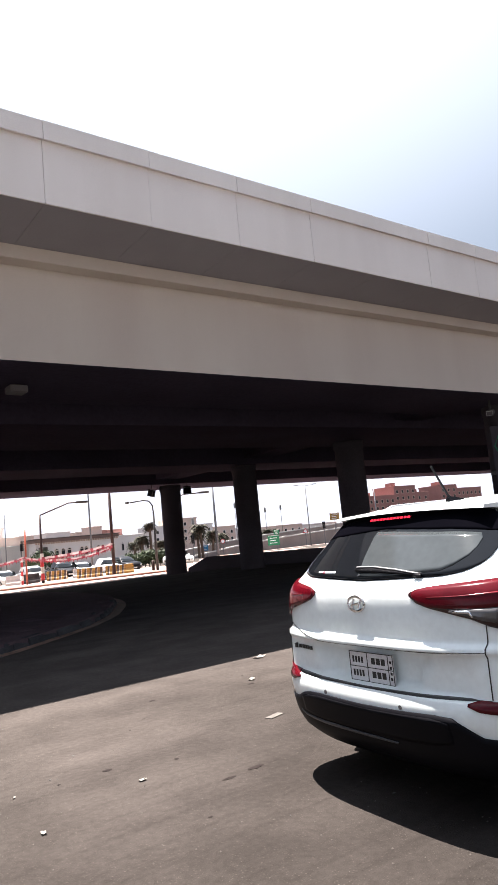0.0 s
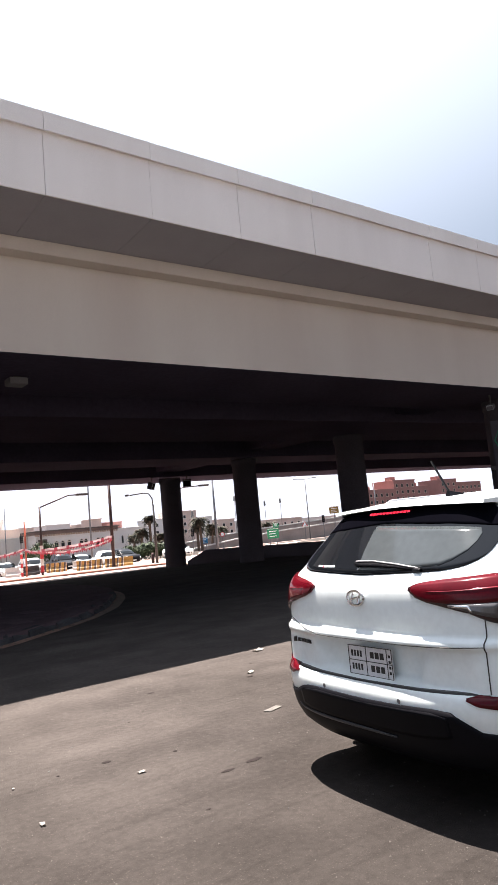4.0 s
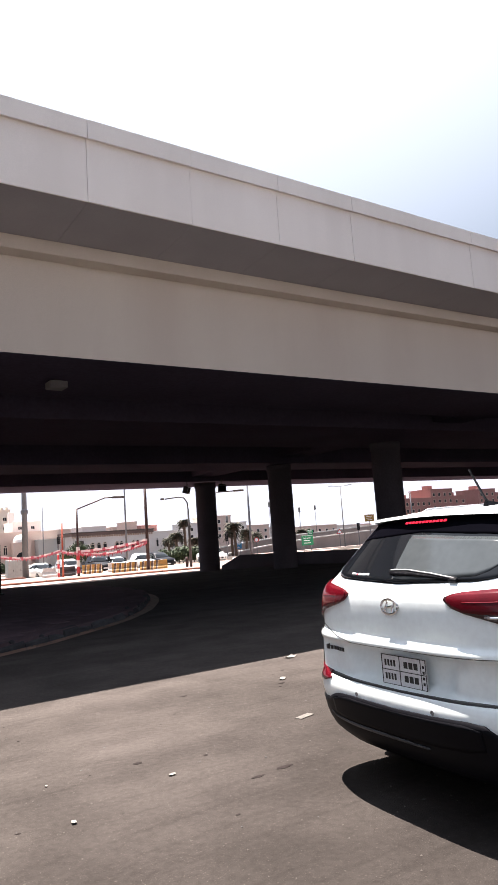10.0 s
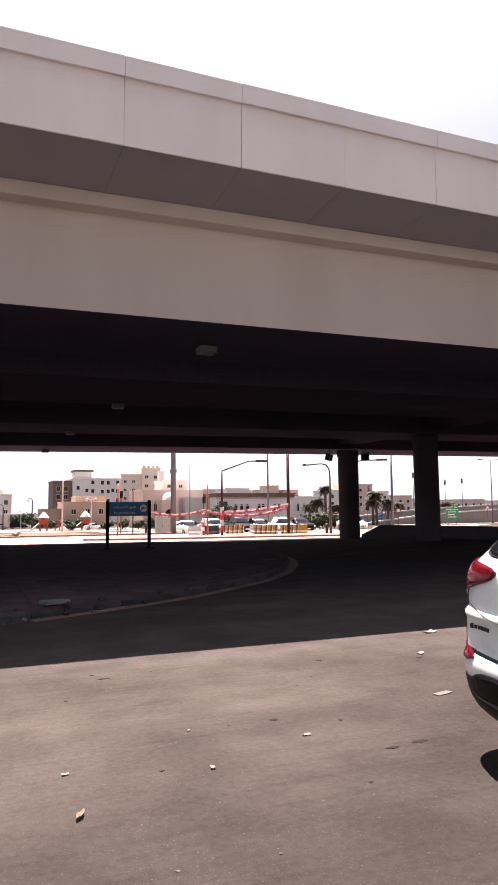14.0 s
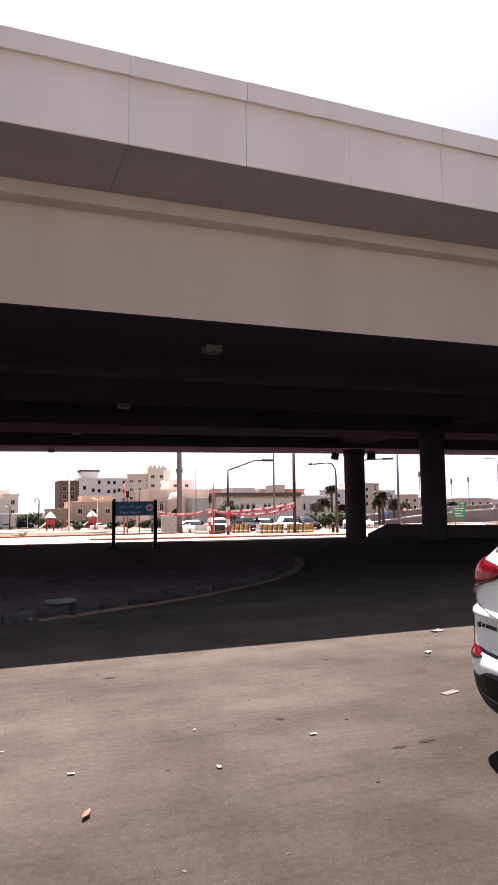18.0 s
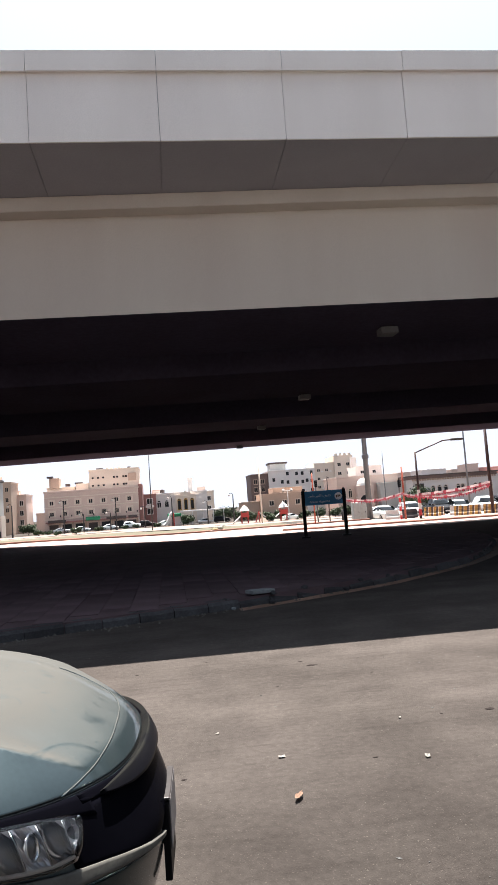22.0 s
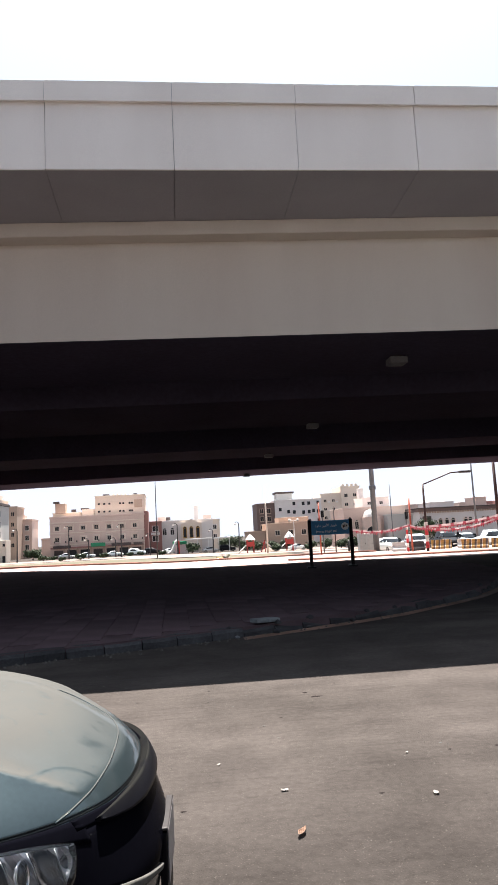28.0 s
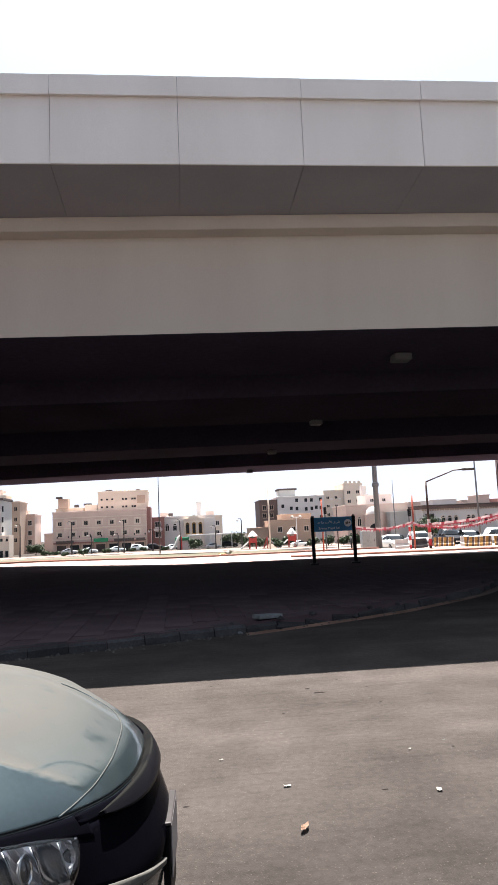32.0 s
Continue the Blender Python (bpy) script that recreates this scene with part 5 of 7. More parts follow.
# kerbs of the far road
def kerb_run(name, label, pts, h, wide, material, step=1.0):
    t = thing(name, label, "kerb", kind="structure")
    run = []
    for (xa, ya), (xb, yb) in zip(pts, pts[1:]):
        n = max(1, round(math.hypot(xb - xa, yb - ya) / step))
        run += [(xa + (xb - xa) * k / n, ya + (yb - ya) * k / n) for k in range(n)]
    run.append(pts[-1])
    for (xa, ya), (xb, yb) in zip(run, run[1:]):
        d = Vector((xb - xa, yb - ya, 0))
        n = Vector((-d.y, d.x, 0)).normalized() * wide
        d = d * 0.006
        a, b = Vector((xa, ya, gz(xa, ya))) + d, Vector((xb, yb, gz(xb, yb))) - d
        bm = sweep(lambda p: [p - Vector((0, 0, 0.1)), p + n - Vector((0, 0, 0.1)), p + n + Vector((0, 0, h)), p + n * 0.12 + Vector((0, 0, h)), p + Vector((0, 0, h - 0.03))], [a, b])
        part("kerb_stone", bm, material, t)
    return t


kerb_run("far_kerb", "reddish brown kerb along the lawn", [(-40, 51.9), (-20, 50.7), (-12, 50.2), (-8, 51.4), (-5, 52.6), (0, 53.9), (4, 54.5), (8, 54.3), (16, 54.1)], 0.16, 0.18, KERB_RED, 2.0)
kerb_run("median_kerb", "reddish kerb of a narrow median", [(7.4, 45.3), (10, 44.2), (14.2, 43.6), (20, 42.6), (25, 41.6)], 0.15, 0.2, KERB_RED, 1.6)
tagged(part("median", ribbon([(7.6, 45.6), (14.2, 43.9), (20, 42.9), (25, 41.9)], [(9, 47.5), (14.2, 47), (20, 46.5), (25, 46)], 0.12), DUST), "sandy paved median beyond the bridge", "median", kind="structure")

# posts, poles and lamps
upright("pole", "tall brown steel pole beside the parking ground", "pole", 22.9, 46.9, 6.6, 0.13, 0.10, RUST, foot=0.2)
upright("post", "orange rusty steel post", "post", 17.15, 48.9, 3.9, 0.07, 0.06, ORANGE)
upright("post", "orange rusty steel post", "post", 11.48, 53.9, 4.1, 0.06, 0.05, ORANGE)
upright("post", "brown slender steel post", "post", 17.9, 76.1, 5.2, 0.07, 0.05, RUST)
mast = upright("lighting_mast", "tall stepped grey steel lighting mast", "mast", 18.2, 61.4, 15.0, 0.29, 0.15, STEEL, foot=0.5)
part("collar", lathe([(0.26, 5.6), (0.32, 5.7), (0.32, 5.95), (0.24, 6.05)], 16), STEEL, mast)
upright("pole", "thin white pole in the park", "pole", 16.0, 119.0, 11.5, 0.16, 0.10, PLASTER_CREAM)
upright("pole", "thin dark tall pole on the lawn", "pole", -2.6, 108.0, 13.0, 0.10, 0.05, DARK_STEEL)
upright("pole", "slim grey lighting pole", "pole", 39.2, 86.6, 14.0, 0.14, 0.08, STEEL)


def road_lamp(name, label, x, y, h, pts, r, material, head, yaw=0.0):
    t = thing(name, label, "street lamp", pose(x, y, gz(x, y), 0, 0, yaw))
    part("post", tube([(0, 0, -0.1), (0, 0, h * 0.55), (0, 0, h)], [r, r * 0.8, r * 0.6], 12), material, t, soft=True)
    part("arm", tube([(0, 0, h - 0.05)] + pts, r * 0.45, 8), material, t, soft=True)
    e = pts[-1]
    part("lamp_head", box(e[0] - 0.1, e[0] + head, e[1] - 0.14, e[1] + 0.14, e[2] - 0.07, e[2] + 0.09, 0.05), DARK_STEEL, t)
    part("base_plate", box(-0.18, 0.18, -0.18, 0.18, -0.02, 0.05, 0.01), DARK_STEEL, t)
    return t


lampA = road_lamp("street_lamp", "brown street lamp with a raked arm and flat head", 17.4, 46.5, 4.75, [(1.2, -0.3, 5.15), (1.9, -0.5, 5.42), (2.5, -0.7, 5.42)], 0.10, RUST, 0.75)
road_lamp("street_lamp", "grey swan-neck street lamp beside the column", 25.95, 45.9, 4.4, [(-0.05, 0, 4.9), (-0.25, 0.1, 5.25), (-0.6, 0.3, 5.35), (-1.5, 0.8, 5.25)], 0.11, DARK_STEEL, -0.35)
for k in range(2):
    part("red_band", lathe([(0.115, 0.3 + 0.9 * k), (0.12, 0.31 + 0.9 * k), (0.12, 0.75 + 0.9 * k), (0.115, 0.76 + 0.9 * k)], 12, closed=False), RED_PAINT, lampA)
    part("white_band", lathe([(0.113, 0.76 + 0.9 * k), (0.117, 0.77 + 0.9 * k), (0.117, 1.19 + 0.9 * k), (0.113, 1.2 + 0.9 * k)], 12, closed=False), WHITE_PAINT, lampA)


def park_lamp(x, y, h):
    t = thing("park_lamp", "dark ornate park lamp with a hooked arm", "street lamp", pose(x, y, gz(x, y)), "park lamps")
    part("post", tube([(0, 0, -0.1), (0, 0, h * 0.3), (0, 0, h)], [0.22, 0.15, 0.11], 8), DARK_STEEL, t)
    part("hook", tube([(0, 0, h - 0.1), (-0.2, 0, h + 0.35), (-0.6, 0, h + 0.45), (-0.9, 0, h + 0.2)], 0.08, 6), DARK_STEEL, t)
    part("lantern", lathe([(0.05, 0.12), (0.26, -0.05), (0.20, -0.35), (0.06, -0.42)], 8), LAMP_GLASS, t, m=Matrix.Translation((-0.9, 0, h + 0.1)))
    return t


for x, y, h in ((-25.3, 172, 7.6), (-12.5, 168, 7.3), (-52.0, 172, 8.4), (-20.5, 171, 4.4), (-14.2, 172, 4.3), (0.9, 178, 7.4), (-43, 165, 7.2), (-37.0, 170, 7.5), (9.6, 172, 5.5), (15.4, 164.3, 6.8), (-6.0, 176, 5.0)):
    park_lamp(x, y, h)


# striped marker posts and the sagging tape
def marker(x, y, h, r=0.085):
    t = thing("marker_post", "red and white banded marker post", "post", pose(x, y, gz(x, y)), "marker posts")
    n = 6
    for k in range(n):
        part("band", lathe([(r, h * k / n), (r, h * (k + 1) / n - 0.004)], 12), RED_PAINT if k % 2 == 0 else WHITE_PAINT, t)
    return t


marker(17.2, 50.0, 1.95)
marker(20.45, 54.6, 2.1)
upright("post", "short dark steel bollard post", "post", 14.9, 58.5, 1.1, 0.09, 0.08, DARK_STEEL)
upright("post", "short dark brown steel bollard", "bollard", 25.16, 45.1, 0.85, 0.11, 0.11, RUST)


def tape_run(a, b, sag, n, wide=0.10):
    """A banner tape hung between two points, red and white lengths in turn, with fringe."""
    t = thing("barrier_tape", "red and white warning tape sagging between posts", "tape", group="warning tapes")
    a, b = Vector(a), Vector(b)
    p = []
    for k in range(n + 1):
        u = k / n
        q = a.lerp(b, u)
        q.z -= sag * 4 * u * (1 - u) + 0.015 * math.sin(k * 1.9)
        p.append(q)
    for k in range(n):
        up = Vector((0, 0.02 * math.sin(k), wide))
        bm = bmesh.new()
        v = [bm.verts.new(q) for q in (p[k], p[k + 1], p[k + 1] + up, p[k] + up)]
        bm.faces.new(v)
        bmesh.ops.solidify(bm, geom=list(bm.faces), thickness=0.006)
        part("length", bm, TAPE_PINK if k % 4 == 0 else TAPE_WHITE, t)
        bm = bmesh.new()
        for j in range(2):
            m = p[k].lerp(p[k + 1], 0.25 + 0.5 * j)
            w = (p[k + 1] - p[k]) * 0.3
            d = 0.10 + 0.13 * abs(math.sin(k * 2.7 + j * 1.3))
            bm.faces.new([bm.verts.new(q) for q in (m - w, m + w, m + Vector((0.03 * math.sin(k + j), 0, -d)))])
        part("flag", bm, TAPE_PINK if k % 2 else TAPE_RED, t)
    return t


T0 = (11.76, 45.56, 1.49)
T1 = (16.93, 48.70, 1.61)
T2 = (19.60, 51.45, 1.31)
T3 = (22.85, 46.8, 1.92)
T4 = (17.17, 45.92, 1.38)
tape_run(T0, T1, 0.30, 24)
tape_run(T1, T4, 0.10, 10)
tape_run(T4, T3, 0.12, 24, 0.15)
tape_run((T3[0], T3[1], T3[2] - 0.15), (T4[0], T4[1] + 0.3, T4[2] - 0.05), 0.35, 20)
upright("post", "thin grey post carrying warning tape", "post", T0[0], T0[1], T0[2] - gz(T0[0], T0[1]) + 0.2, 0.04, 0.03, STEEL)


# concrete road barriers
def barrier(x, y, yaw, long, material, stripes):
    t = thing("road_barrier", "yellow and white striped concrete road barrier" if stripes else "plain grey concrete road barrier block", "barrier", pose(x, y, gz(x, y), 0, 0, yaw), "road barriers")
    sec = [(-0.28, 0.0), (0.28, 0.0), (0.26, 0.2), (0.12, 0.42), (0.09, 0.72), (-0.09, 0.72), (-0.12, 0.42), (-0.26, 0.2)]
    part("body", sweep(lambda u: [(u, a, b) for a, b in sec], [-long / 2, long / 2]), material, t)
    if stripes:
        n = round(long / 0.36)
        for k in range(n):
            u = -long / 2 + long * (k + 0.5) / n
            bm = sweep(lambda d: [(u + d + b * 0.12, a * 1.03, b + 0.004) for a, b in sec], [-0.08, 0.06])
            part("stripe", bm, STONE_DARK, t)
            bm = sweep(lambda d: [(u + d + b * 0.12, a * 1.035, b + 0.005) for a, b in sec], [0.06, 0.10])
            part("pale_stripe", bm, PLASTER_CREAM, t)
    return t


barrier(16.9, 51.2, -10, 1.0, KERB_PALE, False)
barrier(17.95, 50.8, -10, 0.9, KERB, False)
barrier(18.6, 51.2, 0, 0.5, KERB, False)
barrier(20.4, 51.6, -18, 1.5, YELLOW, True)
barrier(21.9, 50.9, -28, 0.9, KERB_PALE, False)
barrier(21.9, 48.9, -24, 1.9, YELLOW, True)
barrier(23.6, 48.2, -24, 1.4, YELLOW, True)
barrier(24.6, 47.9, -24, 0.7, YELLOW, False)

# grey cabinet with a hinged door
t = thing("electric_cabinet", "tall grey roadside electric cabinet", "cabinet", pose(17.8, 63.6, gz(17, 66)))
part("body", box(-0.65, 0.65, -0.4, 0.4, 0, 1.9, 0.03), KERB_PALE, t)
for x in (-0.32, 0.32):
    d = part("door", box(x - 0.28, x + 0.28, -0.43, -0.4, 0.15, 1.8, 0.01), PLASTER_GREY, t)
    part("handle", box(x + 0.16, x + 0.2, -0.46, -0.43, 0.9, 1.05, 0.005), DARK_STEEL, d)
part("plinth", box(-0.75, 0.75, -0.5, 0.5, -0.2, 0.08, 0.02), KERB, t)

# ---- parked cars beyond ----
SED = Shell([(.22, .78, 0.05, 4.3), (.4, .86, -.02, 4.45), (.6, .89, 0, 4.45), (.75, .88, .02, 4.35), (.85, .86, .04, 4.0), (.92, .84, .1, 3.5), (.96, .80, .45, 3.2), (1.1, .74, .75, 2.95), (1.3, .66, 1.15, 2.5), (1.42, .58, 1.5, 2.2)], deep=(.35, .4), power=(2.6, 2.6))
WAG = Shell([(.28, .80, 0.05, 4.5), (.5, .90, -.02, 4.62), (.8, .92, 0, 4.6), (1.0, .92, .02, 4.4), (1.08, .90, .04, 3.6), (1.15, .86, .08, 3.35), (1.4, .78, .2, 3.0), (1.62, .70, .35, 2.6), (1.72, .6, .6, 2.3)], deep=(.25, .4), power=(3.2, 2.6))
PICK = Shell([(.35, .80, 0.05, 4.9), (.55, .90, -.02, 5.05), (.85, .92, 0, 5.0), (.98, .92, .02, 4.7), (1.02, .90, 1.75, 4.1), (1.1, .86, 1.8, 3.9), (1.4, .76, 1.95, 3.45), (1.65, .68, 2.1, 3.1), (1.74, .6, 2.3, 2.9)], deep=(.2, .4), power=(3.5, 2.6))
CAR_KIND = {"saloon": (SED, .22, 1.42, .95, 1.32, .95, 3.45, .31), "suv": (WAG, .28, 1.72, 1.14, 1.55, .95, 3.7, .36), "pickup": (PICK, .35, 1.74, 1.12, 1.58, 1.0, 4.0, .37)}


def parked(kind, label, paint, x, y, yaw):
    sh, z0, z1, g0, g1, xr, xf, r = CAR_KIND[kind]
    c = thing({"saloon": "parked_car", "suv": "parked_suv", "pickup": "parked_pickup"}[kind], label, "car", pose(x, y, gz(x, y), 0, 0, yaw), "parked cars")
    part("body", sh.hull(zs(z0, z1, 20), 10, 6), paint, c, soft=True)
    for d in (-1, 1):
        u0 = 2.2 if kind == "pickup" else 1.15
        part("side_window", sh.patch([(d * u0, g0, g0 + .12), (d * (u0 + .35), g0, g1), (d * 2.3 if kind != "pickup" else d * 2.9, g0, g1), (d * (2.9 if kind != "pickup" else 3.5), g0, g0 + .1)], "rear", .006, .02, 2, 3), GLASS_CAR, c)
        part("headlamp", sh.patch([(d * .45, z0 + .42, z0 + .5), (d * .7, z0 + .36, z0 + .52), (d * .9, z0 + .4, z0 + .5)], "front", .008, .02, 2, 2), SIGN_INK, c)
        part("tail_lamp", sh.patch([(d * .6, z0 + .5, z0 + .66), (d * .95, z0 + .5, z0 + .66)], "rear", .008, .02, 2, 2), LENS_RED, c)
        for q in (xr, xf):
            wheel(c, q, -d * .80, r, .2)
        part("door_mirror", box(-.08, .06, -.09, .09, -.07, .07, .02), paint, c, m=pose(xf - .75, -d * .98, g0 + .04))
    part("windscreen", sh.patch([(-.62, g0, g1 - .02), (0, g0 - .02, g1), (.62, g0, g1 - .02)], "front", .006, .02, 3, 4), GLASS_CAR, c)
    part("rear_window", sh.patch([(-.62, g0, g1 - .02), (0, g0, g1), (.62, g0, g1 - .02)], "rear", .006, .02, 3, 4), GLASS_CAR, c)
    part("grille", sh.patch([(-.4, z0 + .2, z0 + .42), (.4, z0 + .2, z0 + .42)], "front", .006, .02, 3, 2), BLACK, c)
    part("front_plate", box(-.004, .02, -.2, .2, -.06, .06), PLATE, c, m=pose(sh.level(z0 + .2)[2] + .005, 0, z0 + .2))
    return c


for kind, label, paint, px_, py_, yaw in (
        ("saloon", "white saloon car parked on the sandy lot", CAR_WHITE, 20.5, 61.7, -87),
        ("suv", "grey dusty off-roader parked on the sandy lot", CAR_SILVER, 24.2, 65.6, -95),
        ("pickup", "black pickup truck parked on the sandy lot", CAR_BLACK, 25.0, 60.0, -93),
        ("saloon", "white hatchback parked between trucks", CAR_WHITE, 27.1, 60.2, -91),
        ("pickup", "white double-cab pickup on the sandy lot", CAR_WHITE, 32.0, 65.0, -89),
        ("suv", "black SUV parked at the end of the row", CAR_BLACK, 34.5, 65.7, -89),
        ("saloon", "white saloon parked beside the column", CAR_WHITE, 34.9, 56.1, -100),
        ("saloon", "pale saloon parked behind the black pickup", CAR_SILVER, 29.7, 70.2, -91),
        ("saloon", "white saloon parked beside the mast", CAR_WHITE, 20.3, 65.0, -87),
        ("saloon", "white saloon on the road past the lawn", CAR_WHITE, 26.0, 158.0, 2),
        ("saloon", "white car parked before the pink building", CAR_WHITE, -24.5, 181.0, 2),
        ("saloon", "silver car parked before the pink building", CAR_SILVER, -29.5, 182.0, -3),
        ("suv", "dark SUV parked before the pink building", CAR_BLACK, -8.0, 186.0, 0),
        ("saloon", "white car parked before the narrow rose house", CAR_WHITE, -3.4, 187.0, 4),
        ("saloon", "silver car parked under the shade canopy", CAR_SILVER, 7.2, 184.5, 2),
        ("suv", "dark SUV parked under the shade canopy", CAR_BLACK, 11.8, 186.0, 0),
        ("saloon", "white car parked behind the lawn", CAR_WHITE, 40.0, 148.0, -8),
        ("saloon", "white car parked before the grey apartment house", CAR_WHITE, -50.0, 177.0, 0),
        ("saloon", "white car parked before the pink building", CAR_WHITE, -17.5, 182.0, 0),
        ("suv", "white van parked before the pink building", CAR_WHITE, -12.0, 183.0, 0)):
    back = CAR_KIND[kind][0].level(0.6)[2] if yaw < -50 else 0.0
    parked(kind, label, paint, px_ - back * math.cos(radians(yaw)), py_ - back * math.sin(radians(yaw)), yaw)

# ---- buildings ----


def window_unit(parent, x, z, w, h, glass, trim, out=0.10, y=0.0, arch=False, bars=1):
    """A framed window on a front wall: raised surround, glass set back inside it, glazing bar and sill."""
    bm = bmesh.new()
    t = 0.14
    box(x - w / 2 - t, x - w / 2, y - out, y + 0.02, z - h / 2 - t, z + h / 2 + t, bm=bm)
    box(x + w / 2, x + w / 2 + t, y - out, y + 0.02, z - h / 2 - t, z + h / 2 + t, bm=bm)
    box(x - w / 2, x + w / 2, y - out, y + 0.02, z + h / 2, z + h / 2 + t, bm=bm)
    box(x - w / 2, x + w / 2, y - out, y + 0.02, z - h / 2 - t, z - h / 2, bm=bm)
    if arch:
        n = 8
        for k in range(n):
            a0, a1 = math.pi * k / n, math.pi * (k + 1) / n
            v = [(math.cos(a) * r * w / 2 + x, z + h / 2 + math.sin(a) * r * w / 2) for a, r in ((a0, 1), (a1, 1), (a1, 1.35), (a0, 1.35))]
            f = [bm.verts.new((p[0], y - out, p[1])) for p in v]
            bm.faces.new(f)
    win = part("window", bm, trim, parent)
    if arch:
        bm = bmesh.new()
        c = [bm.verts.new((x + math.cos(math.pi * k / 10) * w / 2, y - 0.03, z + h / 2 + math.sin(math.pi * k / 10) * w / 2)) for k in range(11)]
        bm.faces.new(c)
        part("fanlight", bm, glass, win)
    part("pane", box(x - w / 2, x + w / 2, y - 0.03, y + 0.01, z - h / 2, z + h / 2), glass, win)
    for k in range(bars):
        u = x - w / 2 + w * (k + 1) / (bars + 1)
        part("glazing_bar", box(u - 0.04, u + 0.04, y - 0.05, y - 0.03, z - h / 2, z + h / 2), trim, win)
    part("sill", box(x - w / 2 - 0.2, x + w / 2 + 0.2, y - out - 0.12, y, z - h / 2 - t - 0.1, z - h / 2 - t), trim, win)
    return win


def block(parent, x0, x1, y0, y1, z0, z1, material, cap=0.5, name="wall"):
    w = part(name, box(x0, x1, y0, y1, z0, z1), material, parent)
    if cap:
        part("roof_parapet", box(x0 - 0.15, x1 + 0.15, y0 - 0.15, y1 + 0.15, z1, z1 + cap, 0.04), material, parent)
    return w


def house(name, label, y, x=0.0):
    return thing(name, label, "building", pose(x, y, 0))


def ledge(parent, x0, x1, z, material, out=0.18, h=0.22, y=0.0):
    part("cornice", box(x0 - 0.1, x1 + 0.1, y - out, y + 0.02, z, z + h, 0.03), material, parent)


def ac_unit(parent, x, z, y=0.0):
    part("air_conditioner", box(x - 0.4, x + 0.4, y - 0.35, y, z, z + 0.5, 0.03), PLASTER_WHITE, parent)


# grey apartment house with blue glass
b = house("apartment_house", "grey apartment house with blue windows and round-headed dormers", 180.5)
block(b, -72, -47.4, 0, 12, -3, 12.6, PLASTER_GREY, 0.0)
part("roof_tiles", box(-72.4, -47.0, -0.55, 1.2, 13.25, 13.75, 0.1), STONE_DARK, b)
part("roof_cornice", box(-72.2, -47.2, -0.35, 0.6, 12.6, 13.25, 0.08), PLASTER_GREY, b)
part("cornice_line", box(-72.2, -47.2, -0.42, 0.0, 12.15, 12.4, 0.03), STONE_DARK, b)


def dormer(x):
    """A shallow round-headed niche with a dark hood over the topmost window."""
    ring = [(math.cos(math.pi * k / 14), math.sin(math.pi * k / 14)) for k in range(15)]
    for name, r0, r1, out, mt in (("dormer_arch", 0.8, 1.05, 0.40, PLASTER_WHITE), ("dormer_hood", 1.05, 1.25, 0.50, STONE_DARK)):
        bm = bmesh.new()
        rows = [[bm.verts.new((x + c * r, -o, 11.3 + s_ * r)) for r, o in ((r0, 0.0), (r0, out), (r1, out), (r1, 0.0))] for c, s_ in ring]
        for u, w in zip(rows, rows[1:]):
            for k in range(4):
                bm.faces.new((u[k], u[(k + 1) % 4], w[(k + 1) % 4], w[k]))
        bm.faces.new(rows[0])
        bm.faces.new(rows[-1][::-1])
        part(name, bm, mt, b)
    part("dormer_panel", box(x - 0.9, x + 0.9, -0.3, 0.0, 10.3, 11.3, 0.05), PLASTER_GREY, b)
    part("dormer_sill", box(x - 1.1, x + 1.1, -0.45, 0.0, 10.15, 10.3, 0.03), STONE_DARK, b)


for x in (-65.0, -57.6, -50.2):
    dormer(x)
    for z in (9.1, 6.4, 3.8):
        window_unit(b, x, z, 2.0, 1.5, PANE_BLUE, PLASTER_WHITE)
        part("balcony", box(x - 1.5, x + 1.5, -0.8, 0, z - 1.6, z - 0.95, 0.12), PLASTER_GREY, b)
        part("balcony_edge", box(x - 1.55, x + 1.55, -0.85, 0, z - 0.95, z - 0.85, 0.02), STONE_DARK, b)
        part("balcony_foot", box(x - 1.3, x + 1.3, -0.6, 0, z - 1.75, z - 1.6, 0.04), STONE_DARK, b)
    window_unit(b, x, 0.3, 2.8, 1.7, PANE_BLUE, PLASTER_WHITE, arch=True)
for x in (-61.3, -53.8):
    for z in (9.5, 6.6, 3.9):
        window_unit(b, x, z, 1.7, 1.0, PANE_BLUE, PLASTER_WHITE)
    for d in (-1.0, 1.0):
        part("pilaster", box(x + d - 0.09, x + d + 0.09, -0.12, 0.0, 2.4, 12.1), PLASTER_WHITE, b)
for z in (1.9,):
    ledge(b, -72, -47.4, z, STONE_DARK)
# set-back wing with ribbed bays over an arcade
block(b, -47.4, -44.0, 1.5, 12, -3, 12.2, PLASTER_GREY, 0.0)
part("wing_cornice", box(-47.5, -43.7, 1.1, 12.2, 12.2, 12.9, 0.08), STONE_DARK, b)
for k in range(4):
    x = -47.0 + 0.85 * k
    part("bay_pier", box(x, x + 0.3, 1.1, 1.5, 3.7, 12.1, 0.08), PLASTER_GREY, b)
    for z in (10.0, 7.3, 4.8):
        part("bay_pane", box(x + 0.36, x + 0.74, 1.42, 1.5, z - 0.7, z + 0.7), PANE, b)
part("arcade", box(-48.4, -41.8, -0.6, 4.0, -3, 3.3, 0.05), PLASTER_CREAM, b)
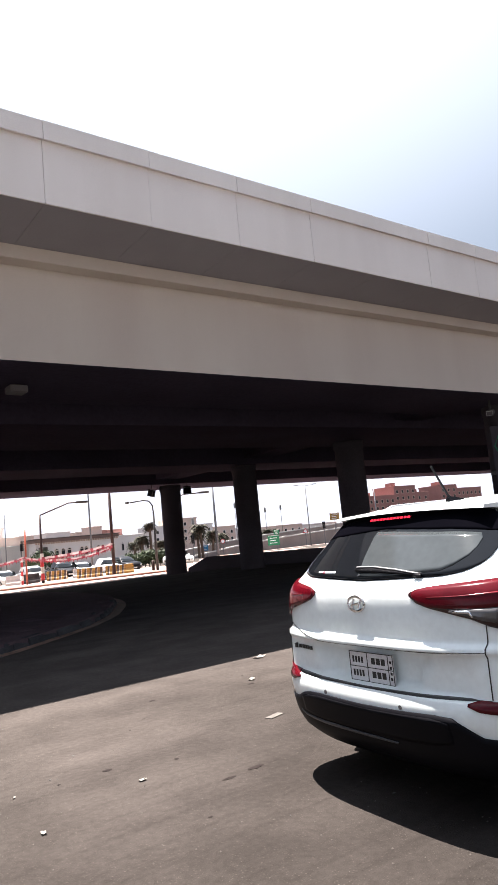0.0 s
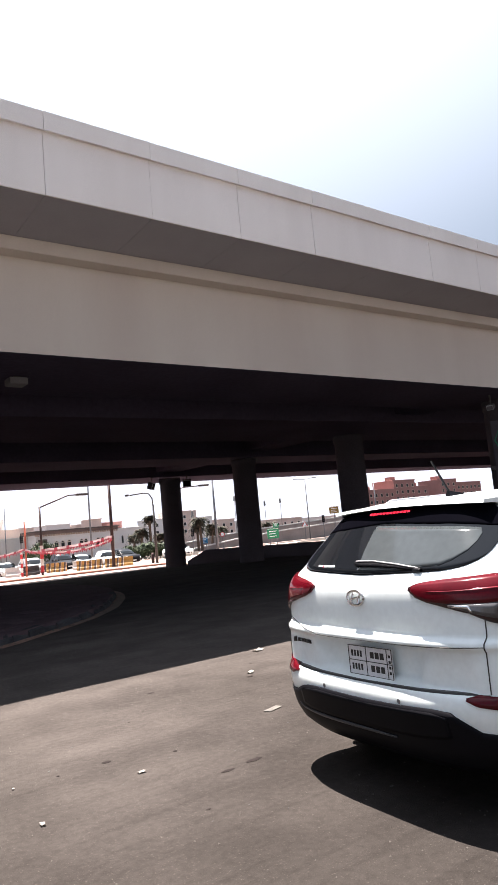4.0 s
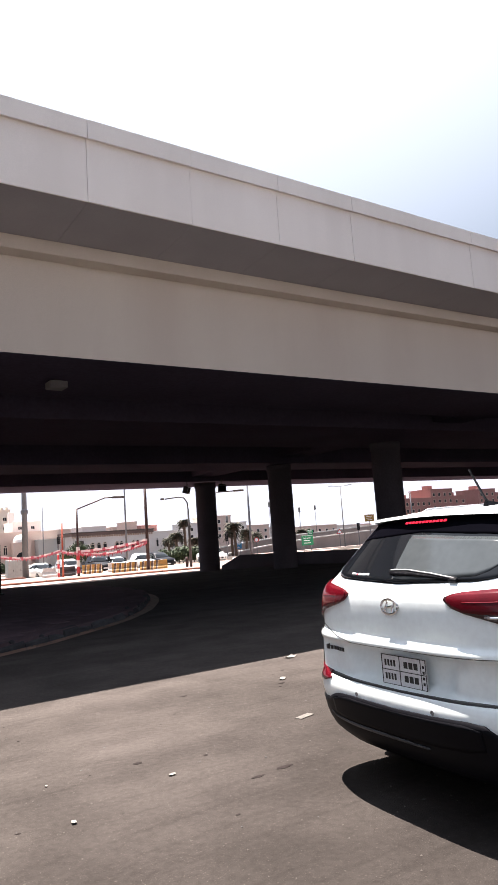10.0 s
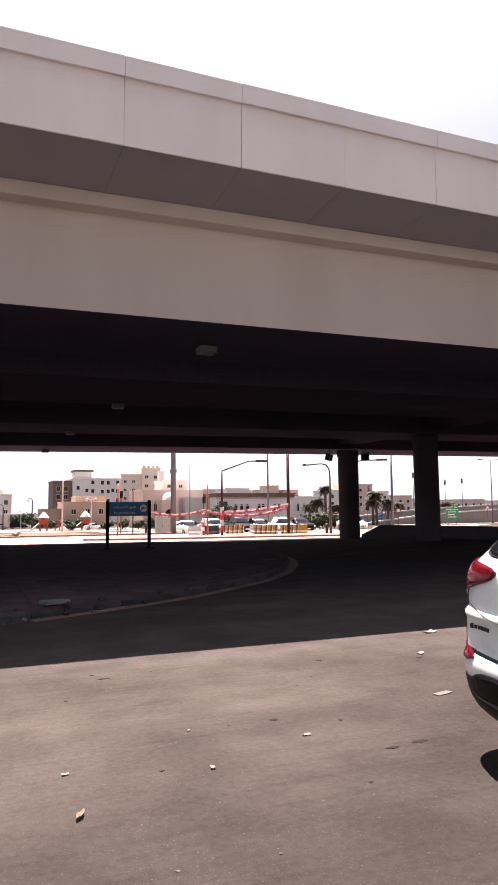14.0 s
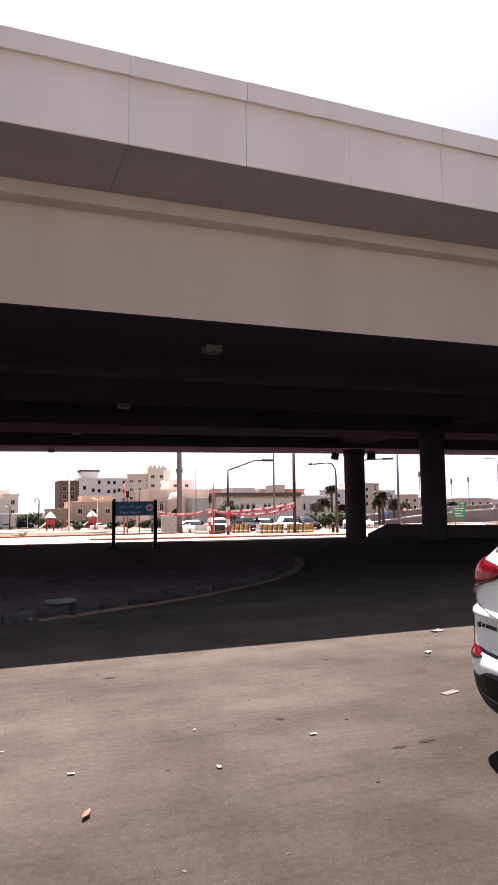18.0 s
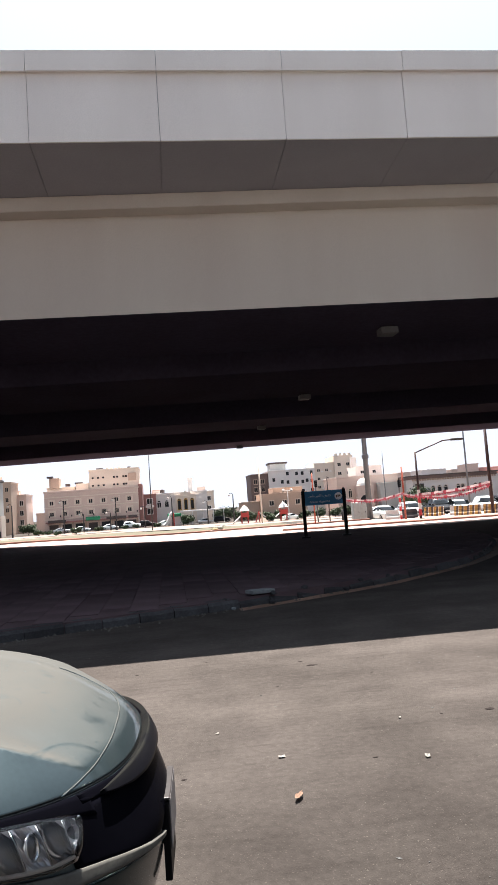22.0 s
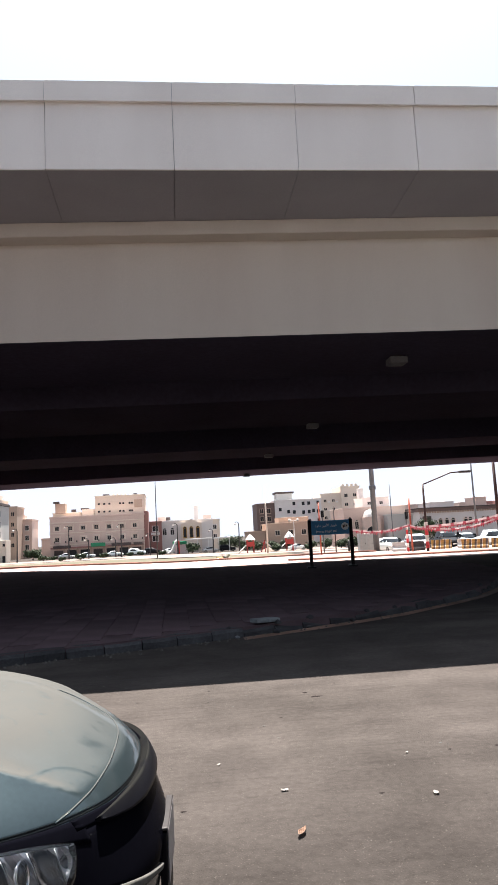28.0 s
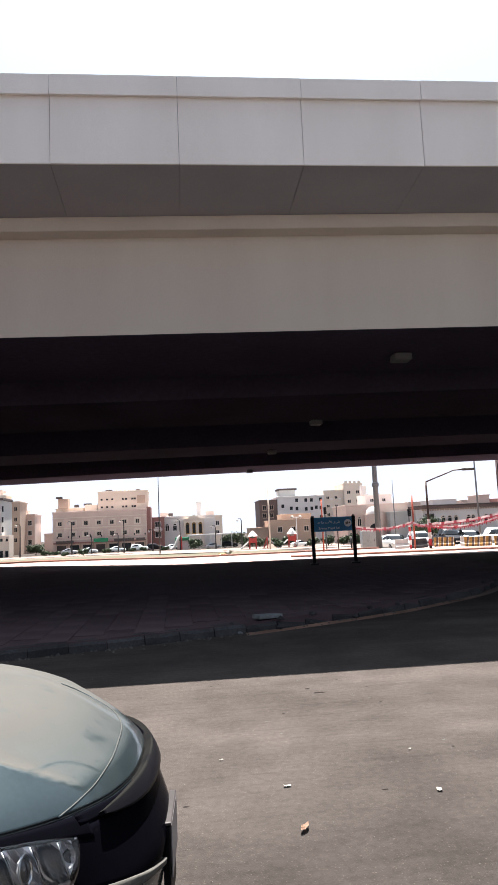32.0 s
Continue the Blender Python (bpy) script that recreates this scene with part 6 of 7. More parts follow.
for k in range(5):
    window_unit(b, -47.6 + 1.3 * k, 2.1, 0.6, 0.7, PANE, PLASTER_CREAM, y=-0.6, arch=True, bars=0)
    part("arcade_opening", box(-47.95 + 1.3 * k, -47.25 + 1.3 * k, -0.64, -0.6, -2.6, -0.6), PANE, b)
part("rooftop_room", box(-48.7, -45.9, 3, 7, 12.6, 14.4, 0.05), PLASTER_TAN, b)
part("water_tank", lathe([(0.9, 14.4), (1.0, 14.5), (1.0, 15.2), (0.3, 15.5)], 16), STONE_DARK, b, m=Matrix.Translation((-47.2, 5, 0)))

# tan and pink houses in the street behind
b = house("tan_house", "tall narrow tan plaster house", 206.0, -1.7)
block(b, -52, -47.6, 0, 9, -3, 14.8, PLASTER_CREAM)
block(b, -47.6, -43.6, 2.0, 12, -3, 12.8, PLASTER_TAN)
part("stair_tower", box(-51.5, -48.5, 2, 6, 15.2, 16.8, 0.05), PLASTER_PINK, b)
for z in (11.0, 8.0, 5.0, 2.0):
    for x in (-46.6, -44.8):
        window_unit(b, x, z, 0.8, 1.1, PANE, PLASTER_TAN, y=2.0)
    window_unit(b, -49.6, z + 0.6, 1.0, 1.2, PANE, PLASTER_CREAM)
b = house("pink_house", "small pinkish plaster house with dark windows", 216.0, -1.7)
block(b, -46.3, -41.0, 0, 10, -3, 9.2, PLASTER_PINK)
part("stair_tower", box(-46, -43.5, 2, 6, 9.6, 11.0, 0.05), PLASTER_PINK, b)
for z in (7.0, 4.0, 1.2):
    for x in (-45.0, -42.4):
        window_unit(b, x, z, 1.0, 1.4, PANE, PLASTER_WHITE)
b = house("long_wall_house", "low pale house at the street corner", 222.0)
block(b, -41, -33.5, 0, 8, -3, 3.2, PLASTER_PINK)

# pinkish three-storey building
b = house("pink_building", "wide pinkish three-storey building with square trimmed windows", 190.0)
block(b, -32.9, -8.0, 0, 16, -3, 8.4, PLASTER_PINK, 0.55)
block(b, -32.9, -25.5, 5, 14, 8.9, 9.9, PLASTER_CREAM, 0.25)
block(b, -21.3, -7.7, 4, 15, 8.9, 13.9, PLASTER_CREAM, 0.4)
part("water_tank_tower", box(-31.9, -29.2, 3, 6, 9.9, 12.6, 0.06), PLASTER_TAN, b)
part("rooftop_room", box(-25.0, -21.6, 5, 10, 8.9, 10.8, 0.05), PLASTER_CREAM, b)
for k in range(7):
    x = -31.0 + 3.43 * k
    for z in (5.7, 2.75):
        window_unit(b, x, z, 0.95, 1.0, PANE, PLASTER_CREAM, out=0.16)
        part("window_hood", box(x - 0.95, x + 0.95, -0.28, 0.0, z + 0.75, z + 0.95, 0.03), PLASTER_CREAM, b)
        for d in (-1, 1):
            part("quoin", box(x + d * 0.85 - 0.12, x + d * 0.85 + 0.12, -0.14, 0.0, z - 0.75, z + 0.7), PLASTER_CREAM, b)
for z in (7.1, 4.35, 1.3):
    ledge(b, -32.9, -8.0, z, PLASTER_CREAM)
for x in (-20.3, -18.8, -17.4, -14.5, -13.6, -11.9, -11.2):
    for z in (12.0, 9.9):
        window_unit(b, x, z, 0.55, 0.5, PANE, PLASTER_CREAM, y=4.0, bars=0)
part("annex_panel", box(-10.6, -8.4, 3.85, 4.0, 10.7, 12.9, 0.04), PLASTER_TAN, b)
for k in range(4):
    part("roof_finial", lathe([(0.3, 14.3), (0.34, 14.7), (0.1, 15.0)], 10), PLASTER_CREAM, b, m=Matrix.Translation((-16.3 + 1.1 * k, 6, 0)))
part("shop_awning", box(-32.5, -8.2, -1.6, 0.0, 0.35, 0.75, 0.05), PLASTER_RED, b)
for k in range(7):
    x = -30.6 + 3.43 * k
    d = part("shop_front", box(x - 1.2, x + 1.2, -0.06, 0.0, -2.6, -0.1), PANE if k % 3 else STONE_DARK, b)
    part("shop_pier", box(x + 1.35, x + 1.75, -0.2, 0.0, -2.8, 0.3), PLASTER_TAN, b)
for x, y, w, h_ in ((-18.5, 6, 1.8, 0.5), (-24.5, 7, 2.2, 0.5), (-31.5, 2, 1.6, 0.5), (-27.0, 3, 1.2, 0.7), (-10.5, 8, 1.0, 0.6)):
    z_ = 14.3 if -21 < x < -8 else (10.8 if x > -25.1 else (12.6 if x < -30 else 10.15))
    part("rooftop_box", box(x - w / 2, x + w / 2, y, y + 1.2, z_, z_ + h_, 0.03), STONE_DARK, b)
for k in range(9):
    part("wall_lamp", box(-31.8 + 2.9 * k, -31.5 + 2.9 * k, -0.35, 0.0, 1.9, 2.4, 0.02), DARK_STEEL, b)
for x, w in ((-29.5, 4.6), (-14.0, 5.2), (-9.6, 2.4)):
    part("shop_sign", box(x - w / 2, x + w / 2, -1.78, -1.62, 0.45, 1.15, 0.03), STONE_DARK, b)
part("shop_sign", box(-22.0, -18.2, -1.75, -1.62, 0.5, 1.5, 0.03), SIGN_GREEN, b)
part("stair_wing", box(-8.0, -6.9, 2, 12, -3, 9.5, 0.05), PLASTER_RED, b)
b = house("low_rose_house", "narrow rose-coloured house with dark balconies", 199.0)
block(b, -6.8, -3.4, 0, 8, -3, 6.4, PLASTER_RED, 0.3)
for z in (4.6, 1.8):
    window_unit(b, -5.2, z, 1.5, 1.4, PANE, PLASTER_WHITE)
part("balcony", box(-6.4, -4.0, -0.9, 0.0, 2.8, 3.5, 0.05), PLASTER_WHITE, b)

# cream hall with a scalloped gable and three tall windows
b = house("cream_hall", "cream hall with a scalloped gable and three tall dark windows", 200.0)
block(b, -4.4, 11.4, 2, 14, -3, 6.3, PLASTER_WHITE, 0.5)
block(b, 2.1, 8.0, 0, 3, -3, 5.5, PLASTER_CREAM, 0.0, "porch")
bm = bmesh.new()
cr = [(2.0, 5.5), (2.6, 5.9), (3.3, 5.95), (3.9, 6.6), (4.6, 6.6), (5.05, 7.2), (5.5, 6.6), (6.2, 6.6), (6.8, 5.95), (7.5, 5.9), (8.1, 5.5)]
f0 = [bm.verts.new((x, -0.05, z)) for x, z in cr]
f1 = [bm.verts.new((x, 0.6, z)) for x, z in cr]
bm.faces.new(f0)
bm.faces.new(f1[::-1])
for k in range(len(cr)):
    j = (k + 1) % len(cr)
    bm.faces.new((f0[k], f1[k], f1[j], f0[j]))
part("gable", bm, PLASTER_CREAM, b)
for x in (3.2, 5.05, 6.9):
    window_unit(b, x, 3.0, 0.8, 2.6, PANE, YELLOW, arch=True, bars=0)
part("tower", box(6.1, 7.5, 6, 8, 6, 10.6, 0.06), PLASTER_WHITE, b)
part("tower_cap", box(5.9, 7.7, 5.8, 8.2, 10.6, 10.9, 0.05), PLASTER_WHITE, b)
for x in (-2.6, -0.4):
    window_unit(b, x, 3.4, 1.0, 1.4, PANE, PLASTER_WHITE, y=2.0, arch=True)
for x in (-3.4, 10.0):
    part("rooftop_room", box(x - 1.2, x + 1.2, 5, 8, 6.8, 8.0, 0.05), PLASTER_PINK, b)
part("water_tank", lathe([(0.7, 6.8), (0.75, 6.9), (0.75, 7.8), (0.2, 8.0)], 14), STONE_DARK, b, m=Matrix.Translation((-1.6, 6, 0)))
# shade canopy in front
t = thing("shade_canopy", "long flat white shade canopy on slim posts", "canopy", pose(0, 186.0, 0))
part("roof", box(3.0, 15.0, -1.5, 2.5, 1.0, 1.3, 0.05), WHITE_PAINT, t)
for x in (3.4, 6.2, 9.0, 11.8, 14.6):
    part("post", tube([(x, -1.2, -2.7), (x, -1.2, 1.05)], 0.09, 8), WHITE_PAINT, t)
t = thing("slide", "small pale playground slide with a curved chute", "slide", pose(-1.5, 184.0, gz(-1.5, 184.0)))
part("chute", tube([(0, 0, 0.2), (0.8, 0, 0.8), (1.4, 0, 1.8), (2.0, 0, 3.2), (2.6, 0, 3.6)], 0.35, 8), WHITE_PAINT, t)
part("ladder", box(2.5, 2.9, -0.3, 0.3, 0, 3.4, 0.02), PLAY_RED, t)
t = thing("kiosk", "small green-roofed kiosk in the park", "kiosk", pose(1.6, 186.5, gz(1.6, 186.5)))
part("cabin", box(-1.6, 1.6, -1, 1, 0, 2.4, 0.04), PLASTER_WHITE, t)
part("roof", box(-2.0, 2.0, -1.5, 1.4, 2.4, 3.3, 0.15), SIGN_GREEN, t)

b = house("far_low_building", "low pale building far behind the park", 220.0)
block(b, 8.8, 14.6, 0, 9, -3, 6.6, PLASTER_CREAM)
for x in (10.2, 13.0):
    for z in (4.6, 1.6):
        window_unit(b, x, z, 1.0, 1.3, PANE, PLASTER_WHITE)

# white five-storey block with brown side and cream annex
b = house("white_block", "white apartment block with small dark windows and a cream annex", 226.0)
block(b, 27.6, 33.6, 1.5, 14, -3, 11.2, PLASTER_BROWN, 0.4)
block(b, 33.6, 49.2, 0, 14, -3, 12.0, PLASTER_WHITE, 0.4)
block(b, 49.2, 56.0, 0.5, 14, -3, 13.4, PLASTER_CREAM, 0.5)
block(b, 56.0, 62.3, -0.5, 13, -3, 15.6, PLASTER_CREAM, 0.4)
part("penthouse", box(34.6, 40.0, 3, 9, 12.4, 14.6, 0.05), PLASTER_GREY, b)
part("penthouse_roof", box(34.2, 40.6, 2.6, 9.4, 14.6, 15.2, 0.08), STONE_DARK, b)
for x, zz in ((35.2, (9.2, 6.0)), (39.9, (11.0, 8.2, 5.2)), (43.0, (10.9, 8.0)), (44.9, (10.9, 8.1, 5.0)), (48.0, (11.0, 8.2, 5.2)), (38.0, (8.4,)), (46.4, (8.4,))):
    for z in zz:
        window_unit(b, x, z, 0.95, 1.15, PANE, PLASTER_WHITE, bars=0)
for x in (57.6, 60.6):
    for z in (12.9, 9.9, 6.8):
        window_unit(b, x, z, 1.1, 1.0, PANE, PLASTER_CREAM, y=-0.5)
for x in (50.6, 53.4):
    for z in (11.4, 8.6, 5.8):
        window_unit(b, x, z, 0.9, 0.8, PANE, PLASTER_CREAM, y=0.5)
        ac_unit(b, x + 1.2, z - 0.7, 0.5)
for x in (29.2, 31.6):
    for z in (9.0, 6.4, 3.8):
        window_unit(b, x, z, 1.1, 1.4, PANE, PLASTER_TAN, y=1.5)
for k in range(4):
    part("merlon", box(56.4 + 1.5 * k, 57.2 + 1.5 * k, -0.5, 0.2, 16.0, 16.7, 0.03), PLASTER_CREAM, b)
# tan walled compound in front of it
b = house("tan_compound", "low tan walled house with a flat roof", 180.0)
block(b, 24.5, 36.5, 0, 12, -3, 3.9, PLASTER_TAN, 0.25)
block(b, 28.0, 36.0, 3, 11, 4.1, 5.4, PLASTER_TAN, 0.2)
for x in (27, 30.5, 34):
    window_unit(b, x, 1.6, 1.1, 1.2, PANE, PLASTER_CREAM)
b = house("brown_shed", "weathered brown lean-to beside the tan compound", 184.0)
block(b, 19.5, 24.3, 0, 8, -3, 2.2, PLASTER_TAN, 0.2)

# pinkish mosque with a white half dome
b = house("small_mosque", "pinkish mosque with a pale half dome and arched porch", 160.0)
block(b, 40.0, 55.0, 0, 14, -3, 6.2, PLASTER_PINK, 0.4)
block(b, 46.0, 52.5, 4, 12, 6.6, 8.8, PLASTER_WHITE, 0.3)
part("minaret_stub", box(45.3, 46.6, 5, 6.5, 8.8, 11.4, 0.05), PLASTER_WHITE, b)
block(b, 49.6, 56.5, -3, 0.0, -3, 4.3, PLASTER_GREY, 0.25, "forebuilding")
bm = lathe([(1.7, 0), (1.66, 0.4), (1.45, 0.95), (1.0, 1.45), (0.5, 1.68), (0.01, 1.75)], 28, closed=False)
part("half_dome", bm, WHITE_PAINT, b, m=Matrix.Translation((46.2, -0.6, 4.2)), soft=True)
part("drum", box(44.2, 48.2, -2.0, 0.0, -3, 4.2, 0.05), PLASTER_PINK, b)
# dark sheet drawn for the shade inside the porch arch
bm = bmesh.new()
bm.faces.new([bm.verts.new((46.2 + math.cos(math.pi * k / 14) * 1.4, -2.03, 0.6 + math.sin(math.pi * k / 14) * 1.4)) for k in range(15)])
part("arch_shadow_glass", bm, PANE, b)
for x in (41.5, 43.0):
    window_unit(b, x, 2.4, 0.8, 1.6, PANE, PLASTER_CREAM, arch=True)
for x in (47.5, 50.5):
    window_unit(b, x, 7.6, 0.8, 0.7, PANE, PLASTER_WHITE, y=4.0)

# white villa with dark frieze and arched windows
b = house("white_villa", "white villa with dark stone frieze and arched windows", 152.0)
block(b, 55.7, 75.4, 0, 16, -3, 4.65, PLASTER_WHITE, 0.0)
part("frieze", box(55.3, 75.8, -0.5, 16.2, 4.65, 5.3, 0.06), PLASTER_BROWN, b)
part("frieze_cap", box(55.1, 76.0, -0.7, 16.4, 5.3, 5.55, 0.05), STONE_DARK, b)
block(b, 75.8, 85.5, 1.0, 14, -3, 4.6, PLASTER_WHITE, 0.25, "wing")
for x in (57.0, 60.4, 61.9, 63.4, 66.4, 67.5, 70.6, 71.7, 74.2):
    window_unit(b, x, 1.9, 0.8, 1.3, PANE, PLASTER_CREAM, arch=True, bars=0)
for k in range(34):
    part("dentil", box(55.5 + 0.6 * k, 55.8 + 0.6 * k, -0.35, 0.0, 4.25, 4.64), PLASTER_TAN, b)
for k in range(5):
    window_unit(b, 77.4 + 1.7 * k, 2.0, 0.55, 1.6, PANE, PLASTER_WHITE, y=1.0, arch=True, bars=0)
block(b, 59.7, 65.5, 4, 12, 5.5, 6.7, PLASTER_WHITE, 0.2, "rooftop_room")
block(b, 71.0, 73.6, 4, 10, 5.5, 7.4, PLASTER_PINK, 0.2, "rooftop_room")
block(b, 73.6, 80.0, 6, 12, 4.8, 6.4, PLASTER_RED, 0.2, "rooftop_room")
part("hood_left", box(56.2, 58.0, -0.9, 0.0, 0.6, 3.6, 0.08), STONE_DARK, b)
b = house("tan_row", "row of tan and pink houses behind the villa", 205.0)
for x0, x1, z, mt in ((62, 70, 6.4, PLASTER_WHITE), (70, 77, 7.9, PLASTER_PINK), (77, 84, 6.2, PLASTER_WHITE), (88, 96, 7.8, PLASTER_PINK), (96, 104, 6.2, PLASTER_WHITE)):
    block(b, x0, x1, 0, 10, -3, z, mt, 0.3)
    for k in range(3):
        window_unit(b, x0 + (x1 - x0) * (k + 0.5) / 3, z - 2.0, 0.9, 1.1, PANE, PLASTER_WHITE)

# houses seen between the columns
b = house("distant_terrace", "distant pale pink terrace of flats between the columns", 250.0)
for x0, x1, z, mt in ((140, 150, 9.0, PLASTER_WHITE), (150, 162, 11.6, PLASTER_PINK), (162, 170, 8.6, PLASTER_WHITE), (170, 182, 6.8, PLASTER_PINK), (182, 196, 5.4, PLASTER_WHITE), (205, 222, 5.0, PLASTER_PINK), (222, 245, 4.4, PLASTER_WHITE), (262, 276, 6.2, PLASTER_WHITE)):
    block(b, x0, x1, 0, 12, -3, z, mt, 0.4)
    n = max(2, int((x1 - x0) / 3.5))
    for k in range(n):
        for q in range(max(1, int(z / 3.2))):
            window_unit(b, x0 + (x1 - x0) * (k + 0.5) / n, z - 2.2 - 3.0 * q, 1.2, 1.3, PANE, PLASTER_WHITE, bars=0)
b = house("red_flats", "brick-red blocks of flats with white window bands", 225.0)
for x0, x1, z in ((243, 262, 14.4), (262, 278, 18.6), (278, 288, 15.0), (298, 312, 18.0), (312, 334, 16.0)):
    block(b, x0, x1, 0, 14, -3, z, PLASTER_RED, 0.5)
    n = int((x1 - x0) / 3.6)
    for k in range(n):
        for q in range(3):
            window_unit(b, x0 + (x1 - x0) * (k + 0.5) / n, z - 2.4 - 3.2 * q, 1.4, 1.4, PANE, PLASTER_TAN, bars=0)
    part("water_tank_room", box(x0 + 3, x0 + 6, 4, 8, z + 0.5, z + 2.4, 0.05), PLASTER_RED, b)

# ramp rising to the flyover on the right
ramp = thing("approach_ramp", "pale concrete retaining walls of a rising road ramp", "ramp", kind="structure")
for dy, dz, mt in ((0.0, 0.0, RAMP), (9.0, 0.75, RAMP)):
    prof = [(66, -1.75), (75, -0.75), (84, 0.1), (95, 0.75), (110, 1.35), (130, 2.2), (170, 4.2), (230, 6.5)]
    bm = sweep(lambda p: [(p[0], 112 + dy + (p[0] - 75) * 0.05, -3.2), (p[0], 112.5 + dy + (p[0] - 75) * 0.05, -3.2), (p[0], 112.4 + dy + (p[0] - 75) * 0.05, p[1] + dz), (p[0], 112.1 + dy + (p[0] - 75) * 0.05, p[1] + dz)], prof)
    part("retaining_wall", bm, mt, ramp)
    bm = sweep(lambda p: [(p[0], 112.0 + dy + (p[0] - 75) * 0.05, p[1] + dz - 0.12), (p[0], 112.55 + dy + (p[0] - 75) * 0.05, p[1] + dz - 0.12), (p[0], 112.55 + dy + (p[0] - 75) * 0.05, p[1] + dz + 0.12), (p[0], 112.0 + dy + (p[0] - 75) * 0.05, p[1] + dz + 0.12)], prof)
    part("coping", bm, PLASTER_GREY, ramp)
tagged(part("slip_road", ribbon([(28, 47), (40, 62), (55, 85), (75, 109)], [(34, 42), (50, 58), (72, 82), (110, 108)], 0.03, rows=4), PALE_ROAD), "pale slip road leading to the ramp", "road", kind="structure")

# signs and signals beside the slip road
def plate_sign(name, label, x, y, w, z0, z1, material, posts=2, yaw=-38):
    t = thing(name, label, "sign", pose(x, y, gz(x, y), 0, 0, yaw))
    for k in range(posts):
        u = (k - (posts - 1) / 2) * w * 0.6
        part("post", tube([(u, 0.05, -0.1), (u, 0.05, z1)], 0.05, 8), STEEL, t)
    board = part("board", box(-w / 2, w / 2, -0.03, 0.03, z0, z1, 0.01), material, t)
    part("border", box(-w / 2 + 0.05, w / 2 - 0.05, -0.036, -0.031, z1 - 0.11, z1 - 0.06), SIGN_INK, board)
    for k in range(3):
        h = (z1 - z0)
        part("bar", box(-w * 0.32, w * (0.3 - 0.1 * (k % 2)), -0.036, -0.031, z0 + h * (0.20 + 0.24 * k), z0 + h * (0.255 + 0.24 * k)), SIGN_INK, board)
    return t


plate_sign("direction_sign", "green direction board with white bars of writing", 65.5, 80.5, 1.75, 0.95, 2.45, SIGN_GREEN)
t = plate_sign("lane_sign", "small round-topped green board above the direction sign", 66.0, 80.3, 0.8, 2.48, 3.2, SIGN_GREEN, 1)
plate_sign("parking_sign", "small blue road sign on a grey post", 67.6, 102.5, 1.3, 1.2, 2.2, SIGN_BLUE)
plate_sign("warning_board", "ochre roadside board high on a post", 77.6, 79.5, 1.5, 3.9, 5.0, SIGN_YELLOW, 1)
t = thing("no_entry_sign", "round red-rimmed road sign on a post", "sign", pose(70.6, 101.0, gz(70.6, 101), 0, 0, -38))
part("post", tube([(0, 0.05, -0.1), (0, 0.05, 2.6)], 0.05, 8), STEEL, t)
part("disc", lathe([(0.01, 0), (0.42, 0), (0.42, 0.03), (0.01, 0.03)], 24), RED_PAINT, t, m=pose(0, 0, 2.5, 90, 0, 0))
part("face", lathe([(0.01, 0.031), (0.30, 0.031), (0.30, 0.04), (0.01, 0.04)], 24), SIGN_INK, t, m=pose(0, 0, 2.5, 90, 0, 0))


def signal(x, y, h, yaw, k_=1.0):
    t = thing("traffic_light", "dark three-lamp traffic signal on a slim post", "traffic light", pose(x, y, gz(x, y), 0, 0, yaw), "traffic lights")
    part("post", tube([(0, 0.1, -0.1), (0, 0.1, h)], 0.06, 8), STEEL, t)
    head = part("head", box(-0.22 * k_, 0.22 * k_, -0.15, 0.1, h - 1.1 * k_, h, 0.04), BLACK, t)
    for k in range(3):
        part("lens", lathe([(0.01, 0), (0.12 * k_, 0), (0.12 * k_, 0.05)], 12), LENS_GREY, head, m=pose(0, -0.15, h - (0.2 + 0.33 * k) * k_, 90, 0, 0))
    return t


signal(53.8, 84.4, 3.5, -30)
signal(76.5, 81.0, 3.8, -35)
signal(18.15, 52.6, 3.0, 0, 0.5)
signal(13.2, 60.6, 3.9, 0, 0.55)
c = upright("pole", "tapered grey lamp column behind the bridge columns", "pole", 72.0, 104.8, 14.0, 0.26, 0.14, STEEL)
road_lamp("street_lamp", "brown street lamp with a straight arm behind the column", 28.3, 47.1, 5.0, [(0.4, 0, 5.5), (1.0, 0, 5.68), (2.3, 0, 5.70)], 0.10, RUST, 0.75, -31.6)
c = upright("lamp_column", "slim pale lamp column with twin heads beside the ramp", "street lamp", 86.5, 95.5, 11.2, 0.12, 0.07, WALL_GREY)
part("crossbar", tube([(-1.2, 0.9, 11.25), (0, 0, 11.1), (1.2, -0.9, 11.25)], 0.05, 6), WALL_GREY, c)
for d in (-1, 1):
    part("lamp_head", box(-0.4, 0.4, -0.14, 0.14, -0.06, 0.08, 0.04), LAMP_BOX, c, m=pose(d * 1.4, -d * 1.05, 11.28, 0, 0, -37))
t = thing("warning_triangle", "red-rimmed triangular road sign on a grey post", "sign", pose(84.5, 94.5, gz(84.5, 94.5), 0, 0, -40))
part("post", tube([(0, 0.05, -0.1), (0, 0.05, 2.9)], 0.05, 8), STEEL, t)
part("plate", lathe([(0.01, 0), (0.62, 0), (0.62, 0.03), (0.01, 0.03)], 3), RED_PAINT, t, m=pose(0, 0, 2.75, 90, 0, 0) @ pose(0, 0, 0, 0, 0, 90))
part("face", lathe([(0.01, 0.031), (0.40, 0.031), (0.40, 0.04), (0.01, 0.04)], 3), SIGN_INK, t, m=pose(0, 0, 2.75, 90, 0, 0) @ pose(0, 0, 0, 0, 0, 90))
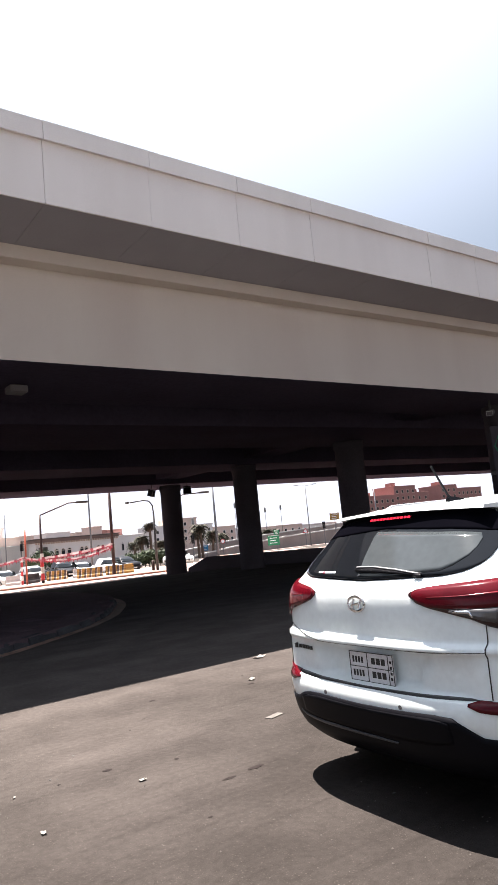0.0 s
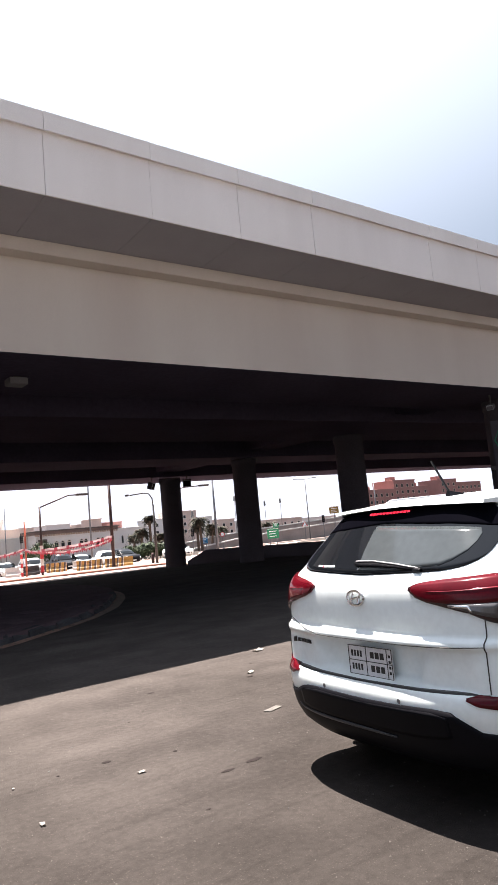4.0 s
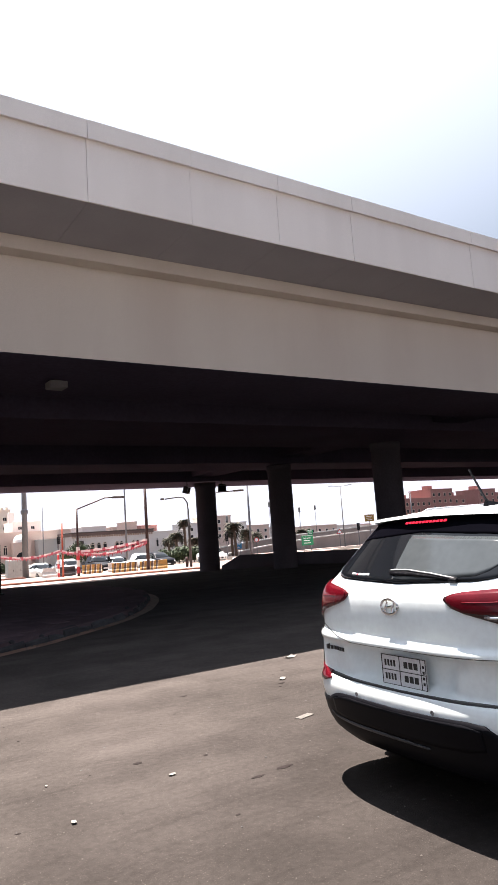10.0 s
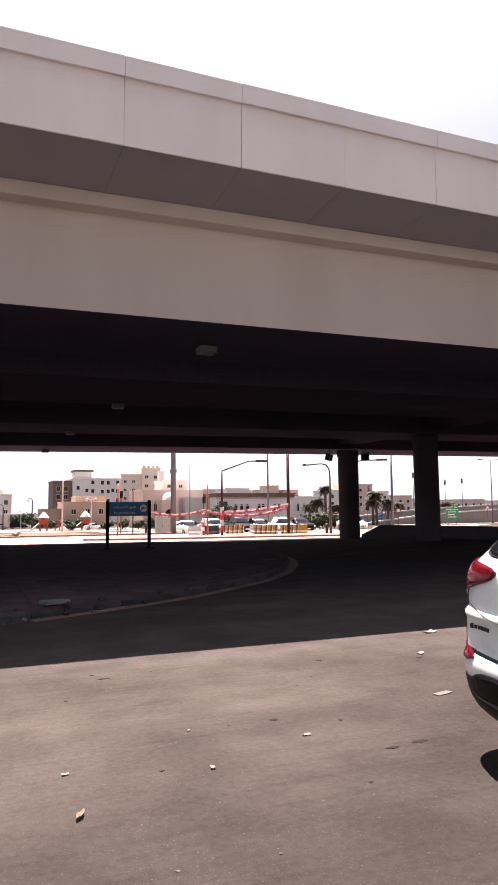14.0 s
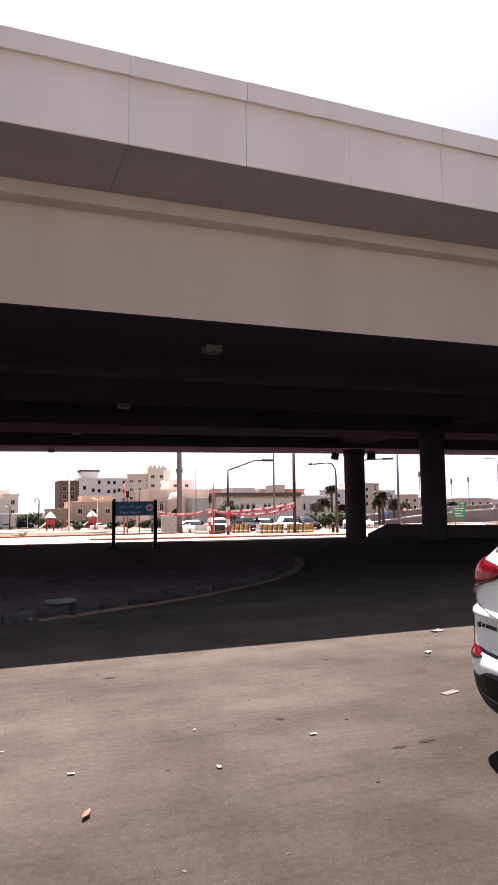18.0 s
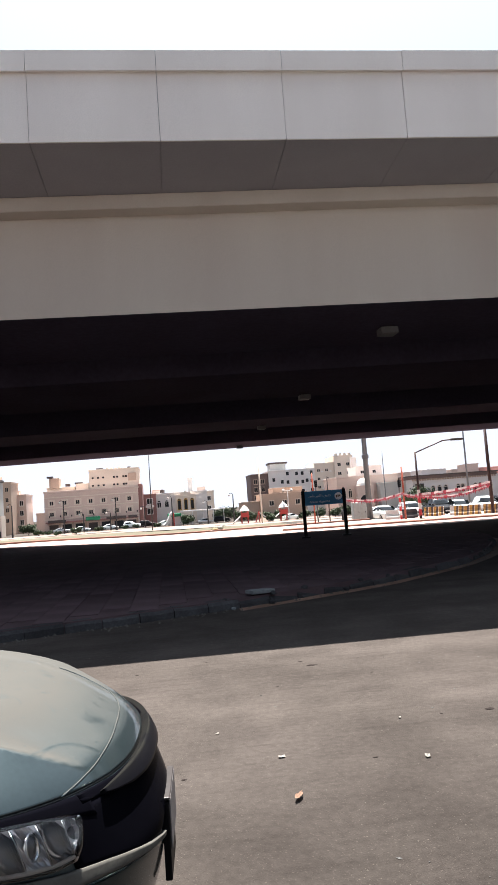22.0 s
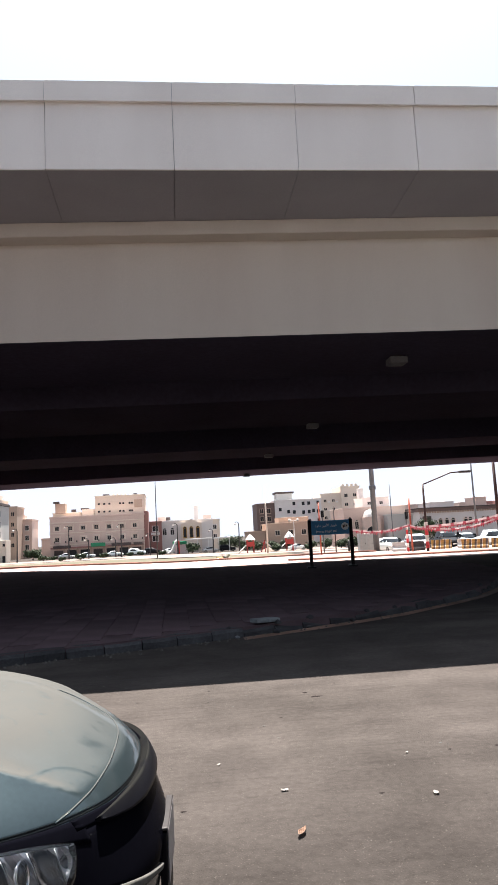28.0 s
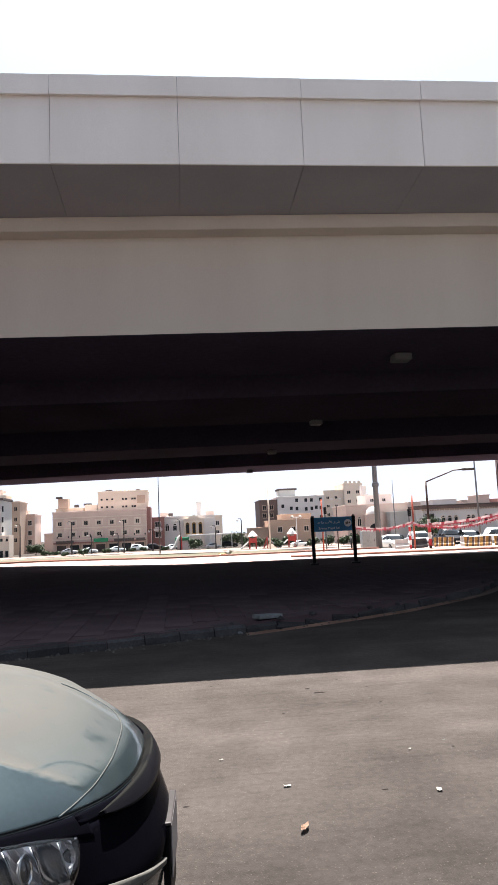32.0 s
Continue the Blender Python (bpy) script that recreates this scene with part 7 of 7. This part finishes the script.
for x, y, h in ((150, 205, 17), (172, 215, 15), (186, 222, 16), (137, 214, 13)):
    tt_ = upright("radio_mast", "thin far-off lattice mast", "mast", x, y, h, 0.15, 0.08, WALL_GREY)
    part("head_ring", lathe([(0.15, h - 2.2), (0.42, h - 1.9), (0.36, h - 0.4), (0.15, h)], 10), WALL_GREY, tt_)
l = road_lamp("street_lamp", "tall far street lamp with a long arm", 205, 192, 15.5, [(-3, -1, 16.4), (-6, -2, 16.7)], 0.2, STEEL, -1.2)
upright("pole", "far grey pole beside the red flats", "pole", 209, 190, 18.0, 0.25, 0.18, STEEL)
upright("lamp_column", "slim pale street lamp behind the mosque", "street lamp", 43.0, 133.3, 12.6, 0.12, 0.07, STEEL)

# ---- planting ----
def leaf_clump(bm, c, r, n, size, rng, flat=0.8):
    for _ in range(n):
        d = Vector((rng.gauss(0, 1), rng.gauss(0, 1), rng.gauss(0, 1) * flat))
        d.normalize()
        p = c + d * r * (0.55 + 0.5 * rng.random())
        a = Vector((rng.gauss(0, 1), rng.gauss(0, 1), rng.gauss(0, 1))).normalized()
        b = a.cross(d).normalized() if abs(a.dot(d)) < 0.98 else Vector((0, 0, 1))
        s = size * (0.6 + 0.8 * rng.random())
        bm.faces.new([bm.verts.new(p + q) for q in (a * s, b * s * 0.5, -a * s, -b * s * 0.5)])


def bush(x, y, w, h, seed, name="bush", label="rounded dark green clipped bush"):
    rng = random.Random(seed)
    t = thing(name, label, "bush", pose(x, y, gz(x, y)), "bushes")
    bm = bmesh.new()
    for _ in range(14):
        c = Vector((rng.uniform(-w, w) * 0.32, rng.uniform(-w, w) * 0.25, h * rng.uniform(0.35, 0.75)))
        leaf_clump(bm, c, min(w, h) * 0.30, 90, 0.16 * max(1.0, w / 3), rng)
    part("foliage", bm, LEAF, t)
    bm = bmesh.new()
    for k in range(4):
        tube([(0, 0, -0.05), (0.15 * w * math.cos(k * 1.7), 0.15 * w * math.sin(k * 1.7), h * 0.6)], [0.06, 0.03], 6, bm)
    part("stems", bm, TRUNK, t)
    return t


for i, (x, y, w, h) in enumerate(((4.6, 180, 4.0, 3.0), (-36.5, 186, 4.6, 3.0), (-20.7, 158, 2.6, 1.6), (-43, 168, 3.0, 1.2), (-53.3, 176, 3.4, 3.6), (-46.0, 170, 1.8, 0.9), (-29.5, 174, 2.2, 1.0), (-25.0, 160, 2.0, 0.9), (18.0, 176, 4.0, 3.0), (20.5, 172, 3.4, 2.6), (33.0, 150, 3.0, 2.4), (30.0, 152, 3.2, 2.0), (36.5, 150, 3.4, 2.2), (-8.5, 178, 2.0, 1.0), (22.0, 150, 2.6, 1.6), (17.0, 196, 4, 4.5), (15.0, 205, 5, 4.0), (52.0, 130, 4, 3.6), (48, 132, 4, 4.2), (56.5, 150, 5, 6.0), (-31.0, 170, 3.0, 1.4), (-17.0, 172, 3.2, 1.2), (-11.0, 174, 2.4, 1.0), (-3.0, 176, 2.2, 1.2), (25.0, 176, 4.0, 2.2), (28.5, 177, 3.4, 2.4), (41.0, 156, 4.0, 2.6), (44.0, 155, 3.0, 2.2), (-57.5, 174, 3.0, 1.4), (-62, 172, 3.4, 3.0))):
    bush(x, y, w, h, 100 + i)

# long clipped hedge behind the parked cars
t = thing("hedge", "long dense green hedge behind the parked cars", "hedge", pose(43.6, 78.6, gz(43.6, 78.6), 0, 0, -32))
rng = random.Random(7)
bm = bmesh.new()
for k in range(46):
    c = Vector((-3.4 + 6.8 * k / 45, rng.uniform(-0.4, 0.4), 1.1 + rng.uniform(-0.35, 0.5)))
    leaf_clump(bm, c, 0.75, 120, 0.17, rng)
part("foliage", bm, LEAF, t)
bm = bmesh.new()
for k in range(14):
    tube([(-3.2 + 0.48 * k, 0, -0.1), (-3.2 + 0.48 * k + 0.2, 0.1, 1.3)], [0.06, 0.03], 5, bm)
part("stems", bm, TRUNK, t)


def palm(x, y, h, seed, crown=2.3):
    rng = random.Random(seed)
    t = thing("palm_tree", "date palm with rough trunk and arching fronds", "palm tree", pose(x, y, gz(x, y)), "palms")
    lean = rng.uniform(-0.3, 0.3)
    n = 9
    prof = [(lean * (k / n) ** 2, 0, h * k / n - 0.1) for k in range(n + 1)]
    part("trunk", tube(prof, [0.26 - 0.008 * k + 0.03 * (k % 2) for k in range(n + 1)], 9), TRUNK, t)
    bm = bmesh.new()
    top_ = Vector(prof[-1])
    for k in range(64):
        a = 2 * math.pi * (k * 0.382) + rng.uniform(-0.2, 0.2)
        rise = rng.uniform(-0.9, 1.3)
        L = crown * 0.66 * rng.uniform(0.75, 1.15)
        prev = None
        d = Vector((math.cos(a), math.sin(a), 0))
        side = Vector((-d.y, d.x, 0))
        for s in range(7):
            u = s / 6
            p = top_ + d * L * u * (0.55 + 0.45 * math.cos(rise * 0.6)) + Vector((0, 0, L * (rise * u - (0.75 + 0.35 * rise) * u * u)))
            if prev is not None:
                for q in (-1, 1):
                    for e in range(3):
                        m = prev.lerp(p, 0.33 * e + 0.1)
                        w = 0.42 * math.sin(math.pi * (0.12 + 0.86 * u)) * crown / 2.3
                        tip = m + side * q * w + d * 0.18 + Vector((0, 0, -0.22 * w - 0.05))
                        bm.faces.new([bm.verts.new(v) for v in (m, m + d * 0.17, tip)])
                mid = side * 0.025
                bm.faces.new([bm.verts.new(v) for v in (prev - mid, prev + mid, p + mid, p - mid)])
            prev = p
    part("crown", bm, FROND, t)
    bm = bmesh.new()
    leaf_clump(bm, top_ + Vector((0, 0, -0.45)), 0.75, 260, 0.26, rng)
    part("old_fronds", bm, TRUNK, t)
    return t


for i, (x, y, h, c) in enumerate(((56.1, 103.8, 4.4, 2.3), (57.4, 103.1, 6.6, 1.9), (59.6, 104.0, 3.4, 2.0), (66.5, 101.5, 5.4, 2.6), (69.0, 106.5, 4.6, 2.4), (63.2, 104, 4.4, 2.2), (76.5, 113, 4.6, 2.6), (80.0, 118, 4.0, 2.4), (84.5, 122, 4.2, 2.4), (88.5, 126, 4.4, 2.4), (112.0, 140, 4.8, 2.8), (122, 150, 5.0, 2.8), (62.0, 118, 4.0, 2.4))):
    palm(x, y, h, 40 + i, c)


# playground towers on the lawn
def play_tower(x, y, h):
    t = thing("play_tower", "small red and white playground tower with a pointed roof", "playground", pose(x, y, gz(x, y)), "playground towers")
    for dx in (-0.7, 0.7):
        for dy in (-0.7, 0.7):
            part("leg", tube([(dx, dy, -0.05), (dx, dy, h * 0.7)], 0.08, 8), PLAY_RED, t)
    part("deck", box(-0.9, 0.9, -0.9, 0.9, h * 0.35, h * 0.4, 0.02), PLAY_RED, t)
    part("panel", box(-0.8, 0.8, -0.82, -0.76, h * 0.4, h * 0.6, 0.01), PLAY_RED, t)
    part("roof", lathe([(1.1, h * 0.7), (0.9, h * 0.78), (0.3, h * 0.95), (0.05, h)], 8), WHITE_PAINT, t)
    part("slide", sweep(lambda u: [(-0.9 - 1.8 * u, -0.35, h * 0.38 * (1 - u) + 0.05), (-0.9 - 1.8 * u, 0.35, h * 0.38 * (1 - u) + 0.05), (-0.9 - 1.8 * u, 0.4, h * 0.38 * (1 - u) + 0.3), (-0.9 - 1.8 * u, -0.4, h * 0.38 * (1 - u) + 0.3)], [0, 0.3, 0.6, 1.0]), WHITE_PAINT, t)
    return t


play_tower(16.4, 150.0, 4.0)
play_tower(25.0, 150.0, 4.2)
t = thing("slide", "small white playground slide with a red frame", "slide", pose(19.6, 150.0, gz(19.6, 150.0)))
part("chute", sweep(lambda u: [(2.4 * u, -0.35, 2.0 * (1 - u) + 0.1), (2.4 * u, 0.35, 2.0 * (1 - u) + 0.1), (2.4 * u, 0.4, 2.0 * (1 - u) + 0.4), (2.4 * u, -0.4, 2.0 * (1 - u) + 0.4)], [0, 0.3, 0.6, 0.85, 1.0]), WHITE_PAINT, t)
for dx in (-0.9, 0.0):
    part("ladder_rail", tube([(dx, -0.3, 0), (0.0, -0.3, 2.6)], 0.07, 6), PLAY_RED, t)
    part("ladder_rail", tube([(dx, 0.3, 0), (0.0, 0.3, 2.6)], 0.07, 6), PLAY_RED, t)
# white park lamp with two globes
t = thing("globe_lamp", "slim white park lamp with two pale globes", "street lamp", pose(26.2, 150.0, gz(26.2, 150.0)))
part("post", tube([(0, 0, -0.1), (0, 0, 6.6)], [0.12, 0.07], 8), WHITE_PAINT, t)
part("crossbar", tube([(-0.9, 0, 6.5), (0.9, 0, 6.5)], 0.05, 6), WHITE_PAINT, t)
for dx in (-0.9, 0.9):
    part("globe", lathe([(0.02, -0.32), (0.28, -0.18), (0.36, 0.0), (0.28, 0.2), (0.02, 0.33)], 12), LAMP_GLASS, t, m=Matrix.Translation((dx, 0, 6.6)))
t = thing("sand_mound", "low heap of pale sand on the lawn", "mound", pose(21.5, 158, gz(21.5, 158)))
part("heap", lathe([(2.4, -0.05), (1.6, 0.35), (0.8, 0.75), (0.05, 0.95)], 14), SAND, t)
t = thing("fallen_boards", "heap of yellow and white boards by the kerb", "debris", pose(3.9, 57.0, gz(3.9, 57)))
for k in range(5):
    part("board", box(-0.7, 0.65, -0.16, 0.16, 0, 0.07), YELLOW if k == 2 else WHITE_PAINT, t, m=pose(0.16 * k - 0.3, 0.1 * (k % 3), 0.04 + 0.05 * k, 4 * k, -10 + 7 * k, 25 * k))

# ---- kerb stones, paving, litter and grit ----
rng = random.Random(11)
kerb = thing("island_kerb", "worn grey concrete kerb stones round the traffic island, some broken", "kerb", kind="structure")
edge = [p for p in OUTLINE if p[0] > -14 and (p[1] < 30 or p[0] > 9)]
edge = [p for p in edge if p[1] < 33]
run = [edge[0]]
for a, b_ in zip(edge, edge[1:]):
    n = max(1, round(math.hypot(b_[0] - a[0], b_[1] - a[1]) / 0.5))
    run += [(a[0] + (b_[0] - a[0]) * k / n, a[1] + (b_[1] - a[1]) * k / n) for k in range(1, n + 1)]
for i, ((xa, ya), (xb, yb)) in enumerate(zip(run, run[1:])):
    d = Vector((xb - xa, yb - ya, 0))
    n = Vector((-d.y, d.x, 0)).normalized()
    cut = rng.uniform(0.01, 0.05)
    a, b_ = Vector((xa, ya, gz(xa, ya))) + d * cut * 0.5, Vector((xb, yb, gz(xb, yb))) - d * cut * 0.5
    wild = 1.0 if xa > 0.8 else 0.25
    h0, h1 = 0.152 + wild * rng.uniform(-0.05, 0.01), 0.152 + wild * rng.uniform(-0.05, 0.01)
    if wild == 1.0 and rng.random() < 0.4:
        h1 -= rng.uniform(0.03, 0.09)
    o = n * wild * rng.uniform(-0.03, 0.02)
    bm = bmesh.new()
    rings = []
    for p, h in ((a + o, h0), (a.lerp(b_, 0.5) + o, (h0 + h1) / 2 + rng.uniform(-0.012, 0.012)), (b_ + o, h1)):
        rings.append([bm.verts.new(q) for q in (p - n * 0.06 - Vector((0, 0, 0.1)), p + n * 0.13 - Vector((0, 0, 0.1)), p + n * 0.13 + Vector((0, 0, h)), p + n * 0.02 + Vector((0, 0, h)), p - n * 0.045 + Vector((0, 0, h - 0.06)))])
    for u, w in zip(rings, rings[1:]):
        for k in range(5):
            bm.faces.new((u[k], u[(k + 1) % 5], w[(k + 1) % 5], w[k]))
    bm.faces.new(rings[0][::-1])
    bm.faces.new(rings[-1])
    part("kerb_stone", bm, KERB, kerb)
# one loose pale block lying on the kerb
t = thing("loose_kerb_block", "loose pale concrete block lying on the kerb", "block", pose(1.38, 11.0, 0.165, 0, 2, 26))
part("block", box(-0.215, 0.215, -0.11, 0.11, 0.0, 0.06, 0.012), BLOCK, t)
# concrete gutter strip at the kerb's foot
lane = [p for p in OUTLINE if 0.9 < p[0] and p[1] < 24]
bm = ribbon([(x + 0.16 * max(0.0, (x - 5) / 5), y - 0.34) for x, y in lane], [(x, y - 0.02) for x, y in lane], 0.004, rows=2)
tagged(part("gutter_strip", bm, GUTTER), "worn concrete gutter strip along the island kerb", "gutter", kind="structure")
# chunks broken off the kerb
for k in range(16):
    x = rng.uniform(-1, 7.5)
    y = near_kerb(x) if x < 5 else near_kerb(5) + (x - 5) * 1.05
    s = rng.uniform(0.03, 0.075)
    t = thing("kerb_chunk", "broken lump of kerb concrete", "rubble", pose(x, y + rng.uniform(-0.16, 0.12), gz(x, y) + (0.005 if rng.random() < 0.6 else 0.13), 0, 0, rng.uniform(0, 180)), "kerb chunks")
    bm = bmesh.new()
    bmesh.ops.create_icosphere(bm, subdivisions=1, radius=s)
    for v in bm.verts:
        v.co = Vector((v.co.x * rng.uniform(0.7, 1.6), v.co.y * rng.uniform(0.6, 1.1), max(0.0, v.co.z * 0.7 + s * 0.35)))
    part("lump", bm, BLOCK if k % 6 == 0 else KERB, t)
# rubble in the gutter
bm = bmesh.new()
for _ in range(260):
    x = rng.uniform(-4, 9.3)
    y = near_kerb(x) - abs(rng.gauss(0, 0.14)) - 0.06
    s = rng.uniform(0.008, 0.035)
    v = [bm.verts.new((x + s * math.cos(k * 2.1 + s * 90), y + s * math.sin(k * 2.1 + s * 90), 0.001)) for k in range(3)]
    v.append(bm.verts.new((x, y, s * 0.9)))
    for f in ((0, 1, 3), (1, 2, 3), (2, 0, 3)):
        bm.faces.new([v[k] for k in f])
tagged(part("gutter_rubble", bm, PEBBLE), "bits of broken concrete and grit along the gutter", "rubble", kind="stuff")

# paving slabs: near ones are pieces, the rest one mesh
SW, SL = 0.43, 0.86
slab = bmesh.new()
box(-SW / 2 + 0.004, SW / 2 - 0.004, -SL / 2 + 0.004, SL / 2 - 0.004, 0.0, 0.028, bm=slab)
slab_me = bpy.data.meshes.new("slab")
slab.to_mesh(slab_me)
slab.free()
slab_me.materials.append(PAVER)
rest = bmesh.new()
near_n = 0
for i in range(-56, 25):
    for j in range(9, 52):
        x, y = i * SW, j * SL + (SL / 2 if i % 2 else 0)
        if not all(inside_island(x + a, y + c_) for a in (-0.24, 0.24) for c_ in (-0.44, 0.44)):
            continue
        z = gz(x, y) + 0.126 + rng.uniform(0, 0.0025)
        if x > -5.2 and y < 16.2 and near_n < 298:
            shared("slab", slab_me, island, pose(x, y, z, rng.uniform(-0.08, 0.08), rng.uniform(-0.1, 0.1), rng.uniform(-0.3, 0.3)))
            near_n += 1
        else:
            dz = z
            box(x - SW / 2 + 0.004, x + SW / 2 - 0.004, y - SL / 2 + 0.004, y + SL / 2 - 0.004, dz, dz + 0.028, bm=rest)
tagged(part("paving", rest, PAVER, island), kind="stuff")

# a flattened pale card stuck to the road
t = thing("flat_card", "flattened pale cardboard stuck to the asphalt", "litter", pose(3.8, 4.9, 0.003, 0, 0, 15), "litter")
part("sheet", box(-0.09, 0.09, -0.035, 0.035, 0.0, 0.004, 0.001), PEBBLE, t)

# litter on the asphalt
def scrap(x, y, s, label, material, yaw, name="paper_scrap"):
    t = thing(name, label, "litter", pose(x, y, 0.004, 0, 0, yaw), "litter")
    bm = bmesh.new()
    g = [[bm.verts.new((s * (u / 3 - 0.5) * 1.6, s * (v / 3 - 0.5), 0.004 + s * 0.22 * abs(math.sin(u * 1.4 + v * 0.9 + yaw)) * (0.3 + 0.7 * (u in (0, 3))))) for v in range(4)] for u in range(4)]
    for u in range(3):
        for v in range(3):
            bm.faces.new((g[u][v], g[u + 1][v], g[u + 1][v + 1], g[u][v + 1]))
    bmesh.ops.solidify(bm, geom=list(bm.faces), thickness=0.002)
    part("sheet", bm, material, t)
    return t


for x, y, s, yaw in ((5.5, 7.3, 0.10, 10), (4.62, 6.3, 0.06, 40), (2.26, 4.42, 0.032, 0), (1.46, 4.11, 0.028, 80), (1.54, 4.85, 0.014, 60), (0.62, 4.37, 0.026, 5), (0.26, 4.94, 0.015, 33)):
    scrap(x, y, s, "crumpled scrap of pale paper on the asphalt", PAPER, yaw)
t = thing("dry_leaf", "curled tan dry leaf on the asphalt", "leaf", pose(0.61, 3.75, 0.004, 0, 0, 60), "litter")
bm = bmesh.new()
mid = [bm.verts.new((0.027 * k - 0.054, 0, 0.012 + 0.006 * abs(k - 2))) for k in range(5)]
for sgn in (-1, 1):
    out = [bm.verts.new((0.027 * k - 0.054, sgn * 0.018 * math.sin(math.pi * k / 4), 0.004 + 0.02 * math.sin(math.pi * k / 4))) for k in range(1, 4)]
    bm.faces.new((mid[0], mid[1], out[0]))
    bm.faces.new((mid[1], mid[2], out[1], out[0]))
    bm.faces.new((mid[2], mid[3], out[2], out[1]))
    bm.faces.new((mid[3], mid[4], out[2]))
bmesh.ops.solidify(bm, geom=list(bm.faces), thickness=0.002)
part("blade", bm, LEAF_DRY, t)
part("stalk", tube([(0.054, 0, 0.022), (0.075, 0.01, 0.012)], 0.002, 6), LEAF_DRY, t)

# loose grit on the lit asphalt
bm = bmesh.new()
for _ in range(3800):
    y = 2.0 + 6.5 * rng.random() ** 1.3
    x = rng.uniform(-2.2, 7.0)
    s = 0.0018 + 0.007 * rng.random() ** 4
    a0 = rng.random() * 6.28
    v = [bm.verts.new((x + s * math.cos(a0 + k * 2.1), y + s * math.sin(a0 + k * 2.1), 0.0005)) for k in range(3)]
    v.append(bm.verts.new((x, y, s * 0.9)))
    for f in ((0, 1, 3), (1, 2, 3), (2, 0, 3)):
        bm.faces.new([v[k] for k in f])
tagged(part("grit", bm, GRIT), "loose pale grit scattered over the asphalt", "grit", kind="stuff")
bm = bmesh.new()
for _ in range(150):
    y = 2.6 + 5.2 * rng.random()
    x = rng.uniform(-1.5, 6.5)
    s = 0.003 + 0.008 * rng.random() ** 2
    a0 = rng.random() * 6.28
    v = [bm.verts.new((x + s * (1.8 if k in (0, 2) else 0.7) * math.cos(a0 + k * 1.57), y + s * math.sin(a0 + k * 1.57), 0.003)) for k in range(4)]
    bm.faces.new(v)
    v2 = bm.verts.new((x, y, 0.003 + s * 0.2))
    for k in range(4):
        bm.faces.new((v[k], v[(k + 1) % 4], v2))
tagged(part("tar_crumbs", bm, INK), "dark crumbs of tar and rubber on the asphalt", "grit", kind="stuff")
TAR = mat("tar_spot", (0.029, 0.024, 0.023), 0.8, var=0.2, scale=8, fine=60, bump=0.2, spec=0.02)
bm = bmesh.new()
for _ in range(48):
    x, y = rng.uniform(-2.0, 7.5), 3.2 + 4.2 * rng.random()
    s, a0, long = 0.008 + 0.020 * rng.random() ** 2, rng.random() * 6.28, rng.uniform(1.0, 2.6)
    v = [bm.verts.new((x + s * long * math.cos(k * 0.785) * rng.uniform(0.6, 1.2), y + s * math.sin(k * 0.785) * rng.uniform(0.6, 1.2), 0.0025)) for k in range(8)]
    mid = bm.verts.new((x, y, 0.004))
    for k in range(8):
        bm.faces.new((v[k], v[(k + 1) % 8], mid))
tagged(part("tar_spots", bm, TAR), "dark flat tar spots pressed into the asphalt", "tar", kind="stuff")
